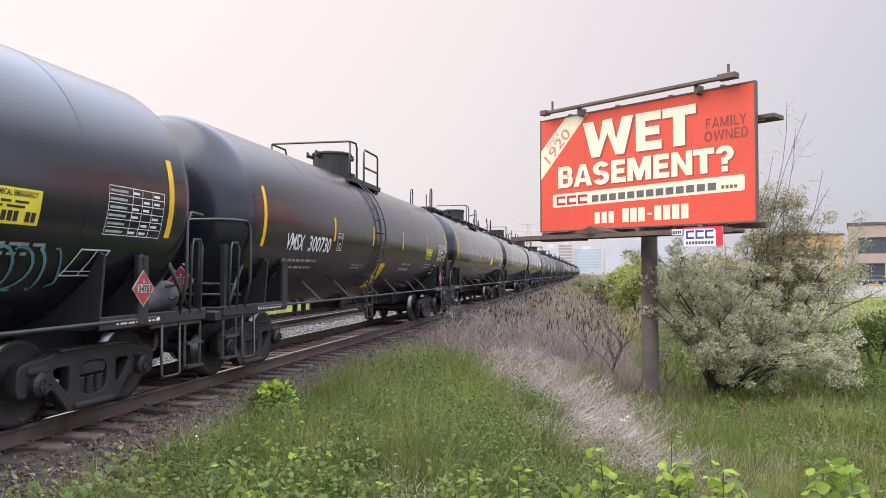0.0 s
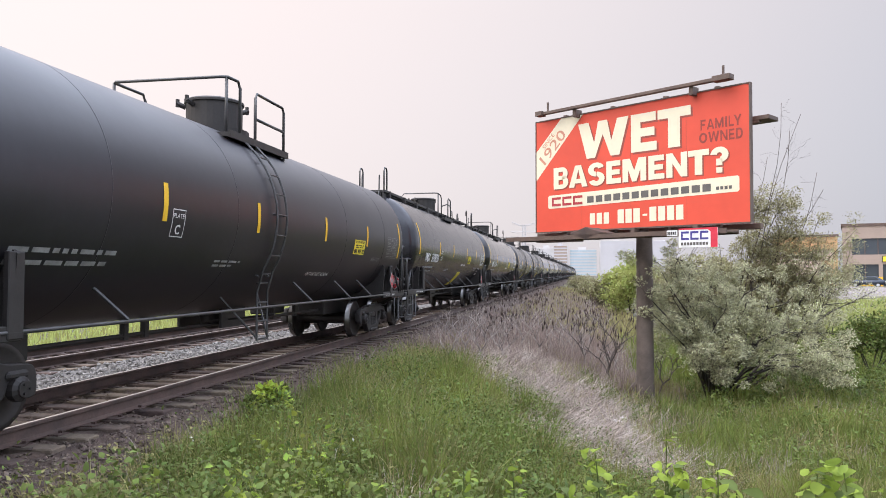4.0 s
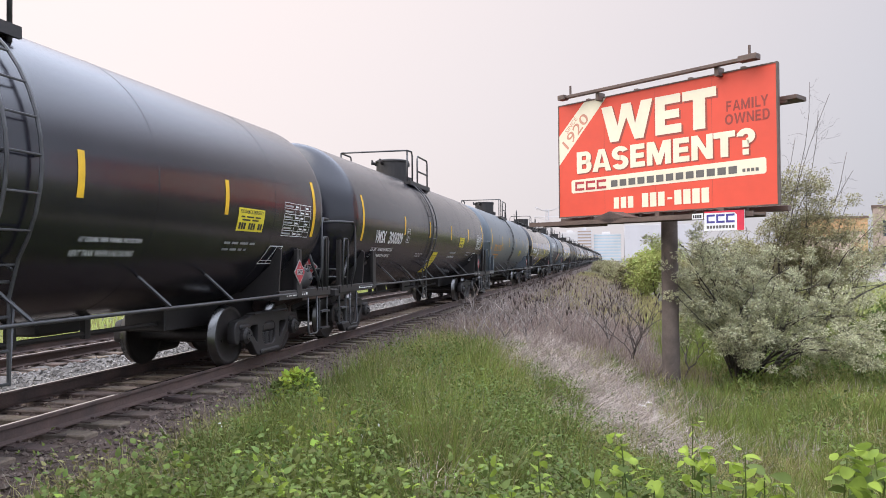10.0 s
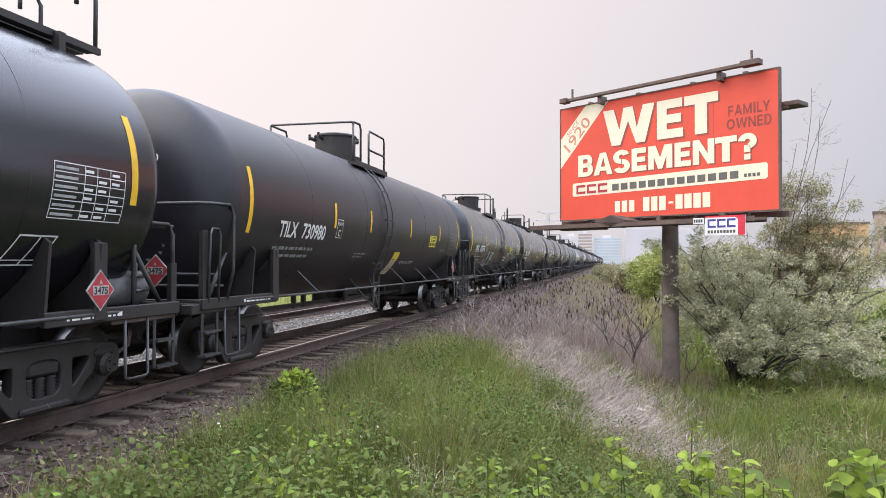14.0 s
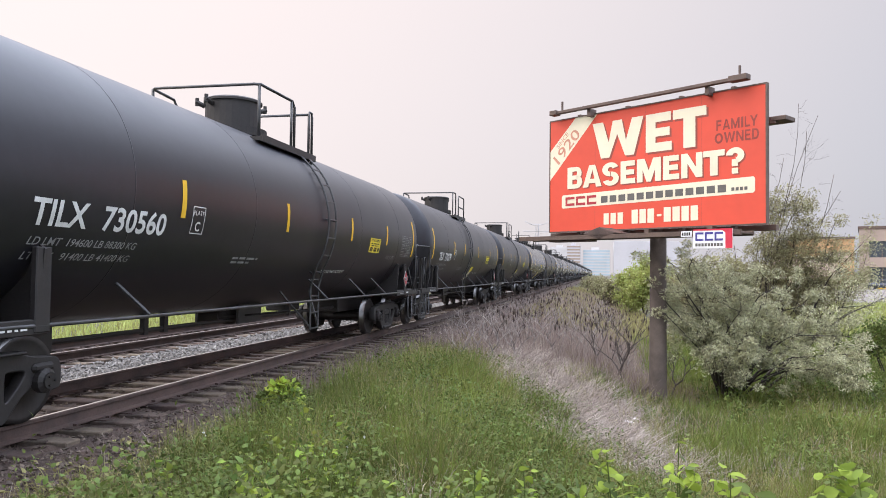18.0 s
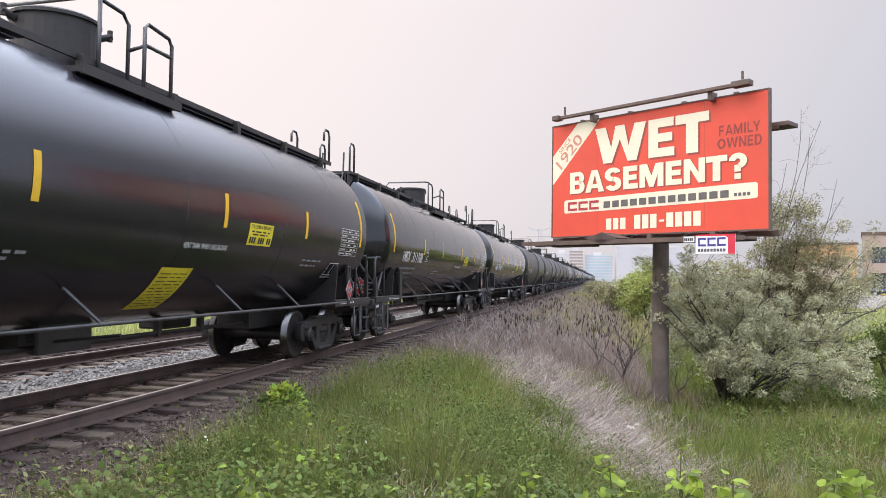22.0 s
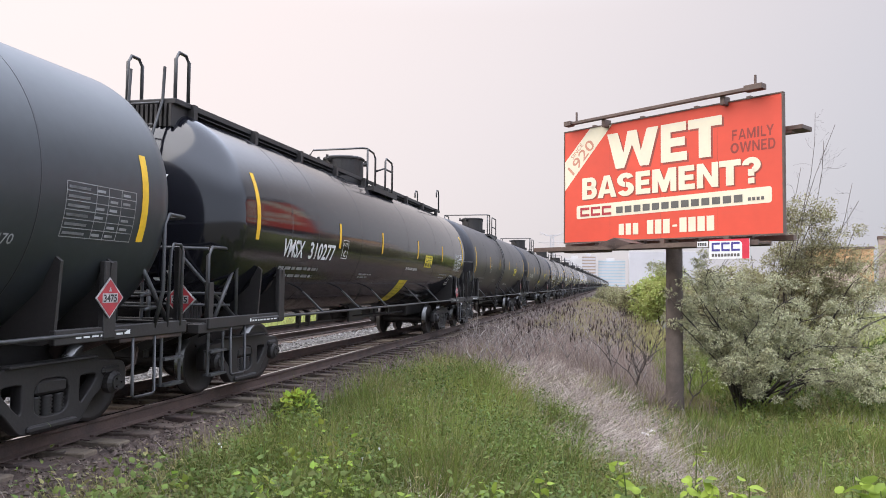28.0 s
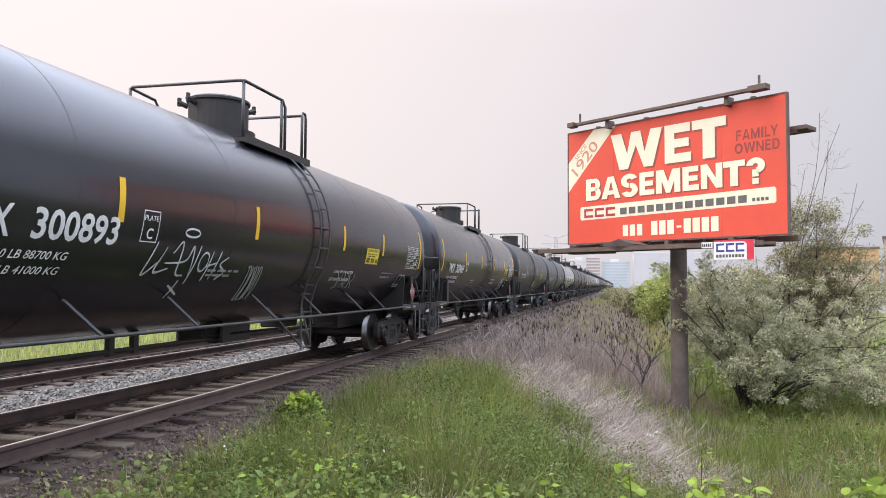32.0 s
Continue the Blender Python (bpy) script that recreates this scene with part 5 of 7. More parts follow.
    if k == 27:
        bars("small_print", [(0, 0.09 * i, 1.1 - 0.1 * (i % 3)) for i in range(5)], -2.4, 1.6, M_WHITE, tank, 0.05)
        bars("small_print", [(0, 0.09 * i, 0.4) for i in range(3)], 0.5, 2.1, M_GREYINK, tank, 0.05)
    if k == 18:
        scrawl(tank, 0.0, 1.65, 0.8, 0.35, 4, M_GREYINK, 14, 0.012)
    if k == 30:
        strokes(tank, [oval(-3.2, 2.24, 0.16, 0.05), [(-3.85, 2.1), (-3.95, 1.72), (-3.7, 1.9)], [(-3.65, 2.05), (-3.75, 1.76), (-3.5, 1.8)], [(-3.5, 1.98), (-3.35, 2.12), (-3.3, 1.76), (-3.12, 1.72)], [(-3.6, 1.86), (-3.2, 1.9), (-3.1, 2.08), (-3.0, 1.7)], [(-2.95, 2.1), (-3.0, 1.62)],
                       oval(-2.78, 1.9, 0.1, 0.12), [(-2.62, 2.04), (-2.66, 1.66)], [(-2.7, 1.84), (-2.45, 1.9)], [(-2.42, 2.05), (-2.5, 1.68)], [(-2.2, 1.98), (-2.36, 1.88), (-2.2, 1.78), (-2.34, 1.68)], [(-3.3, 1.6), (-3.0, 1.48)], [(-3.15, 1.66), (-3.2, 1.44)]], M_TAGWHITE, 0.014)
        scrawl(tank, -1.5, 1.38, 0.45, 0.62, 8, M_TAGPALE, 43, 0.014)
        scrawl(tank, 2.0, 1.55, 1.0, 0.35, 6, M_TAGPALE, 44, 0.016)

# ---- the billboard ----
U, N = Vector((0.8125, -0.5830, 0)), Vector((-0.5830, -0.8125, 0))
BB = Matrix(((U.x, 0, N.x, -1.308), (U.y, 0, N.y, 20.554), (0, 1, 0, 2.772), (0, 0, 0, 1)))     # x along the panel, y up, z towards the viewer
W, H = 5.993, 3.05


def flat(name, polys, z, material, parent, thick=0.004):
    """Flat shapes on the panel's face, as thin plates."""
    v, f = [], []
    for p in polys:
        b, k = len(v), len(p)
        v += [(x, y, z + thick) for x, y in p]
        f.append(tuple(range(b, b + k)))
    return raw(name, v, f, material, parent)


board = tagged(empty("billboard", Matrix.Translation((1.46, 18.98, -1.8))), "red poster billboard with cream lettering on a round wooden pole", "billboard")
panel_m = board.matrix_basis.inverted() @ BB
bm = bmesh.new()
box(bm, 0, W, 0, H, -0.06, 0.0)
panel = part("panel", bm, M_BBRED, board, "red printed poster panel")
panel.matrix_basis = panel_m
bm = bmesh.new()
for x0, x1, y0, y1 in ((-0.03, 0.0, -0.03, H + 0.03), (W, W + 0.03, -0.03, H + 0.03), (0, W, -0.03, 0.0), (0, W, H, H + 0.03)):
    box(bm, x0, x1, y0, y1, -0.10, 0.012)
part("panel_trim", bm, M_BROWN, panel)
for x in (0.9, 2.4, 3.9, 5.2):
    bm = bmesh.new()
    box(bm, x - 0.05, x + 0.05, -0.25, H + 0.1, -0.24, -0.105)
    part("upright", bm, M_BROWN, panel)
for x in (1.5, 3.0, 4.5):
    bm = bmesh.new()
    box(bm, x - 0.002, x + 0.002, 0.0, H, 0.0, 0.0025)
    part("sheet_joint", bm, M_BBSHADE, panel)
flat("corner_band", [[(0.86, H), (1.57, H), (0.0, 1.42), (0.0, 2.22)]], 0.0, M_BBCREAM, panel)
sl = math.atan2(H - 1.82, 1.215)
v, f = lettering("1920", 0.42, 1.05, 0.004)
raw("lettering", [(0.30 + p[0] * math.cos(sl) - p[1] * math.sin(sl), 1.83 + p[0] * math.sin(sl) + p[1] * math.cos(sl), 0.008) for p in v], f, M_BBFADE, panel)
v, f = lettering("SINCE", 0.17, 0.5, 0.001)
raw("lettering", [(0.29 + p[0] * math.cos(sl) - p[1] * math.sin(sl), 2.27 + p[0] * math.sin(sl) + p[1] * math.cos(sl), 0.008) for p in v], f, M_BBFADE, panel)
# heavy block letters, each drawn in a unit square from its strokes
def ring_shape(x0, x1, y0, y1, a0, a1, t, n=14, ty=None):
    """Part of an oval band, as quads, from angle a0 to a1 in degrees."""
    cx, cy, rx, ry = (x0 + x1) / 2, (y0 + y1) / 2, (x1 - x0) / 2, (y1 - y0) / 2
    ty = t if ty is None else ty
    c = [(math.cos(radians(a0 + (a1 - a0) * i / n)), math.sin(radians(a0 + (a1 - a0) * i / n))) for i in range(n + 1)]
    return [[(cx + rx * p[0], cy + ry * p[1]), (cx + rx * q[0], cy + ry * q[1]), (cx + (rx - t) * q[0], cy + (ry - ty) * q[1]), (cx + (rx - t) * p[0], cy + (ry - ty) * p[1])] for p, q in zip(c, c[1:])]


def bar(x0, y0, x1, y1):
    return [(x0, y0), (x1, y0), (x1, y1), (x0, y1)]


GLYPH = {
    "W": [[(0.0, 1), (0.215, 1), (0.33, 0.42), (0.345, 0), (0.175, 0)], [(0.345, 0), (0.33, 0.42), (0.41, 1), (0.50, 1), (0.50, 0.62)], [(0.50, 0.62), (0.50, 1), (0.59, 1), (0.67, 0.42), (0.655, 0)], [(0.655, 0), (0.67, 0.42), (0.785, 1), (1, 1), (0.825, 0)]],
    "E": [bar(0, 0, 0.38, 1), bar(0.38, 0.77, 0.97, 1), bar(0.38, 0.39, 0.92, 0.61), bar(0.38, 0, 1, 0.23)],
    "T": [bar(0, 0.76, 1, 1), bar(0.32, 0, 0.68, 0.76)],
    "A": [[(0, 0), (0.29, 0), (0.52, 0.80), (0.66, 1), (0.34, 1)], [(0.52, 0.80), (0.71, 0), (1, 0), (0.66, 1)], bar(0.33, 0.18, 0.68, 0.37)],
    "M": [bar(0, 0, 0.24, 1), bar(0.76, 0, 1, 1), [(0.24, 1), (0.24, 0.52), (0.41, 0), (0.5, 0), (0.5, 0.48)], [(0.76, 1), (0.5, 0.48), (0.5, 0), (0.59, 0), (0.76, 0.52)], [(0.24, 1), (0.5, 0.48), (0.32, 1)], [(0.76, 1), (0.68, 1), (0.5, 0.48)]],
    "N": [bar(0, 0, 0.3, 1), bar(0.7, 0, 1, 1), [(0.3, 1), (0.3, 0.58), (0.7, 0), (0.7, 0.42)]],
    "B": [bar(0, 0, 0.34, 1), bar(0.34, 0.80, 0.6, 1), bar(0.34, 0.42, 0.6, 0.61), bar(0.34, 0, 0.6, 0.2)] + ring_shape(0.24, 0.96, 0.42, 1.0, -90, 90, 0.32, 10, 0.19) + ring_shape(0.20, 1.0, 0.0, 0.61, -90, 90, 0.34, 10, 0.2),
    "S": ring_shape(0.0, 0.98, 0.40, 1.02, 20, 268, 0.34, 16, 0.21) + ring_shape(0.02, 1.0, -0.02, 0.61, 88, -160, 0.34, 16, 0.21),
    "?": ring_shape(0.0, 1.0, 0.40, 1.02, 175, -80, 0.36, 16, 0.22) + [bar(0.32, 0.29, 0.66, 0.56), bar(0.32, 0, 0.66, 0.22)],
}


def block_letter(name, ch, x0, y0, x1, y1, z, material, parent, slope=0.0):
    """One heavy letter in its box, the base line climbing by the slope."""
    polys = [[(x0 + px * (x1 - x0), y0 + py * (y1 - y0) + slope * (x0 + px * (x1 - x0))) for px, py in g] for g in GLYPH[ch]]
    return flat(name, polys, z - 0.004, material, parent)


WORD = [("B", 0.60, 1.09), ("A", 1.11, 1.71), ("S", 1.73, 2.24), ("E", 2.29, 2.72), ("M", 2.77, 3.44), ("E", 3.50, 3.93), ("N", 3.98, 4.52), ("T", 4.54, 5.06), ("?", 5.09, 5.52)]
for dx, dz, mt, nm in ((0.05, 0.004, M_BBSHADE, "letter_shade"), (0, 0.008, M_BBCREAM, "lettering")):
    for ch, x0, x1 in (("W", 1.42, 2.95), ("E", 3.02, 3.73), ("T", 3.76, 4.62)):
        block_letter(nm, ch, x0 + dx, 1.86 - dx, x1 + dx, 2.80 - dx, dz, mt, panel)
    for ch, x0, x1 in WORD:
        block_letter(nm, ch, x0 + dx * 0.7, 1.14 - dx * 0.6, x1 + dx * 0.7, 1.72 - dx * 0.6, dz, mt, panel)
# lighter capitals for the small words
GLYPH.update({
    "f": [bar(0, 0, 0.26, 1), bar(0.26, 0.82, 0.95, 1), bar(0.26, 0.42, 0.85, 0.59)],
    "a": [[(0, 0), (0.22, 0), (0.54, 0.84), (0.61, 1), (0.39, 1)], [(0.54, 0.84), (0.78, 0), (1, 0), (0.61, 1)], bar(0.30, 0.20, 0.70, 0.36)],
    "m": [bar(0, 0, 0.2, 1), bar(0.8, 0, 1, 1), [(0.2, 1), (0.2, 0.62), (0.43, 0), (0.5, 0), (0.5, 0.36)], [(0.8, 1), (0.5, 0.36), (0.5, 0), (0.57, 0), (0.8, 0.62)]],
    "i": [bar(0.1, 0, 0.9, 1)],
    "l": [bar(0, 0, 0.26, 1), bar(0.26, 0, 1, 0.18)],
    "y": [bar(0.38, 0, 0.62, 0.44), [(0, 1), (0.25, 1), (0.5, 0.60), (0.5, 0.44), (0.38, 0.40)], [(1, 1), (0.62, 0.40), (0.5, 0.44), (0.5, 0.60), (0.75, 1)]],
    "o": ring_shape(0, 1, 0, 1, 0, 360, 0.25, 24, 0.19),
    "w": [[(0, 1), (0.18, 1), (0.31, 0.32), (0.33, 0), (0.2, 0)], [(0.33, 0), (0.31, 0.32), (0.43, 1), (0.5, 1), (0.5, 0.7)], [(0.5, 0.7), (0.5, 1), (0.57, 1), (0.69, 0.32), (0.67, 0)], [(0.67, 0), (0.69, 0.32), (0.82, 1), (1, 1), (0.8, 0)]],
    "n": [bar(0, 0, 0.24, 1), bar(0.76, 0, 1, 1), [(0.24, 1), (0.24, 0.68), (0.76, 0), (0.76, 0.32)]],
    "e": [bar(0, 0, 0.28, 1), bar(0.28, 0.82, 0.97, 1), bar(0.28, 0.42, 0.9, 0.59), bar(0.28, 0, 1, 0.18)],
    "d": [bar(0, 0, 0.27, 1), bar(0.27, 0.82, 0.5, 1), bar(0.27, 0, 0.5, 0.18)] + ring_shape(0.0, 1, 0, 1, -90, 90, 0.26, 14, 0.18),
})
for word, y0, spots in (("family", 2.16, ((4.86, 0.13), (5.01, 0.18), (5.21, 0.20), (5.44, 0.06), (5.53, 0.12), (5.65, 0.17))), ("owned", 1.86, ((4.82, 0.20), (5.04, 0.27), (5.33, 0.17), (5.53, 0.13), (5.69, 0.16)))):
    for ch, (x0, w) in zip(word, spots):
        block_letter("lettering", ch, x0, y0, x0 + w, y0 + 0.24, 0.006, M_BBDARK, panel)
strip = [(0.41 + 0.04, 0.62), (5.72, 0.68), (5.76, 0.72), (5.76, 1.00), (5.72, 1.04), (0.45, 0.98), (0.41, 0.94), (0.41, 0.66)]
flat("name_strip", [strip], 0.002, M_BBCREAM, panel)


def letter_bars(x0, x1, y0, y1, n, gap=0.22):
    """Plain blocks in the place of a name's letters."""
    w = (x1 - x0) / n
    return [[(x0 + i * w, y0), (x0 + (i + 1 - gap) * w, y0), (x0 + (i + 1 - gap) * w, y1), (x0 + i * w, y1)] for i in range(n)]


def c_shapes(x0, x1, y0, y1, n, t):
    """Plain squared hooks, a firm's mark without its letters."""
    out, w = [], (x1 - x0) / n
    for i in range(n):
        a, b = x0 + i * w, x0 + (i + 0.86) * w
        out += [[(a, y0), (a + t, y0), (a + t, y1), (a, y1)], [(a + t, y1 - t), (b, y1 - t), (b, y1), (a + t, y1)], [(a + t, y0), (b, y0), (b, y0 + t), (a + t, y0 + t)]]
    return out


flat("maker_mark", c_shapes(0.54, 1.60, 0.68, 0.92, 3, 0.065), 0.008, M_RED, panel)
for q in letter_bars(1.70, 5.16, 0.70, 0.87, 13, 0.24):
    flat("name_bar", [[(p[0], p[1] + 0.012 * (p[0] - 1.7)) for p in q]], 0.008, M_BBGREY, panel)
for q in letter_bars(5.22, 5.62, 0.755, 0.83, 4, 0.3):
    flat("name_bar", [q], 0.008, M_BBGREY, panel)
for q in letter_bars(1.78, 2.42, 0.13, 0.42, 3, 0.25) + letter_bars(2.62, 3.30, 0.12, 0.47, 3, 0.2) + [[(3.33, 0.27), (3.46, 0.27), (3.46, 0.32), (3.33, 0.32)]] + letter_bars(3.52, 4.46, 0.13, 0.48, 4, 0.2):
    flat("number_bar", [q], 0.004, M_BBCREAM, panel)
# rail along the top, carried on short arms, with end rods
bm = bmesh.new()
box(bm, 0.24, 5.68, 3.175, 3.255, 0.16, 0.28, 0.008)
box(bm, 0.22, 0.44, 3.15, 3.28, 0.12, 0.34, 0.01)
box(bm, 5.30, 5.72, 3.15, 3.28, 0.12, 0.34, 0.01)
part("top_rail", bm, M_BROWN, panel, "brown steel lamp rail")
for x in (1.43, 4.73):
    bm = bmesh.new()
    box(bm, x - 0.05, x + 0.05, 2.98, 3.18, -0.08, 0.2, 0.005)
    part("rail_arm", bm, M_BROWN, panel)
for x in (0.58, 5.52):
    bm = bmesh.new()
    box(bm, x - 0.022, x + 0.022, 3.24, 3.50, 0.2, 0.245, 0.004)
    part("end_rod", bm, M_BROWN, panel)
# catwalk under the panel, with its hatch, and the stub that shows beside the panel
for nm, x0, x1, ya, yb, za, zb in (("catwalk", -0.55, 5.75, -0.24, -0.20, 0.08, 0.60), ("catwalk_beam", -0.55, 5.75, -0.27, -0.16, 0.60, 0.66), ("catwalk_beam", -0.55, 5.75, -0.27, -0.16, 0.02, 0.08), ("catwalk_tray", 0.45, 1.75, -0.32, -0.24, 0.25, 0.58)):
    bm = bmesh.new()
    box(bm, x0, x1, ya, yb, za, zb)
    part(nm, bm, M_BROWN, panel, "narrow brown steel catwalk" if nm == "catwalk" else "")
bm = bmesh.new()
box(bm, -0.26, 0.26, -0.26, 0.26, -0.3, 0.3, 0.01, Matrix.Translation((2.1, -0.13, 0.36)) @ Matrix.Diagonal((1.4, 0.42, 1, 1)) @ Matrix.Rotation(radians(45), 4, "Z"))
part("hatch", bm, M_RUST, panel, "folded rusty catwalk hatch")
for x in (1.4, 3.1, 4.75):
    bm = bmesh.new()
    box(bm, x - 0.06, x + 0.06, -0.22, -0.02, -0.14, 0.1)
    part("catwalk_bracket", bm, M_BROWN, panel)
bm = bmesh.new()
box(bm, 5.7, 6.32, 2.26, 2.36, -0.75, -0.25, 0.01)
part("back_beam", bm, M_BROWN, panel)
bm = bmesh.new()
box(bm, -0.2, 6.1, -0.15, -0.02, -0.42, -0.26, 0.01)
box(bm, -0.2, 6.1, 2.2, 2.33, -0.42, -0.26, 0.01)
part("back_beam", bm, M_BROWN, panel)
# the maker's plate below
bm = bmesh.new()
box(bm, 4.66, 5.58, -0.56, -0.13, 0.67, 0.69, 0.004)
plate = part("maker_sign", bm, M_SIGNWHITE, panel, "small white and red sign with a blue mark")
flat("sign_edge", [[(5.42, -0.56), (5.58, -0.56), (5.58, -0.13), (4.66, -0.13), (4.66, -0.16), (5.36, -0.17), (5.42, -0.22)]], 0.69, M_SIGNRED, plate)
flat("maker_mark", c_shapes(4.72, 5.40, -0.39, -0.20, 3, 0.045), 0.692, M_BLUEINK, plate)
for q in letter_bars(4.72, 5.38, -0.51, -0.445, 9, 0.25):
    flat("name_bar", [q], 0.692, M_BBGREY, plate)
bm = bmesh.new()
box(bm, 4.36, 4.62, -0.29, -0.16, 0.665, 0.675)
np_ = part("number_plate", bm, M_SIGNWHITE, panel)
for q in letter_bars(4.38, 4.60, -0.26, -0.19, 5, 0.3):
    flat("number_bar", [q], 0.676, M_INK, np_)
bm = bmesh.new()
lathe(bm, [(0.0, 0.26), (0.3, 0.225), (1.2, 0.21), (3.0, 0.2), (6.4, 0.19), (6.4, 0.0)], 20, "z")
pole = part("pole", bm, M_POLE, board, "thick weathered round wooden pole", smooth=True)
bm = bmesh.new()
tube(bm, [(-0.75, 0.2, -0.05), (-0.15, 0.0, 0.75)], 0.09, 8)
part("brace", bm, M_POLE, board)

# ---- plants ----
rng = np.random.default_rng(17)


def blades(name, x, y, h, w, material, label, category="grass", lean=0.35, bend=0.5, zf=None, sink=0.02, segs=2, kind="stuff", dirn=None, tilt=0.0):
    """Many curved blades, each a narrow strip, joined."""
    n = len(x)
    z = (zf or ground_z)(x, y) - sink
    a = rng.uniform(0, 2 * math.pi, n)
    la = rng.uniform(0, 2 * math.pi, n) if dirn is None else dirn + rng.normal(0, 0.5, n)
    l0 = tilt + np.abs(rng.normal(0, lean, n))
    l1 = l0 + np.abs(rng.normal(0, bend, n))
    fx, fy = np.cos(a) * w / 2, np.sin(a) * w / 2
    pts = []
    px, py, pz = x.copy(), y.copy(), z.copy()
    lev = [(px, py, pz, 1.0)]
    for s in range(1, segs + 1):
        ang = l0 + (l1 - l0) * (s - 1) / max(1, segs - 1)
        px = px + h / segs * np.sin(ang) * np.cos(la)
        py = py + h / segs * np.sin(ang) * np.sin(la)
        pz = pz + h / segs * np.cos(ang)
        lev.append((px, py, pz, 1 - 0.35 * s / segs))
    k = 2 * segs + 1
    v = np.empty((n, k, 3))
    for s in range(segs):
        qx, qy, qz, ww = lev[s]
        v[:, 2 * s] = np.stack([qx - fx * ww, qy - fy * ww, qz], -1)
        v[:, 2 * s + 1] = np.stack([qx + fx * ww, qy + fy * ww, qz], -1)
    v[:, 2 * segs] = np.stack(lev[segs][:3], -1)
    tri = []
    for s in range(segs - 1):
        tri += [(2 * s, 2 * s + 1, 2 * s + 3), (2 * s, 2 * s + 3, 2 * s + 2)]
    tri.append((2 * segs - 2, 2 * segs - 1, 2 * segs))
    f = np.array(tri)[None] + k * np.arange(n)[:, None, None]
    me = bpy.data.meshes.new(name)
    fl = f.reshape(-1)
    me.vertices.add(n * k)
    me.vertices.foreach_set("co", v.reshape(-1))
    me.loops.add(len(fl))
    me.loops.foreach_set("vertex_index", fl.astype(np.int32))
    me.polygons.add(len(fl) // 3)
    me.polygons.foreach_set("loop_start", np.arange(0, len(fl), 3, dtype=np.int32))
    me.update(calc_edges=True)
    me.materials.append(material)
    return tagged(new(name, me), label, category, kind=kind)


def spread(n, x0, x1, y0, y1, keep=None, power=1.0):
    x = rng.uniform(x0, x1, n)
    y = y0 + (y1 - y0) * rng.uniform(0, 1, n) ** power
    if keep is not None:
        k = keep(x, y)
        x, y = x[k], y[k]
    return x, y


def patchy(x, y, f=1.0, ph=0.0):
    """A slow random field between 0 and 1."""
    return 0.5 + 0.25 * (np.sin(1.1 * f * x + 0.6 * f * y + ph) + np.sin(0.5 * f * x - 1.3 * f * y + 1.7 + 2 * ph)) + 0.12 * np.sin(3.1 * f * x + 2.3 * f * y + ph)


def swathe(x, y):
    """Nearness to the middle of the straw, 1 on it and 0 at its ragged edge."""
    mid = -2.1 + 2.4 * np.clip((20.0 - y) / 7.6, 0, 1.1)
    half = 1.30 + 0.35 * np.sin(1.3 * y) + 0.45 * np.sin(3.7 * y + 2 * x) + 0.2 * np.sin(8.3 * y - 5 * x)
    return np.clip(1.25 - np.abs(x - mid) / half, 0, 1)


def ok_green(x, y):
    dry = (x > -3.0) & (x < 1.0) & (y > 11.5) & (y < 24) & (swathe(x, y) > 0.2)
    return (patchy(x, y) > rng.uniform(-0.3, 0.6, len(x))) & (~dry | (rng.uniform(0, 1, len(x)) < 0.12)) & (x > -4.15 + 0.25 * np.sin(2 * y)) & (np.hypot(x, y) > 1.2)


# ---- grass, from the shoulder down the slope and over the fields ----
def tufts(x, y, lo, hi, f=2.2, ph=0.0):
    """Heights that rise and fall in tufts and hollows."""
    return (lo + (hi - lo) * np.clip(patchy(x, y, f, ph) * 1.25 - 0.1, 0, 1)) * rng.uniform(0.55, 1.15, len(x))


x, y = spread(20000, -4.6, 5.5, 2.5, 9, ok_green, 0.9)
blades("grass", x, y, tufts(x, y, 0.08, 0.32), 0.010, M_GRASS, "long green grass on the embankment shoulder", lean=0.4, bend=0.9, segs=3)
x, y = spread(8000, -4.6, 5.5, 3.5, 12, ok_green, 0.9)
blades("grass", x, y, tufts(x, y, 0.15, 0.6, 1.6, 2.0), 0.009, M_OLDGRASS, "olive and straw-tinged grass among the green", lean=0.4, bend=0.9, segs=3)
x, y = spread(44000, -4.4, 9, 8, 18, ok_green)
blades("grass", x, y, tufts(x, y, 0.08, 0.34), 0.013, M_GRASS, "long green grass on the slope", lean=0.4, bend=0.8, segs=3)
x, y = spread(24000, -4.4, 9, 9, 19, lambda x, y: ok_green(x, y) & (patchy(x, y, 1.4, 1.0) > 0.35))
blades("grass", x, y, tufts(x, y, 0.15, 0.6, 1.8, 3.0), 0.012, M_OLDGRASS, "olive and straw-tinged grass on the slope", lean=0.4, bend=0.8, segs=3)
x, y = spread(42000, 0.8, 26, 15, 42, lambda x, y: (x > 1.5) & (patchy(x, y, 0.6) > rng.uniform(-0.4, 0.6, len(x))))
blades("grass", x, y, tufts(x, y, 0.2, 0.7, 1.1), 0.026, M_GRASS, "tall green grass in the low ground", lean=0.35, bend=0.7)
x, y = spread(16000, 0.8, 26, 15, 42, lambda x, y: (x > 1.2) & (patchy(x, y, 0.9, 2.5) > 0.45))
blades("grass", x, y, tufts(x, y, 0.3, 0.75, 1.3, 1.0), 0.022, M_OLDGRASS, "olive grass in the low ground", lean=0.35, bend=0.6)
x, y = spread(46000, 5, 60, 36, 74, lambda x, y: x > 0.12 * y)
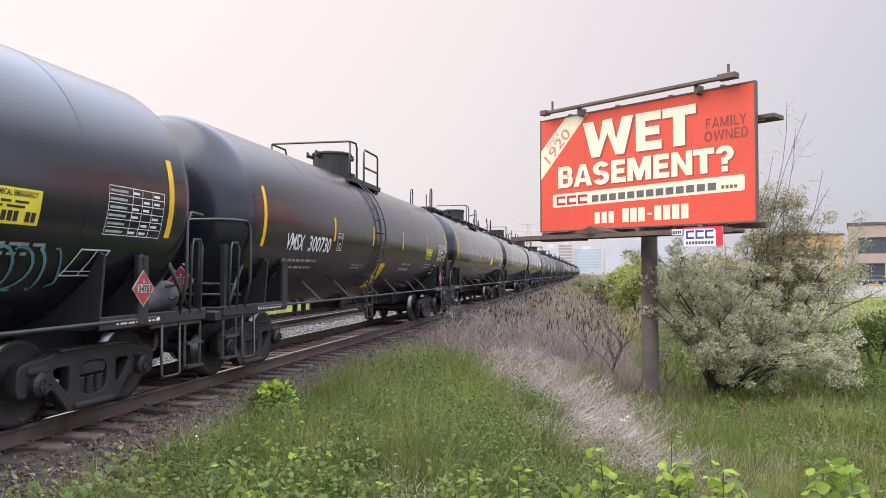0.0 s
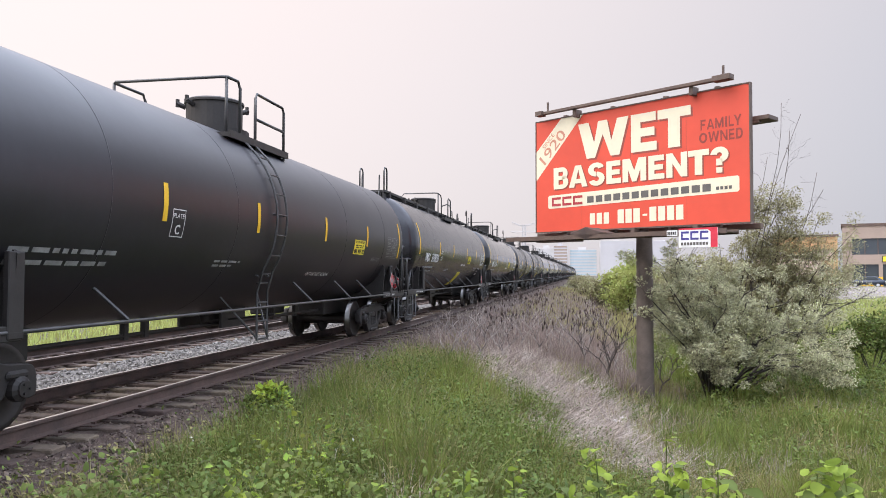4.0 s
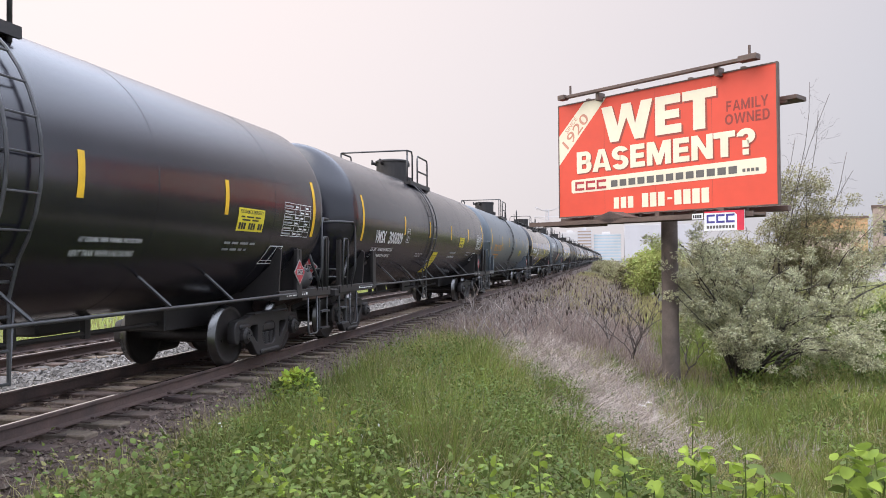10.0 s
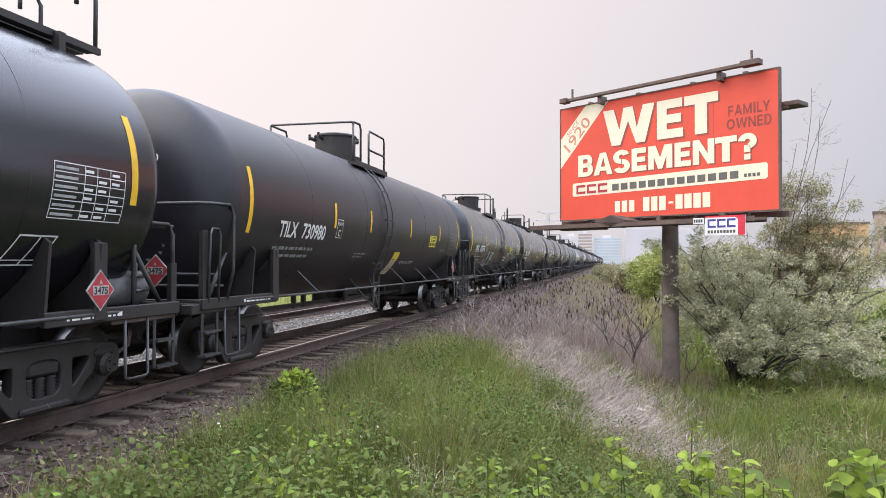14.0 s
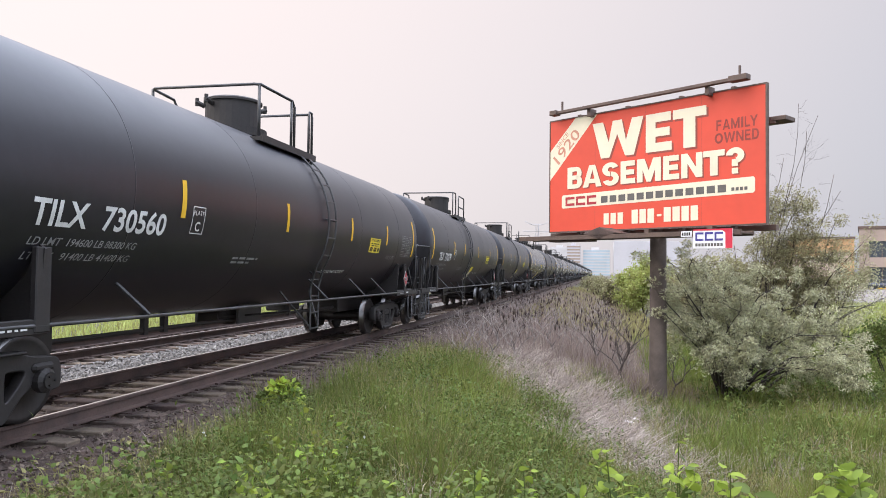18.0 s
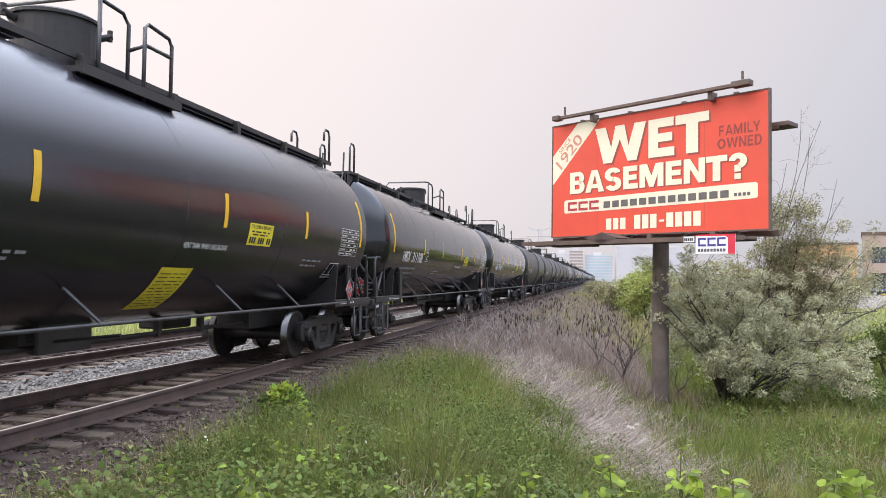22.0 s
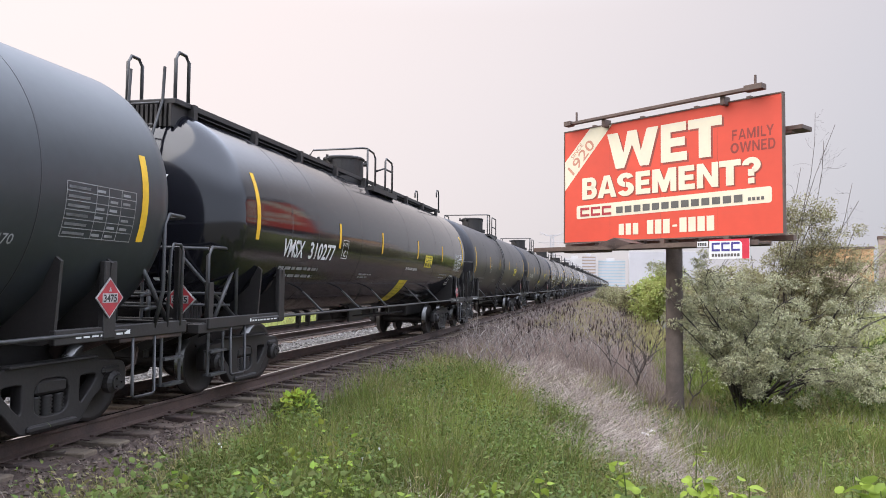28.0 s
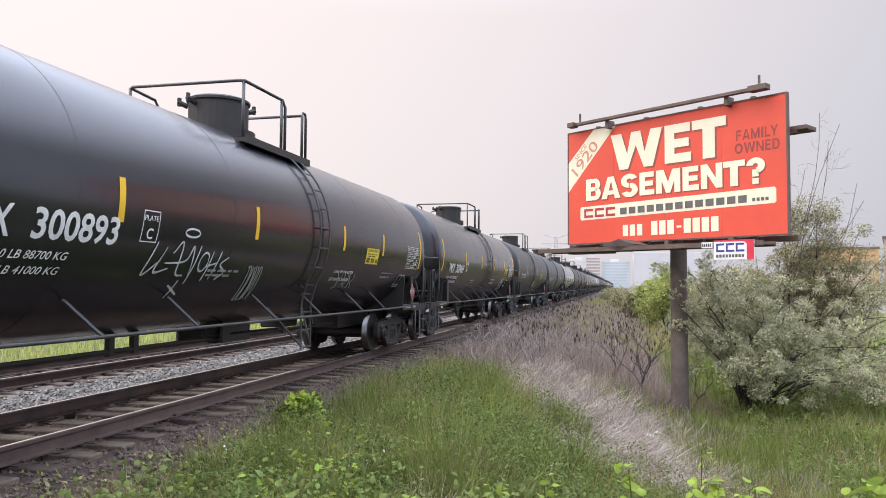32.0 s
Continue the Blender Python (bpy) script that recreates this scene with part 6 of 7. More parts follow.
blades("grass", x, y, tufts(x, y, 0.3, 0.8, 0.5), 0.05, M_FIELD, "yellow-green meadow grass", lean=0.25, bend=0.4)
x, y = spread(30000, -40, -13.2, 3, 70)
blades("grass", x, y, rng.uniform(0.3, 0.7, len(x)), 0.05, M_FIELD, "yellow-green grass beyond the far track", lean=0.25, bend=0.4)
x, y = spread(16000, -3.9, 3.5, 34, 110, None, 1.2)
blades("grass", x, y, rng.uniform(0.3, 0.7, len(x)), 0.04, M_OLDGRASS, "grey-green grass along the foot of the embankment", lean=0.3, bend=0.5)

def clumps(n, per, r, x0, x1, y0, y1, keep):
    """Blade places gathered in tussocks, each blade leaning out of its own."""
    cx, cy = spread(n, x0, x1, y0, y1, keep)
    a = rng.uniform(0, 6.28, (len(cx), per))
    q = r * np.sqrt(rng.uniform(0, 1, (len(cx), per))) * rng.uniform(0.5, 1.5, (len(cx), 1))
    hh = np.repeat(rng.uniform(0.6, 1.2, len(cx)), per)
    return (cx[:, None] + q * np.cos(a)).ravel(), (cy[:, None] + q * np.sin(a)).ravel(), hh, a.ravel()


for n, x0, x1, y0, y1, w, h, material, label in (
        (520, -4.5, 5.0, 3.5, 12, 0.010, 0.55, M_GRASS, "green grass tussocks on the shoulder"),
        (260, -4.5, 5.0, 4.5, 13, 0.009, 0.62, M_OLDGRASS, "olive grass tussocks with dry tips"),
        (1000, -4.3, 9.0, 10, 20, 0.013, 0.58, M_GRASS, "green grass tussocks on the slope"),
        (600, -4.3, 9.0, 10, 22, 0.012, 0.66, M_OLDGRASS, "olive grass tussocks on the slope"),
        (900, 1.8, 22, 16, 36, 0.024, 0.75, M_GRASS, "green grass tussocks in the low ground")):
    x, y, hh, a = clumps(n, 38, 0.13 if y1 < 30 else 0.3, x0, x1, y0, y1, ok_green if y1 < 30 else None)
    if label.startswith("olive grass tussocks with"):
        ex, ey, eh, ea = clumps(120, 38, 0.14, -4.6, -3.6, 4.6, 9.5, None)
        x, y, hh, a = np.concatenate([x, ex]), np.concatenate([y, ey]), np.concatenate([hh, 0.8 * eh]), np.concatenate([a, ea])
    blades("grass_tussocks", x, y, h * hh * rng.uniform(0.5, 1.0, len(x)), w, material, label, lean=0.3, bend=0.9, segs=3, dirn=a)

# a ragged bank of taller growth between the ballast and the straw
def bank(x, y):
    edge = -4.25 + 0.35 * np.sin(1.7 * y) + 0.25 * np.sin(4.1 * y + 1)
    return (x > edge) & (swathe(x, y) < 0.1) & (patchy(x, y, 2.6, 0.8) > 0.38)


for n, x0, x1, y0, y1, w, h, material, label in (
        (900, -4.4, -0.2, 6.5, 15.0, 0.010, 0.95, M_GRASS, "tall rank green grass beside the ballast"),
        (380, -4.5, -0.4, 6.0, 16.0, 0.009, 0.92, M_OLDGRASS, "tall olive grass beside the ballast"),
        (620, 0.6, 7.0, 8.5, 17.0, 0.013, 0.75, M_GRASS, "tall rank green grass below the shoulder"),
        (850, -4.1, 3.0, 4.6, 9.5, 0.008, 0.84, M_GRASS, "long green grass among the weeds"),
        (330, -4.1, 3.0, 4.8, 9.5, 0.007, 0.84, M_OLDGRASS, "long olive grass among the weeds"),
        (150, -3.8, 3.0, 4.6, 13.0, 0.006, 0.75, M_STRAW, "dry stalks standing among the weeds")):
    x, y, hh, a = clumps(n, 46, 0.16, x0, x1, y0, y1, bank)
    blades("tall_grass", x, y, h * hh * rng.uniform(0.45, 1.0, len(x)), w, material, label, lean=0.22, bend=0.85, segs=3, dirn=a)

# ---- dry straw: a pale flattened swathe, standing dead stems, thin stems along the ballast ----
x, y = spread(60000, -3.7, 2.0, 11.4, 20.5, lambda x, y: swathe(x, y) * (0.45 + 0.9 * patchy(x, y, 3.1, 0.7)) > rng.uniform(0, 0.9, len(x)))
flow = -0.9 + 1.1 * np.sin(2.3 * x + 1.9 * y) + 0.8 * np.sin(4.1 * y - 3.3 * x)
blades("straw", x, y, rng.uniform(0.3, 0.9, len(x)), 0.009, M_STRAW, "tangled pale dry straw flattened down the slope", "straw", lean=0.35, bend=0.5, segs=3, dirn=flow + rng.normal(0, 0.5, len(x)), sink=-0.22 * rng.uniform(0, 1, len(x)) ** 1.5, tilt=0.85)
x, y = spread(9000, -3.4, 1.8, 12, 22, lambda x, y: swathe(x, y) > rng.uniform(0, 0.6, len(x)))
blades("straw", x, y, rng.uniform(0.25, 0.6, len(x)), 0.008, M_STRAW, "loose straw stems standing from the tangle", "straw", lean=0.5, bend=0.9, segs=3)
x, y = spread(15000, -4.2, 2.6, 14.5, 32, lambda x, y: patchy(x, y, 1.2, 2.0) > rng.uniform(0.2, 0.95, len(x)))
blades("dry_stems", x, y, rng.uniform(0.25, 0.75, len(x)), 0.009, M_DRY, "standing dead grass stems", "straw", lean=0.4, bend=0.5, segs=3)
x, y = spread(15000, -4.3, -2.4, 9, 24, lambda x, y: patchy(x, y, 1.5, 2.2) > rng.uniform(0.1, 0.9, len(x)))
blades("dry_stems", x, y, rng.uniform(0.15, 0.5, len(x)), 0.009, M_DRY, "short brown dead grass between ballast and green slope", "straw", lean=0.4, bend=0.6, segs=3)
x, y = spread(26000, -4.4, 1.5, 19, 85, None, 1.4)
blades("dry_stems", x, y, tufts(x, y, 0.3, 0.95, 1.1), 0.014, M_DRY, "grey-brown dead stems along the embankment", "straw", lean=0.3, bend=0.4)
x, y = spread(5500, -4.9, -3.7, 5, 26, lambda x, y: patchy(x, y, 1.7, 0.4) > 0.4)
blades("dry_stems", x, y, rng.uniform(0.12, 0.45, len(x)), 0.007, M_STRAW, "sparse tan stems at the edge of the ballast", "straw", lean=0.35, bend=0.6, segs=3)
x, y = spread(9000, -4.2, 9.5, 4.5, 20, lambda x, y: patchy(x, y, 1.3, 4.0) > 0.5)
blades("dry_stems", x, y, rng.uniform(0.3, 0.75, len(x)), 0.006, M_STRAW, "tan seed stems among the green grass", "straw", lean=0.3, bend=0.6, segs=3)


def tri_mesh(name, v, tri, material, parent=None):
    """A mesh of triangles from arrays: v (n, k, 3) and the k-vertex pattern tri."""
    n, k = v.shape[:2]
    f = (np.asarray(tri)[None] + k * np.arange(n)[:, None, None]).reshape(-1).astype(np.int32)
    me = bpy.data.meshes.new(name)
    me.vertices.add(n * k)
    me.vertices.foreach_set("co", np.ascontiguousarray(v, float).reshape(-1))
    me.loops.add(len(f))
    me.loops.foreach_set("vertex_index", f)
    me.polygons.add(len(f) // 3)
    me.polygons.foreach_set("loop_start", np.arange(0, len(f), 3, dtype=np.int32))
    me.update(calc_edges=True)
    me.materials.append(material)
    ob = new(name, me)
    ob.parent = parent
    return ob


def leaf_array(p, length, width, droop=0.5, up=None, heart=True):
    """Folded pointed leaves at the places p, turned at random; up: how much they face the sky."""
    n = len(p)
    a = rng.uniform(0, 2 * math.pi, n)
    e = rng.normal(0.1, droop, n)
    d = np.stack([np.cos(a) * np.cos(e), np.sin(a) * np.cos(e), np.sin(e)], -1)
    s = np.cross(d, rng.normal(0, 0.45, (n, 3)) + np.array([0, 0, 1.0]))
    s /= np.linalg.norm(s, axis=1)[:, None] + 1e-9
    nn = np.cross(s, d)
    L = (length * rng.uniform(0.6, 1.25, n))[:, None]
    Wd = (width * rng.uniform(0.6, 1.2, n))[:, None]
    q = p
    if heart:
        st = [(0.10, 0.36, 0.05), (0.36, 0.50, 0.08), (0.68, 0.34, 0.03)]
        cols = [q]
        for f, w, lift in st:
            cols += [q + d * L * f + s * Wd * w + nn * L * lift, q + d * L * f - s * Wd * w + nn * L * lift]
        cols += [q + d * L - nn * L * 0.14, q + d * L * 0.36, q + d * L * 0.68 - nn * L * 0.03]
        v = np.stack(cols, 1)
        tri = [(0, 1, 8), (0, 8, 2), (1, 3, 8), (8, 4, 2), (3, 5, 9), (3, 9, 8), (8, 9, 4), (4, 9, 6), (5, 7, 9), (9, 7, 6)]
    else:
        v = np.stack([q, q + d * L * 0.5 + s * Wd * 0.5, q + d * L, q + d * L * 0.5 - s * Wd * 0.5], 1)
        tri = [(0, 1, 2), (0, 2, 3)]
    return v, tri


def weed_places(x, y, h, per):
    """Leaf places up the stems of leafy weeds."""
    z = ground_z(x, y)
    n = len(x)
    t = rng.uniform(0.15, 1.0, (n, per))
    ox, oy = rng.normal(0, 0.09, (n, per)) * (1.2 - 0.5 * t), rng.normal(0, 0.09, (n, per)) * (1.2 - 0.5 * t)
    return np.stack([x[:, None] + ox, y[:, None] + oy, z[:, None] + h[:, None] * t], -1).reshape(-1, 3)


def stuff_leaves(name, x, y, h, per, length, width, material, label, droop=0.45):
    v, tri = leaf_array(weed_places(x, y, h, per), length, width, droop)
    return tagged(tri_mesh(name, v, tri, material), label, "weeds", kind="stuff")


def mounds(n, x0, x1, y0, y1, keep, r, h, per, length, width, material, label):
    """Leafy weeds in rounded heaps: leaves all over the outside of each heap, facing up and out."""
    x, y = spread(n, x0, x1, y0, y1, keep)
    n = len(x)
    size = rng.uniform(0.6, 1.25, (n, 1, 1))
    d = rng.normal(0, 1, (n, per, 3))
    d[..., 2] = np.abs(d[..., 2]) * 0.9 + 0.05
    d /= np.linalg.norm(d, axis=2)[..., None]
    lump = 1 + 0.22 * np.sin(5 * d[..., :1] * 3 + 9 * x[:, None, None]) * np.sin(4 * d[..., 1:2] * 3 + 7 * y[:, None, None])
    p = np.stack([x, y, ground_z(x, y)], -1)[:, None, :] + d * size * lump * np.array([r, r, h]) * rng.uniform(0.55, 1.05, (n, per, 1))
    p, d = p.reshape(-1, 3), d.reshape(-1, 3) + rng.normal(0, 0.5, (n * per, 3))
    d[:, 2] *= 0.45
    d /= np.linalg.norm(d, axis=1)[:, None]
    side = np.cross(d, rng.normal(0, 0.4, d.shape) + np.array([0, 0, 1.0]))
    side /= np.linalg.norm(side, axis=1)[:, None] + 1e-9
    up = np.cross(side, d)
    L, W2 = (length * rng.uniform(0.55, 1.3, len(p)))[:, None], (width * rng.uniform(0.35, 0.6, len(p)))[:, None]
    v = np.stack([p, p + d * L * 0.35 + side * W2 + up * L * 0.08, p + d * L * 0.72 + side * W2 * 0.6, p + d * L - up * L * 0.15, p + d * L * 0.72 - side * W2 * 0.6, p + d * L * 0.35 - side * W2 + up * L * 0.08], 1)
    return tagged(tri_mesh("weeds", v, [(0, 1, 5), (1, 2, 5), (2, 4, 5), (2, 3, 4)], material), label, "weeds", kind="stuff")


def shoulder(x, y):
    return (x > -4.05 + 0.3 * np.sin(2.1 * y) + 0.05 * (y - 4)) & (patchy(x, y, 1.9, 0.5) > 0.25)


def edge_far(x, y):
    return (x > -4.0 + 0.3 * np.sin(1.7 * y)) & (swathe(x, y) < 0.05) & (patchy(x, y, 1.3, 2.7) > 0.48)


mounds(210, -4.3, 1.9, 3.7, 6.0, shoulder, 0.26, 0.70, 150, 0.058, 0.044, M_LEAF, "heaped broad-leaved weeds on the shoulder")
mounds(34, -3.9, 2.2, 3.8, 6.4, shoulder, 0.18, 0.76, 80, 0.062, 0.048, M_YLEAF, "lime-green young weeds on the shoulder")
mounds(110, -4.1, 1.6, 5.6, 9.5, shoulder, 0.28, 0.72, 170, 0.054, 0.036, M_LEAF, "leafy weeds in the shoulder grass")
mounds(190, -4.3, 1.6, 4.2, 10.5, shoulder, 0.28, 0.80, 190, 0.050, 0.020, M_NETTLE, "dark narrow-leaved weeds on the shoulder")
mounds(150, -4.2, 0.2, 9.0, 16.0, edge_far, 0.36, 0.80, 210, 0.056, 0.026, M_NETTLE, "dark leafy weeds in the tall grass")
mounds(70, -4.0, 0.2, 9.0, 15.0, edge_far, 0.30, 0.84, 170, 0.058, 0.036, M_LEAF, "green leafy weeds in the tall grass")
mounds(170, 0.8, 9.0, 9.0, 19.0, lambda x, y: patchy(x, y, 1.1, 1.3) > 0.4, 0.34, 0.42, 90, 0.060, 0.036, M_LEAF, "low leafy weeds in the hollow")
x, y = spread(220, -4.7, -3.6, 4.4, 8.5)
stuff_leaves("weeds", x, y, rng.uniform(0.2, 0.5, len(x)), 14, 0.05, 0.03, M_OLDGRASS, "brownish weeds at the edge of the ballast")
x, y = spread(900, -4.6, 1.6, 3.8, 9.5, lambda x, y: patchy(x, y, 2.2, 3.5) > 0.5)
stuff_leaves("weeds", x, y, rng.uniform(0.2, 0.5, len(x)), 16, 0.05, 0.022, M_OLDGRASS, "narrow-leaved olive weeds on the shoulder")
x, y = spread(1300, -3.8, 0.8, 8.5, 18, lambda x, y: patchy(x, y, 1.7, 1.0) > 0.58)
stuff_leaves("weeds", x, y, rng.uniform(0.2, 0.5, len(x)), 14, 0.06, 0.035, M_LEAF, "low green weeds among the slope grass")
x, y = spread(1500, 2.5, 13, 12, 30, lambda x, y: patchy(x, y, 0.8, 3.0) > 0.45)
stuff_leaves("weeds", x, y, rng.uniform(0.3, 0.8, len(x)), 12, 0.09, 0.05, M_LEAF, "green weeds in the low ground")
x, y = spread(420, 3.2, 9.5, 19.5, 24, lambda x, y: patchy(x, y, 0.9, 0.3) > 0.35)
stuff_leaves("weeds", x, y, tufts(x, y, 0.5, 0.95, 0.9, 0.3), 30, 0.09, 0.05, M_NETTLE, "dark green nettles round the shrub")
x, y = spread(14, -4.0, -1.5, 5.5, 9)
v, tri = leaf_array(weed_places(x, y, rng.uniform(0.5, 0.75, len(x)), 3) + np.array([0, 0, 0.02]), 0.03, 0.025, 0.8, heart=False)
tagged(tri_mesh("white_blossoms", v, tri, M_PAPER), "tiny white weed blossoms", "flowers", kind="stuff")


def leafy_plant(x, y, h, n, size, label):
    """A tall young plant: a thin stem and heart-shaped lime leaves."""
    p = tagged(empty("leafy_plant", Matrix.Translation((x, y, float(ground_z(np.array([x]), np.array([y]))[0])))), label, "plant", "tall lime-green plants")
    bm = bmesh.new()
    bend = random.uniform(-0.12, 0.12)
    pts = [(bend * (t / 5) ** 2, 0.4 * bend * t / 5, h * t / 5 - 0.03) for t in range(6)]
    tube(bm, pts, [0.008, 0.007, 0.006, 0.005, 0.004, 0.003], 5)
    part("stem", bm, M_LEAF, p)
    for i in range(n):
        t = 0.62 + 0.38 * (i + 0.5) / n
        at = np.array([[bend * t * t + random.uniform(-0.06, 0.06), random.uniform(-0.06, 0.06), h * t]])
        v, tri = leaf_array(at, size, size * 0.8, 0.5)
        tri_mesh("leaf", v, tri, M_YLEAF if random.random() < 0.7 else M_LEAF, p)
    return p


random.seed(8)
for x, y, top, n, size in ((0.11, 3.6, 0.80, 34, 0.066), (0.04, 3.75, 0.66, 25, 0.073), (0.17, 3.55, 0.66, 25, 0.073), (0.40, 3.7, 0.70, 33, 0.066), (0.47, 3.6, 0.74, 30, 0.066), (0.55, 3.8, 0.62, 22, 0.066), (0.60, 3.6, 0.75, 30, 0.066), (0.46, 4.6, 0.70, 19, 0.073), (0.93, 3.5, 0.77, 33, 0.080), (1.02, 3.6, 0.76, 30, 0.086), (1.05, 3.45, 0.70, 27, 0.086), (1.13, 3.6, 0.62, 22, 0.086), (1.20, 3.5, 0.80, 30, 0.080), (-0.36, 4.1, 0.56, 22, 0.066), (-0.68, 4.2, 0.52, 22, 0.066), (-1.1, 4.2, 0.40, 19, 0.060), (-0.16, 4.0, 0.50, 22, 0.066), (-1.95, 4.2, 0.30, 19, 0.060), (0.28, 3.9, 0.48, 22, 0.066), (0.34, 3.6, 0.60, 20, 0.075), (0.70, 3.7, 0.62, 22, 0.075), (0.86, 3.6, 0.64, 20, 0.085), (-0.05, 3.7, 0.52, 20, 0.07), (1.28, 3.6, 0.66, 22, 0.09), (-0.5, 3.9, 0.42, 18, 0.07), (0.78, 3.8, 0.50, 22, 0.073)):
    gz = float(ground_z(np.array([x]), np.array([y]))[0])
    leafy_plant(x, y, top - gz, n, size, "tall lime-green plant with heart-shaped leaves")


# ---- shrubs and trees ----
def crooked(a, b, n, amp, sag=0.0):
    """A wavering line from a to b."""
    a, b = Vector(a), Vector(b)
    k = (b - a).length
    ph = [random.uniform(0, 6.28) for _ in range(3)]
    return [a.lerp(b, t / n) + Vector([amp * k * math.sin(3.3 * t / n + q) * math.sin(math.pi * t / n) for q in ph]) + Vector((0, 0, sag * k * math.sin(math.pi * t / n))) for t in range(n + 1)]


def tuft_leaves(at, leaf, r):
    """Leaves gathered in tufts round some of the places, pointing out of their tuft; bare gaps stay between the tufts."""
    at = at[rng.uniform(0, 1, len(at)) < 0.30]
    n, per = len(at), int(leaf[0] * 3.2)
    size = r * rng.uniform(0.9, 2.4, (n, 1, 1)) * np.array([1.1, 1.1, 0.8])
    d = rng.normal(0, 1, (n, per, 3)) + np.array([0, 0, 0.25])
    d /= np.linalg.norm(d, axis=2)[..., None] + 1e-9
    p = at[:, None, :] + d * size * rng.uniform(0.25, 1.0, (n, per, 1)) ** 0.6
    d = d + rng.normal(0, 0.45, d.shape) - np.array([0, 0, 0.2])
    d /= np.linalg.norm(d, axis=2)[..., None] + 1e-9
    p, d = p.reshape(-1, 3), d.reshape(-1, 3)
    side = np.cross(d, rng.normal(0, 0.6, d.shape) + np.array([0, 0, 1.0]))
    side /= np.linalg.norm(side, axis=1)[:, None] + 1e-9
    L = (leaf[1] * rng.uniform(0.7, 1.4, len(p)))[:, None]
    W2 = (leaf[2] * rng.uniform(0.5, 0.75, len(p)))[:, None]
    return np.stack([p, p + d * L * 0.45 + side * W2, p + d * L, p + d * L * 0.45 - side * W2], 1), [(0, 1, 2), (0, 2, 3)]


def woody(name, label, category, base, limbs, r0, twigs, leaf, material, bark, twig_len=0.9, spread_r=0.28, group="", leaf_from=0.35, droop=(), sag=0.10):
    """A shrub or tree. limbs: tips in metres; twigs: side shoots to a limb; leaf: (count to a shoot, length, width), 0 for bare wood."""
    t = tagged(empty(name, Matrix.Translation(base)), label, category, group)
    o = Vector(base)
    wood = bmesh.new()
    shoots = bmesh.new()
    spots = []
    for tip in limbs:
        line = crooked((0, 0, -0.1), Vector(tip) - o, 9, 0.8 * sag + 0.02, sag)
        k = (Vector(tip) - o).length
        r = r0 * min(1.0, 0.35 + k / 7)
        tube(wood, line, [max(0.008, r * (1 - 0.9 * i / 9)) for i in range(10)], 7)
        for _ in range(twigs):
            f = random.uniform(leaf_from, 1.0)
            i = min(8, int(f * 9))
            p = line[i].lerp(line[i + 1], f * 9 - i)
            d = Vector((random.gauss(0, 1), random.gauss(0, 1), random.gauss(0.35, 0.8))).normalized() * twig_len * random.uniform(0.4, 1.2)
            sl = crooked(p, p + d, 4, 0.12)
            tube(shoots, sl, [max(0.003, 0.011 * r0 / 0.08 * (1 - 0.8 * q / 4)) for q in range(5)], 4)
            spots += sl[2:5]
            for _ in range(2):
                d2 = d * 0.45 + Vector((random.gauss(0, 1), random.gauss(0, 1), random.gauss(0.2, 1))) * 0.22 * twig_len
                s2 = crooked(sl[2], sl[2] + d2, 3, 0.1)
                tube(shoots, s2, [0.006 * r0 / 0.08, 0.005 * r0 / 0.08, 0.004 * r0 / 0.08, 0.0025], 3)
                spots += [s2[2], s2[3]]
    for tip in droop:
        e = Vector(tip) - o
        line = [Vector((0, 0, 0.3)), e * 0.5 + Vector((0, 0, 0.75)), e * 0.8 + Vector((0, 0, 0.55)), e + Vector((0, 0, 0.35)), e]
        tube(wood, line, [r0 * 0.5, r0 * 0.35, r0 * 0.22, r0 * 0.12, 0.006], 6)
        for _ in range(26):
            f = random.uniform(1.8, 4.0)
            i = min(3, int(f))
            p = line[i].lerp(line[i + 1], f - i) + Vector((random.gauss(0, 0.16), random.gauss(0, 0.16), random.gauss(0, 0.12)))
            tube(shoots, [p, p + Vector((random.gauss(0, 0.12), random.gauss(0, 0.12), random.uniform(-0.22, 0.08)))], [0.006, 0.003], 3)
            spots += [p] * 2
    part("trunk", wood, bark, t, smooth=True)
    part("twig_mass", shoots, bark, t)["kind"] = "stuff"
    if leaf[0]:
        v, tri = tuft_leaves(np.array([tuple(q) for q in spots]), leaf, spread_r)
        tri_mesh("crown", v, tri, material, t)["kind"] = "stuff"
    return t


random.seed(31)
# the silvery shrub: long arching limbs that carry drooping sprays, open below
SPRAY = [(1.15, 18.4, 1.55), (1.75, 18.6, 1.9), (1.45, 19.3, 1.25), (2.3, 19.2, 2.05), (2.66, 20.4, 1.95), (3.5, 20.4, 1.75), (4.5, 20.3, 1.35), (1.5, 18.5, 0.75), (2.5, 19.3, 0.8), (3.45, 19.4, 0.75), (4.5, 19.8, 0.6), (5.0, 19.8, 0.25), (5.8, 19.9, 0.15), (3.0, 18.8, -0.35), (3.6, 18.8, -0.2), (6.3, 20.4, 0.1), (6.2, 19.9, -0.5), (5.5, 19.3, -0.55), (2.1, 19.4, 1.3), (3.0, 20.0, 1.3), (4.0, 19.6, 1.0), (5.4, 21.2, 0.9), (2.0, 20.6, 0.6), (3.9, 21.0, 0.4)]
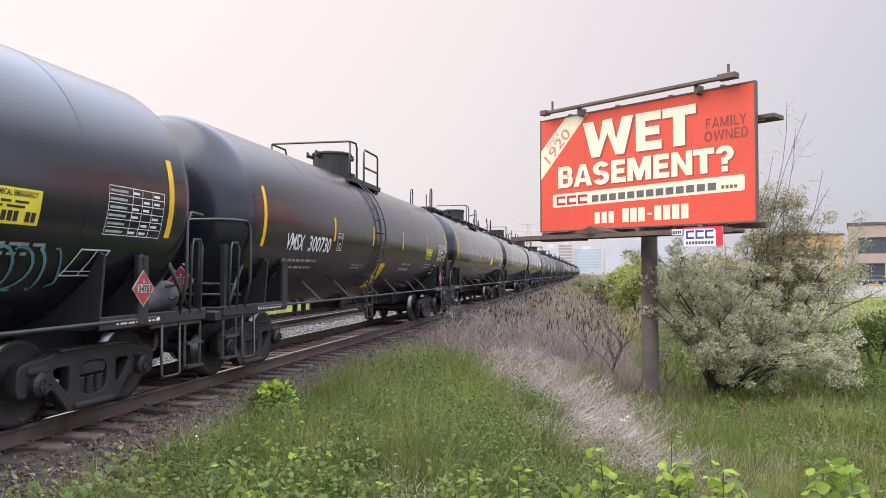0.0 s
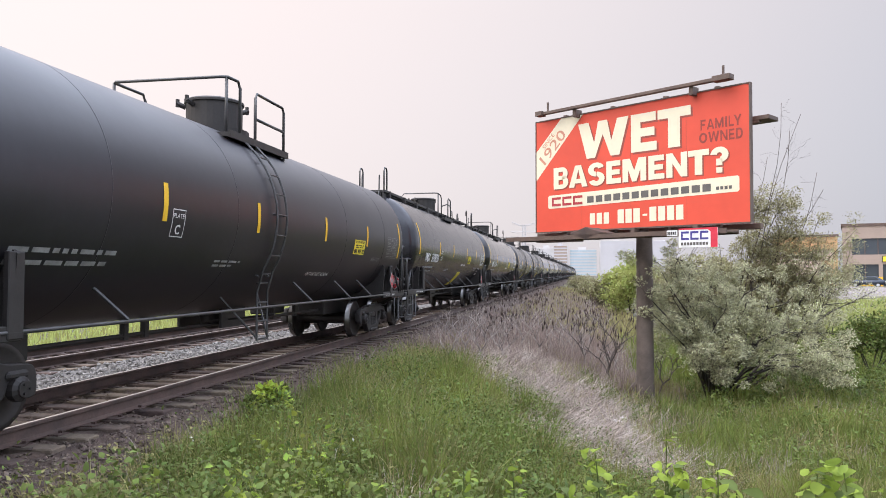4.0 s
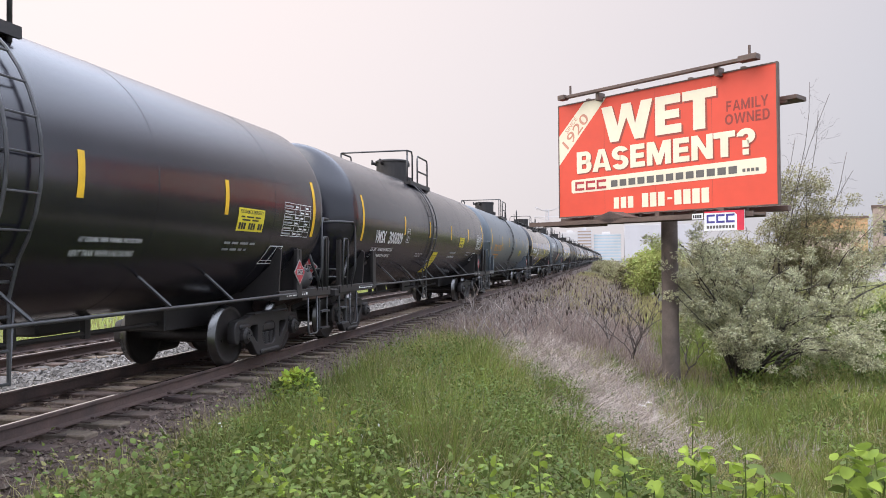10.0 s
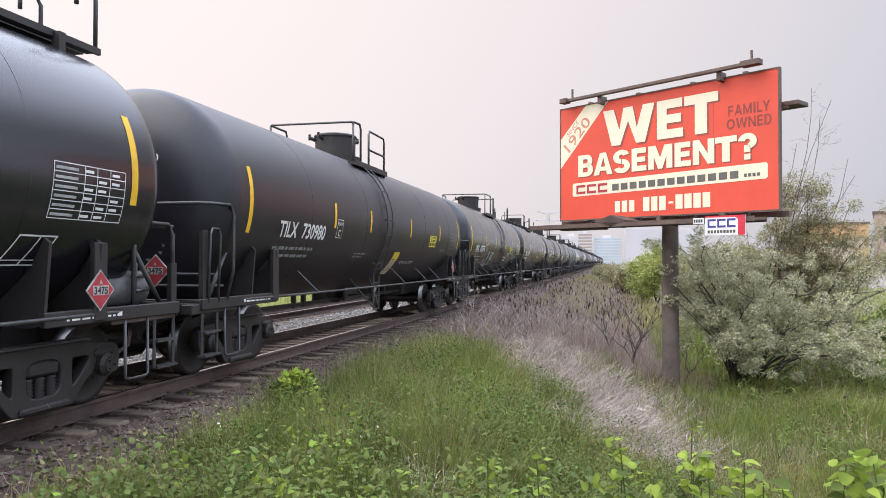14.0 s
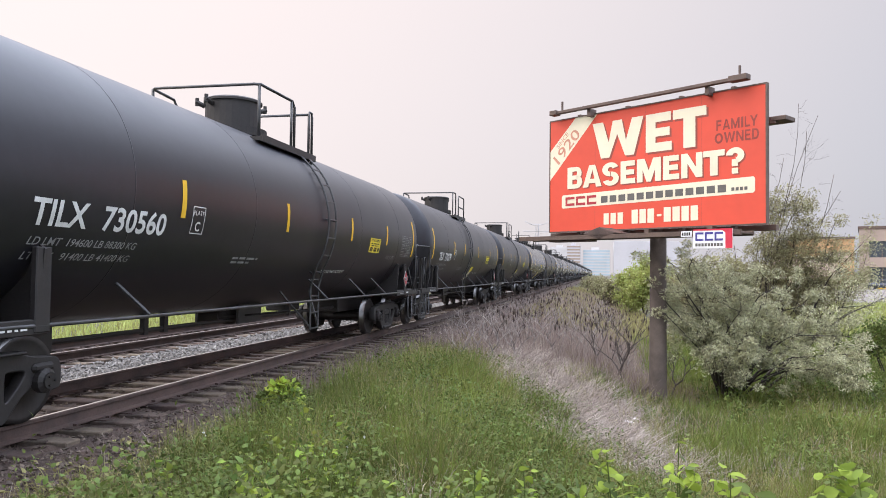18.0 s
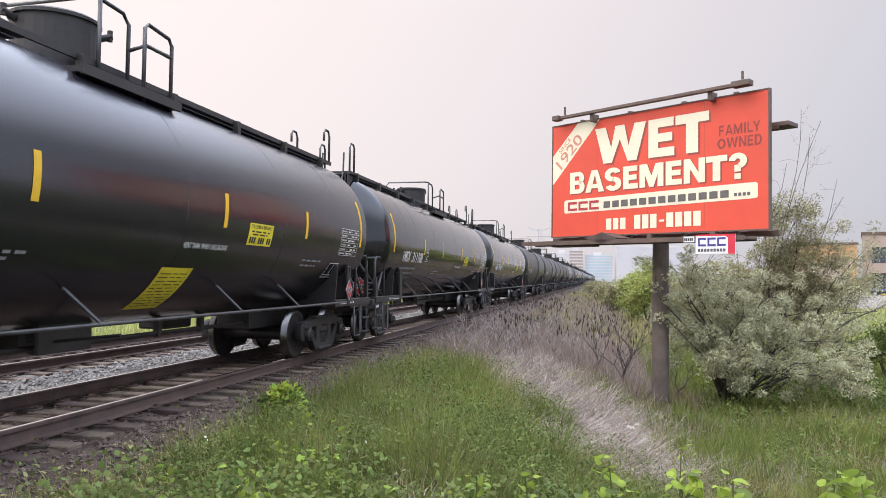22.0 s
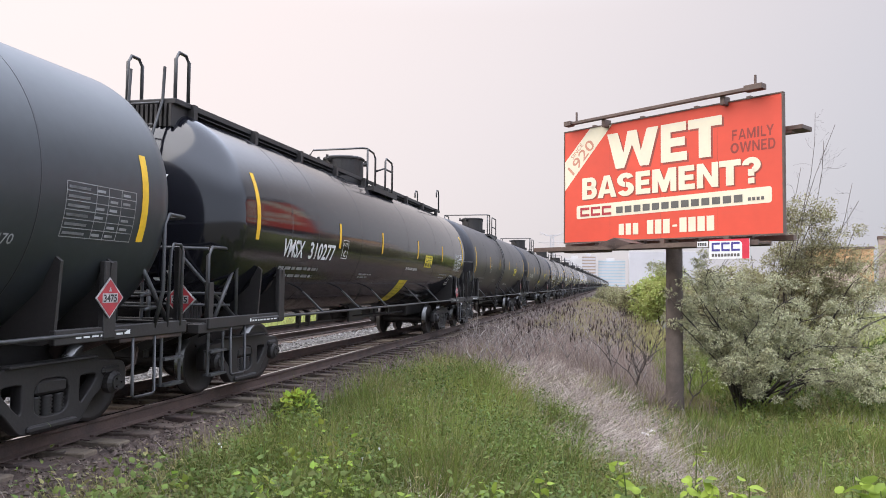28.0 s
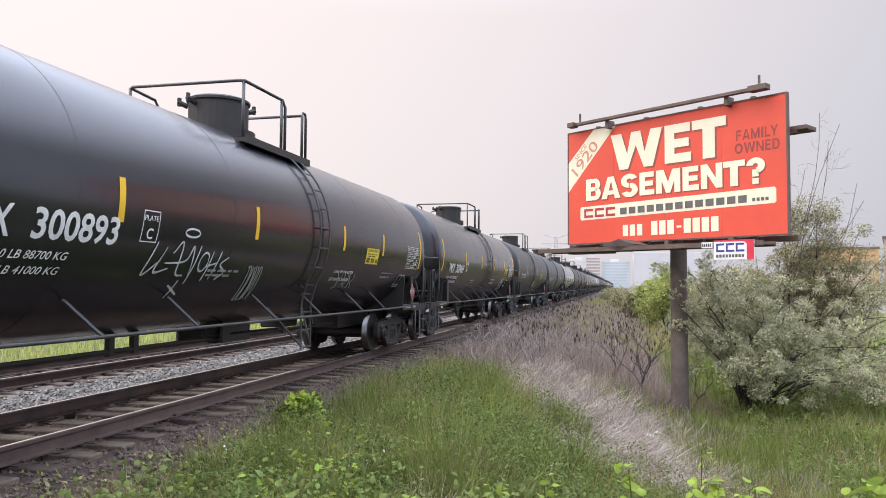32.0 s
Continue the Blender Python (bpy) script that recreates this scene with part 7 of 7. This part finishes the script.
woody("silver_shrub", "sprawling silvery-leaved shrub with dark crooked limbs", "shrub", (3.25, 20.45, -1.75), SPRAY, 0.050, 11, (38, 0.066, 0.020), M_OLIVE, M_BARK, 0.7, 0.09, leaf_from=0.48, droop=[(2.75, 18.9, -0.65), (3.15, 18.8, -0.85), (3.4, 18.8, -0.5), (5.75, 19.2, -0.85), (6.0, 19.1, -1.05), (6.3, 19.5, -0.6)])
woody("dark_tree", "thin grey-green tree with fine bare upper branches", "tree", (4.9, 25.4, -1.75), [(5.75, 25, 4.5), (5.5, 25, 3.7), (6.1, 25.1, 3.9), (6.7, 25, 3.6), (6.9, 25, 3.1), (5.4, 25, 2.4), (6.05, 25.1, 2.6), (4.7, 25, 1.5), (7.6, 25, 1.9), (7.0, 25, 1.6), (7.2, 25, 2.4), (8.1, 25, 1.6), (6.4, 25, 4.3), (4.0, 25.4, 1.9), (5.2, 25, 1.0), (7.9, 24.8, 2.6), (6.3, 25, 1.2), (3.3, 25.5, 1.6), (4.3, 25.2, 2.6), (7.3, 25, 3.5), (6.6, 25.4, 2.2), (6.2, 25.2, 3.2)], 0.032, 18, (24, 0.068, 0.022), M_DARKLEAF, M_BARK, 0.6, 0.14, leaf_from=0.5, sag=0.05)
woody("bare_tree", "bare grey branches of a dead young tree", "tree", (5.0, 25.2, -1.75), [(6.19, 25, 7.1), (6.76, 25, 6.7), (6.43, 25, 6.2), (5.27, 25, 5.6), (7.22, 25, 4.85), (7.4, 25, 4.3), (5.8, 25.2, 5.4)], 0.026, 8, (0, 0, 0), M_OLIVE, M_DARKTWIG, 0.7, leaf_from=0.5, sag=0.04)
woody("arching_shrub", "arching leafy branch over the meadow edge", "shrub", (4.2, 22.2, -1.75), [(6.96, 20.87, 0.9), (6.3, 21.1, 1.9), (7.6, 21.4, 1.2)], 0.05, 8, (14, 0.06, 0.02), M_OLIVE, M_BARK, 0.8, 0.16)
woody("pale_tree", "pale yellow-green small tree", "tree", (9.2, 32.7, -1.7), [(9.6, 32.6, 2.3), (10.2, 32.4, 2.4), (9.0, 32.8, 2.4), (8.6, 32.9, 1.5), (10.4, 32.4, 1.7), (9.8, 32.5, 3.4), (7.9, 33, 1.2), (8.4, 32.6, 2.6), (10.6, 32.4, 3.0), (9.2, 32.6, 1.0)], 0.04, 9, (15, 0.085, 0.03), M_PALELEAF, M_BARK, 0.8, 0.2, sag=0.04)
woody("green_shrub", "fresh green shrub beside the meadow", "shrub", (9.2, 26.5, -1.75), [(9.0, 26.5, 0.1), (9.6, 26.4, -0.4), (8.5, 26.7, -0.3), (10.3, 26.2, 0.1), (9.8, 26.8, 0.3)], 0.05, 9, (14, 0.11, 0.05), M_LEAF, M_BARK, 0.7, 0.2)
bush = woody("green_bush", "leafy bush with lime-green top beside the ballast", "bush", (-4.15, 9.6, -0.66), [(-4.26, 9.6, -0.06), (-4.40, 9.55, -0.22), (-4.12, 9.55, -0.20), (-4.22, 9.7, -0.12), (-4.0, 9.5, -0.38), (-4.42, 9.5, -0.45), (-3.92, 9.5, -0.52), (-4.32, 9.4, -0.36), (-3.98, 9.8, -0.32)], 0.02, 9, (8, 0.085, 0.055), M_LEAF, M_BARK, 0.15, 0.05)
shoot = np.array([(-0.14, 0.0, 0.70), (-0.08, 0.05, 0.64), (-0.19, -0.03, 0.60), (-0.02, 0.0, 0.54), (-0.26, 0.0, 0.48), (0.07, -0.05, 0.44), (-0.10, -0.08, 0.52), (-0.24, -0.12, 0.36), (0.04, -0.14, 0.34), (-0.12, -0.18, 0.40), (-0.30, -0.14, 0.24), (0.12, -0.20, 0.22), (-0.16, -0.26, 0.28), (0.0, -0.28, 0.18)])
v, tri = tuft_leaves(np.repeat(shoot, 6, 0), (13, 0.085, 0.06), 0.07)
tri_mesh("young_shoots", v, tri, M_BUSHLEAF, bush)["label"] = "lime-green young shoots"
for i, (bx, by, bh, s) in enumerate(((2.7, 62, 4.1, 2.4), (4.5, 60, 4.6, 2.8), (3.6, 60, 3.4, 2.2), (1.2, 68, 2.6, 2.0), (6.6, 48, 4.3, 3.0), (8.6, 46, 4.0, 3.0), (5.6, 52, 3.9, 2.6), (0.6, 95, 2.6, 2.6), (-1.0, 130, 3.0, 3.0), (9.0, 52, 2.6, 2.6))):
    tips = [(bx + s * 0.5 * math.cos(2.4 * q) * random.uniform(0.4, 1), by + s * 0.5 * math.sin(2.4 * q), -1.7 + bh * random.uniform(0.45, 1.0)) for q in range(7)]
    woody("hedge_bush", "bright green bush beyond the billboard" if i < 3 else "dull green bush in the hedge", "bush", (bx, by, -1.75), tips, 0.06, 9, (12, 0.2, 0.11), M_FIELD if i < 3 else M_DARKLEAF, M_BARK, 0.3 * s, 0.12 * s, "far bushes")
# leafless candelabra shrubs by the pole and over the thicket, with dark seed heads
def fork(bm, p, d, length, r, level, tips):
    """A crooked shoot that forks until level 0."""
    q = p + d * length
    mid = p.lerp(q, 0.5) + Vector((random.gauss(0, 0.06), random.gauss(0, 0.06), random.gauss(0, 0.03))) * length
    tube(bm, [p, mid, q], [r, r * 0.85, r * 0.7], 5 if level > 1 else 4)
    if level == 0:
        tips.append(tuple(q))
        return
    a = random.uniform(0, 6.28)
    for i in range(2 if random.random() < 0.7 else 3):
        b = a + i * 2.4 + random.uniform(-0.5, 0.5)
        side = Vector((math.cos(b), math.sin(b) * 0.8, 0))
        fork(bm, q, (d * 0.75 + side * random.uniform(0.45, 0.95) + Vector((0, 0, 0.25))).normalized(), length * random.uniform(0.62, 0.9), r * 0.66, level - 1, tips)


def candelabra(name, label, bx, by, h, r, levels, material, group=""):
    bz = float(ground_z(np.array([bx]), np.array([by]))[0])
    t = tagged(empty(name, Matrix.Translation((bx, by, bz))), label, "shrub", group)
    bm, tips = bmesh.new(), []
    fork(bm, Vector((0, 0, -0.05)), Vector((random.gauss(0, 0.2), random.gauss(0, 0.15), 1)).normalized(), h * 0.32, r, levels, tips)
    part("branch_mass", bm, material, t)["kind"] = "stuff"
    return [(bx + q[0], by + q[1], bz + q[2]) for q in tips]


heads = []
for bx, by, h in ((0.5, 21.0, 1.95), (0.75, 21.3, 1.6), (-0.1, 22.5, 1.7), (1.9, 20.6, 1.5)):
    candelabra("bare_shrub", "leafless branching shrub beside the billboard pole", bx, by, h, 0.034, 4, M_DARKTWIG, "bare shrubs")
for bx, by, h in ((-2.6, 18.5, 1.5), (-3.1, 19.2, 1.6), (-3.4, 20.5, 1.6), (-2.2, 20.2, 1.4), (-1.9, 21.6, 1.6), (-1.3, 22.0, 1.5), (-2.8, 21.8, 1.6), (-3.6, 22.6, 1.6), (-3.2, 17.6, 1.3), (-1.5, 23.5, 1.6), (-0.9, 24.5, 1.7), (-3.9, 21.2, 1.4), (-2.2, 19.0, 1.2)):
    candelabra("dead_sumac", "leafless pale grey crooked sumac stems", bx, by, h, 0.026, 4, M_TWIG, "dead thicket")
for i in range(70):
    bx, by = random.uniform(-4.1, 1.1), 22 + 28 * random.random() ** 1.3
    heads += candelabra("dead_sumac", "leafless grey-brown stems with dark seed heads", bx, by, random.uniform(1.1, 1.6) * (1.2 if bx > -2 else 0.9), 0.02, 3, M_TWIG if random.random() < 0.8 else M_DARKTWIG, "dead thicket")
heads = np.array(heads)[rng.uniform(0, 1, len(heads)) < 0.28]
x, y = spread(260, -3.6, 2.2, 27, 70, None, 1.4)
hz = ground_z(x, y)
heads = np.concatenate([heads, np.stack([x, y, hz + rng.uniform(0.8, 1.5, len(x))], -1)])
n = len(heads)
c = heads[:, None, :] + rng.normal(0, 0.02, (n, 1, 3))
ring = np.array([(0.03, 0, 0.06), (-0.015, 0.026, 0.06), (-0.015, -0.026, 0.06), (0, 0, 0.17), (0, 0, -0.02)])
tagged(tri_mesh("seed_heads", c + ring[None] * rng.uniform(0.7, 1.4, (n, 1, 1)), [(0, 1, 3), (1, 2, 3), (2, 0, 3), (1, 0, 4), (2, 1, 4), (0, 2, 4)], M_HEAD), "dark brown seed heads over the dead thicket", "seed heads", kind="stuff")
blades("dry_stems", x, y, rng.uniform(0.8, 1.5, len(x)), 0.02, M_DRY, "tall dead stems in the thicket", "straw", lean=0.1, bend=0.1)
# litter
for px, py, sx, a in ((0.75, 15.6, 0.16, 20), (0.62, 15.1, 0.2, -30), (3.0, 18.9, 0.1, 60)):
    bm = bmesh.new()
    box(bm, -sx / 2, sx / 2, -0.04, 0.04, 0, 0.012, 0.003)
    o = part("litter", bm, M_PAPER)
    o.matrix_basis = Matrix.Translation((px, py, float(ground_z(np.array([px]), np.array([py]))[0]) + (0.25 if px < 2 else 0.02))) @ pose(0, 0, 0, 12, 8, a)
    tagged(o, "scrap of white paper litter in the grass", "litter")

# ---- far off: car park, low buildings, towers, pylon ----
def lot_z(x, y):
    return ground_z(x, y) + 0.05


tagged(grid("car_park", np.array([17, 20, 24, 29, 33, 36, 45, 60, 90.0]), np.arange(74, 121, 4.0), lot_z, M_ASPHALT), "pale asphalt car park beyond the meadow", "car park", kind="structure")


def low_building(name, label, m, w, d, h, wall, openings, flat_top=0.5):
    """A flat-roofed building; openings: (x0, x1, z0, z1, material) on its front."""
    b = tagged(empty(name, m), label, "building")
    cuts_x = sorted({0.0, w, *[o[0] for o in openings], *[o[1] for o in openings]})
    cuts_z = sorted({0.0, h, *[o[2] for o in openings], *[o[3] for o in openings]})
    bm = bmesh.new()
    for x0, x1 in zip(cuts_x, cuts_x[1:]):
        for z0, z1 in zip(cuts_z, cuts_z[1:]):
            if not any(o[0] <= x0 and x1 <= o[1] and o[2] <= z0 and z1 <= o[3] for o in openings):
                box(bm, x0, x1, 0, 0.4, z0, z1)
    box(bm, 0, w, d - 0.4, d, 0, h)
    box(bm, 0, 0.4, 0.4, d - 0.4, 0, h)
    box(bm, w - 0.4, w, 0.4, d - 0.4, 0, h)
    bmesh.ops.remove_doubles(bm, verts=bm.verts, dist=0.001)
    part("wall", bm, wall, b)
    bm = bmesh.new()
    box(bm, -0.15, w + 0.15, -0.15, d + 0.15, h, h + 0.35)
    roof = part("roof", bm, M_BROWN, b)
    bm = bmesh.new()
    box(bm, w * 0.3, w * 0.45, 3, 6, h + 0.35, h + 0.35 + flat_top)
    part("roof_plant", bm, M_TOWER, roof)
    for x0, x1, z0, z1, mt in openings:
        bm = bmesh.new()
        box(bm, x0, x1, 0.3, 0.34, z0, z1)
        win = part("window", bm, mt, b)
        n = max(1, int((x1 - x0) / 1.6))
        for i in range(1, n):
            bm = bmesh.new()
            xx = x0 + (x1 - x0) * i / n
            box(bm, xx - 0.05, xx + 0.05, 0.2, 0.3, z0, z1)
            part("mullion", bm, M_BROWN, win)
    return b


low_building("office_building", "tan two-storey office building with dark windows", pose(36.6, 115.5, -0.15, 0, 0, -18), 26, 14, 8.7, M_BLDG, [(1.2, 24, 4.6, 6.9, M_GLASS), (1.2, 4.5, 0.1, 3.2, M_GLASS), (5.0, 24, 0.1, 3.2, M_GLASS)])
bm = bmesh.new()
box(bm, 0, 1.9, -0.12, 0.0, 3.5, 4.4, 0.02)
shop_sign = part("shop_sign", bm, M_INK, None)
shop_sign.matrix_basis = pose(36.6, 115.5, -0.15, 0, 0, -18) @ pose(4.9, 0, 0)
tagged(shop_sign, "dark shop sign with an orange panel on the office", "sign")
raw("sign_panel", [(0.12, -0.125, 3.6), (1.78, -0.125, 3.6), (1.78, -0.125, 4.3), (0.12, -0.125, 4.3)], [(0, 1, 2, 3)], M_LEMON, shop_sign)
bm = bmesh.new()
box(bm, 2.2, 5.0, -0.1, 0.2, 0.1, 1.4, 0.02)
oo = part("orange_hoarding", bm, M_YEL)
oo.matrix_basis = pose(36.6, 115.5, -0.15, 0, 0, -18)
tagged(oo, "orange panel along the shop front", "panel")
low_building("brick_building", "orange low building behind the trees", pose(27.8, 118.2, -0.3, 0, 0, -16), 8.6, 12, 7.4, M_BRICK, [(5.2, 8.2, 3.9, 5.6, M_PINKISH)])
low_building("pale_building", "pale pink low wall building at the car park edge", pose(24.2, 112.0, -0.6, 0, 0, -14), 8.2, 6, 4.6, M_PINKISH, [(1.0, 2.2, 0.6, 2.0, M_BRICK), (4.6, 5.4, 0.6, 2.0, M_BRICK)])


def parked_car(m, paint, label):
    c = tagged(empty("parked_car", m), label, "car")
    bm = bmesh.new()
    prof = [(-2.2, 0.35), (2.2, 0.35), (2.25, 0.75), (1.4, 0.95), (0.7, 1.45), (-1.2, 1.48), (-2.0, 1.0), (-2.25, 0.9)]
    a = [bm.verts.new((x, -0.85, z)) for x, z in prof]
    b = [bm.verts.new((x, 0.85, z)) for x, z in prof]
    bm.faces.new(a[::-1])
    bm.faces.new(b)
    for i in range(len(prof)):
        j = (i + 1) % len(prof)
        bm.faces.new((a[i], a[j], b[j], b[i]))
    bmesh.ops.recalc_face_normals(bm, faces=bm.faces)
    bmesh.ops.bevel(bm, geom=list(bm.edges), offset=0.08, segments=2, affect="EDGES")
    part("body", bm, paint, c, smooth=True)
    for s in (-1, 1):
        raw("side_window", [(-1.5, s * 0.87, 1.0), (1.1, s * 0.87, 1.0), (0.6, s * 0.87, 1.36), (-1.1, s * 0.87, 1.38)], [(0, 1, 2, 3)], M_GLASS, c)
        for x in (-1.35, 1.35):
            bm = bmesh.new()
            lathe(bm, [(-0.1, 0.0), (-0.1, 0.32), (0.1, 0.32), (0.1, 0.0)], 16)
            wh = part("wheel", bm, M_TYRE, c)
            wh.matrix_basis = pose(x, s * 0.78, 0.32)
            bm = bmesh.new()
            lathe(bm, [(-0.12, 0.0), (-0.12, 0.2), (0.12, 0.2), (0.12, 0.0)], 12)
            part("rim", bm, M_CARPAINT, wh)
    return c


def lot(x, y):
    return float(ground_z(np.array([x]), np.array([y]))[0]) + 0.05


for x, y, mt, lb in ((37.6, 109.5, M_DARKCAR, "dark blue hatchback parked outside the office"), (41.8, 108.0, M_CARPAINT, "silver car parked outside the office")):
    parked_car(pose(x, y, lot(x, y), 0, 0, 165), mt, lb)


def tower(name, label, x, y, w, d, h, floors, wall, glass):
    t = tagged(empty(name, pose(x, y, -1.0)), label, "tower")
    bm = bmesh.new()
    box(bm, 0, w, 0, d, 0, h)
    part("wall", bm, wall, t)
    f = h / floors
    for i in range(floors):
        bm = bmesh.new()
        box(bm, 0.4, w - 0.4, -0.15, 0.0, i * f + f * 0.3, i * f + f * 0.78)
        part("window_band", bm, glass, t)
    bm = bmesh.new()
    box(bm, w * 0.3, w * 0.6, d * 0.3, d * 0.6, h, h + 3)
    part("roof_plant", bm, wall, t)
    return t


# no haze lies before these; their pale wall and glass colours imitate it
tower("office_tower", "white and brown banded office tower with haze in its colours", -37, 900, 16.5, 15, 37, 10, M_HAZEWHITE, M_BLDG)
tower("office_tower", "pale blue glass office block with haze in its colours", -18, 905, 32, 20, 32, 9, M_TOWER, M_TOWERGLASS)
tower("office_tower", "grey tower with haze in its colour", -64, 1000, 28, 15, 38, 10, M_TOWER, M_TOWER)
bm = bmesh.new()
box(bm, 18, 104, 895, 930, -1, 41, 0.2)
tagged(part("warehouse", bm, M_HAZEWHITE), "long pale warehouse wall with haze in its colour", "building")
# the pylon's steel is lightened too, for the haze of its distance
py = tagged(empty("power_pylon", pose(-40.3, 498, -1.0)), "grey lattice power pylon with haze in its colour", "pylon")
bm = bmesh.new()
for sx in (-1, 1):
    for sy in (-1, 1):
        tube(bm, [(sx * 3.2, sy * 3.2, 0), (sx * 1.2, sy * 1.2, 18), (sx * 0.8, sy * 0.8, 36)], 0.16, 4)
for i in range(12):
    z0, z1 = i * 3, i * 3 + 3
    r0, r1 = np.interp([z0, z1], [0, 18, 36], [3.2, 1.2, 0.8])
    rod(bm, (-r0, -r0, z0), (r1, -r1, z1), 0.1, 4)
    rod(bm, (r0, -r0, z0), (-r1, -r1, z1), 0.1, 4)
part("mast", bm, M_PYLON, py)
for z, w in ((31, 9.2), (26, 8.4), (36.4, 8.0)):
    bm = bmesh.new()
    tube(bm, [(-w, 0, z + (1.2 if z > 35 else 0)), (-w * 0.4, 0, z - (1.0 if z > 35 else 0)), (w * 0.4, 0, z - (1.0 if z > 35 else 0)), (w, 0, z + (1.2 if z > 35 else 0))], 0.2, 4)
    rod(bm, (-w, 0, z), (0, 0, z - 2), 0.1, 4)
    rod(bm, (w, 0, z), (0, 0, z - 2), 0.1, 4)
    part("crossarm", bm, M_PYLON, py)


# ---- what moves ----
def motions():
    for k, kind, mark, car in cars:
        walk(car, [(t, pose(XC, run(t) - PITCH * k, 0)) for t in DRIFT_T])
        if k < 0:
            continue
        # wheels roll while the car passes close by
        t0, t1 = max(0.0, (PITCH * k - START - 9) / SPEED), min(32.0, (PITCH * k - START + 34) / SPEED)
        ticks = [i / FPS for i in range(round(t0 * FPS), round(t1 * FPS) + 1)]
        if len(ticks) < 2:
            continue
        for w in [o for tr in car.children if tr.name.split(".")[0] == "truck" for o in tr.children if o.name.split(".")[0] == "wheelset"]:
            y = w.location.y
            rows = [(t, pose(0, y, 0.457, -math.degrees((run(t) - run(ticks[0])) / 0.457), 0, 0)) for t in ticks]
            if ticks[0] > 0:
                rows.insert(0, (0, pose(0, y, 0.457)))
            if ticks[-1] < 32:
                rows.append((32, rows[-1][1]))
            walk(w, rows)


motions()
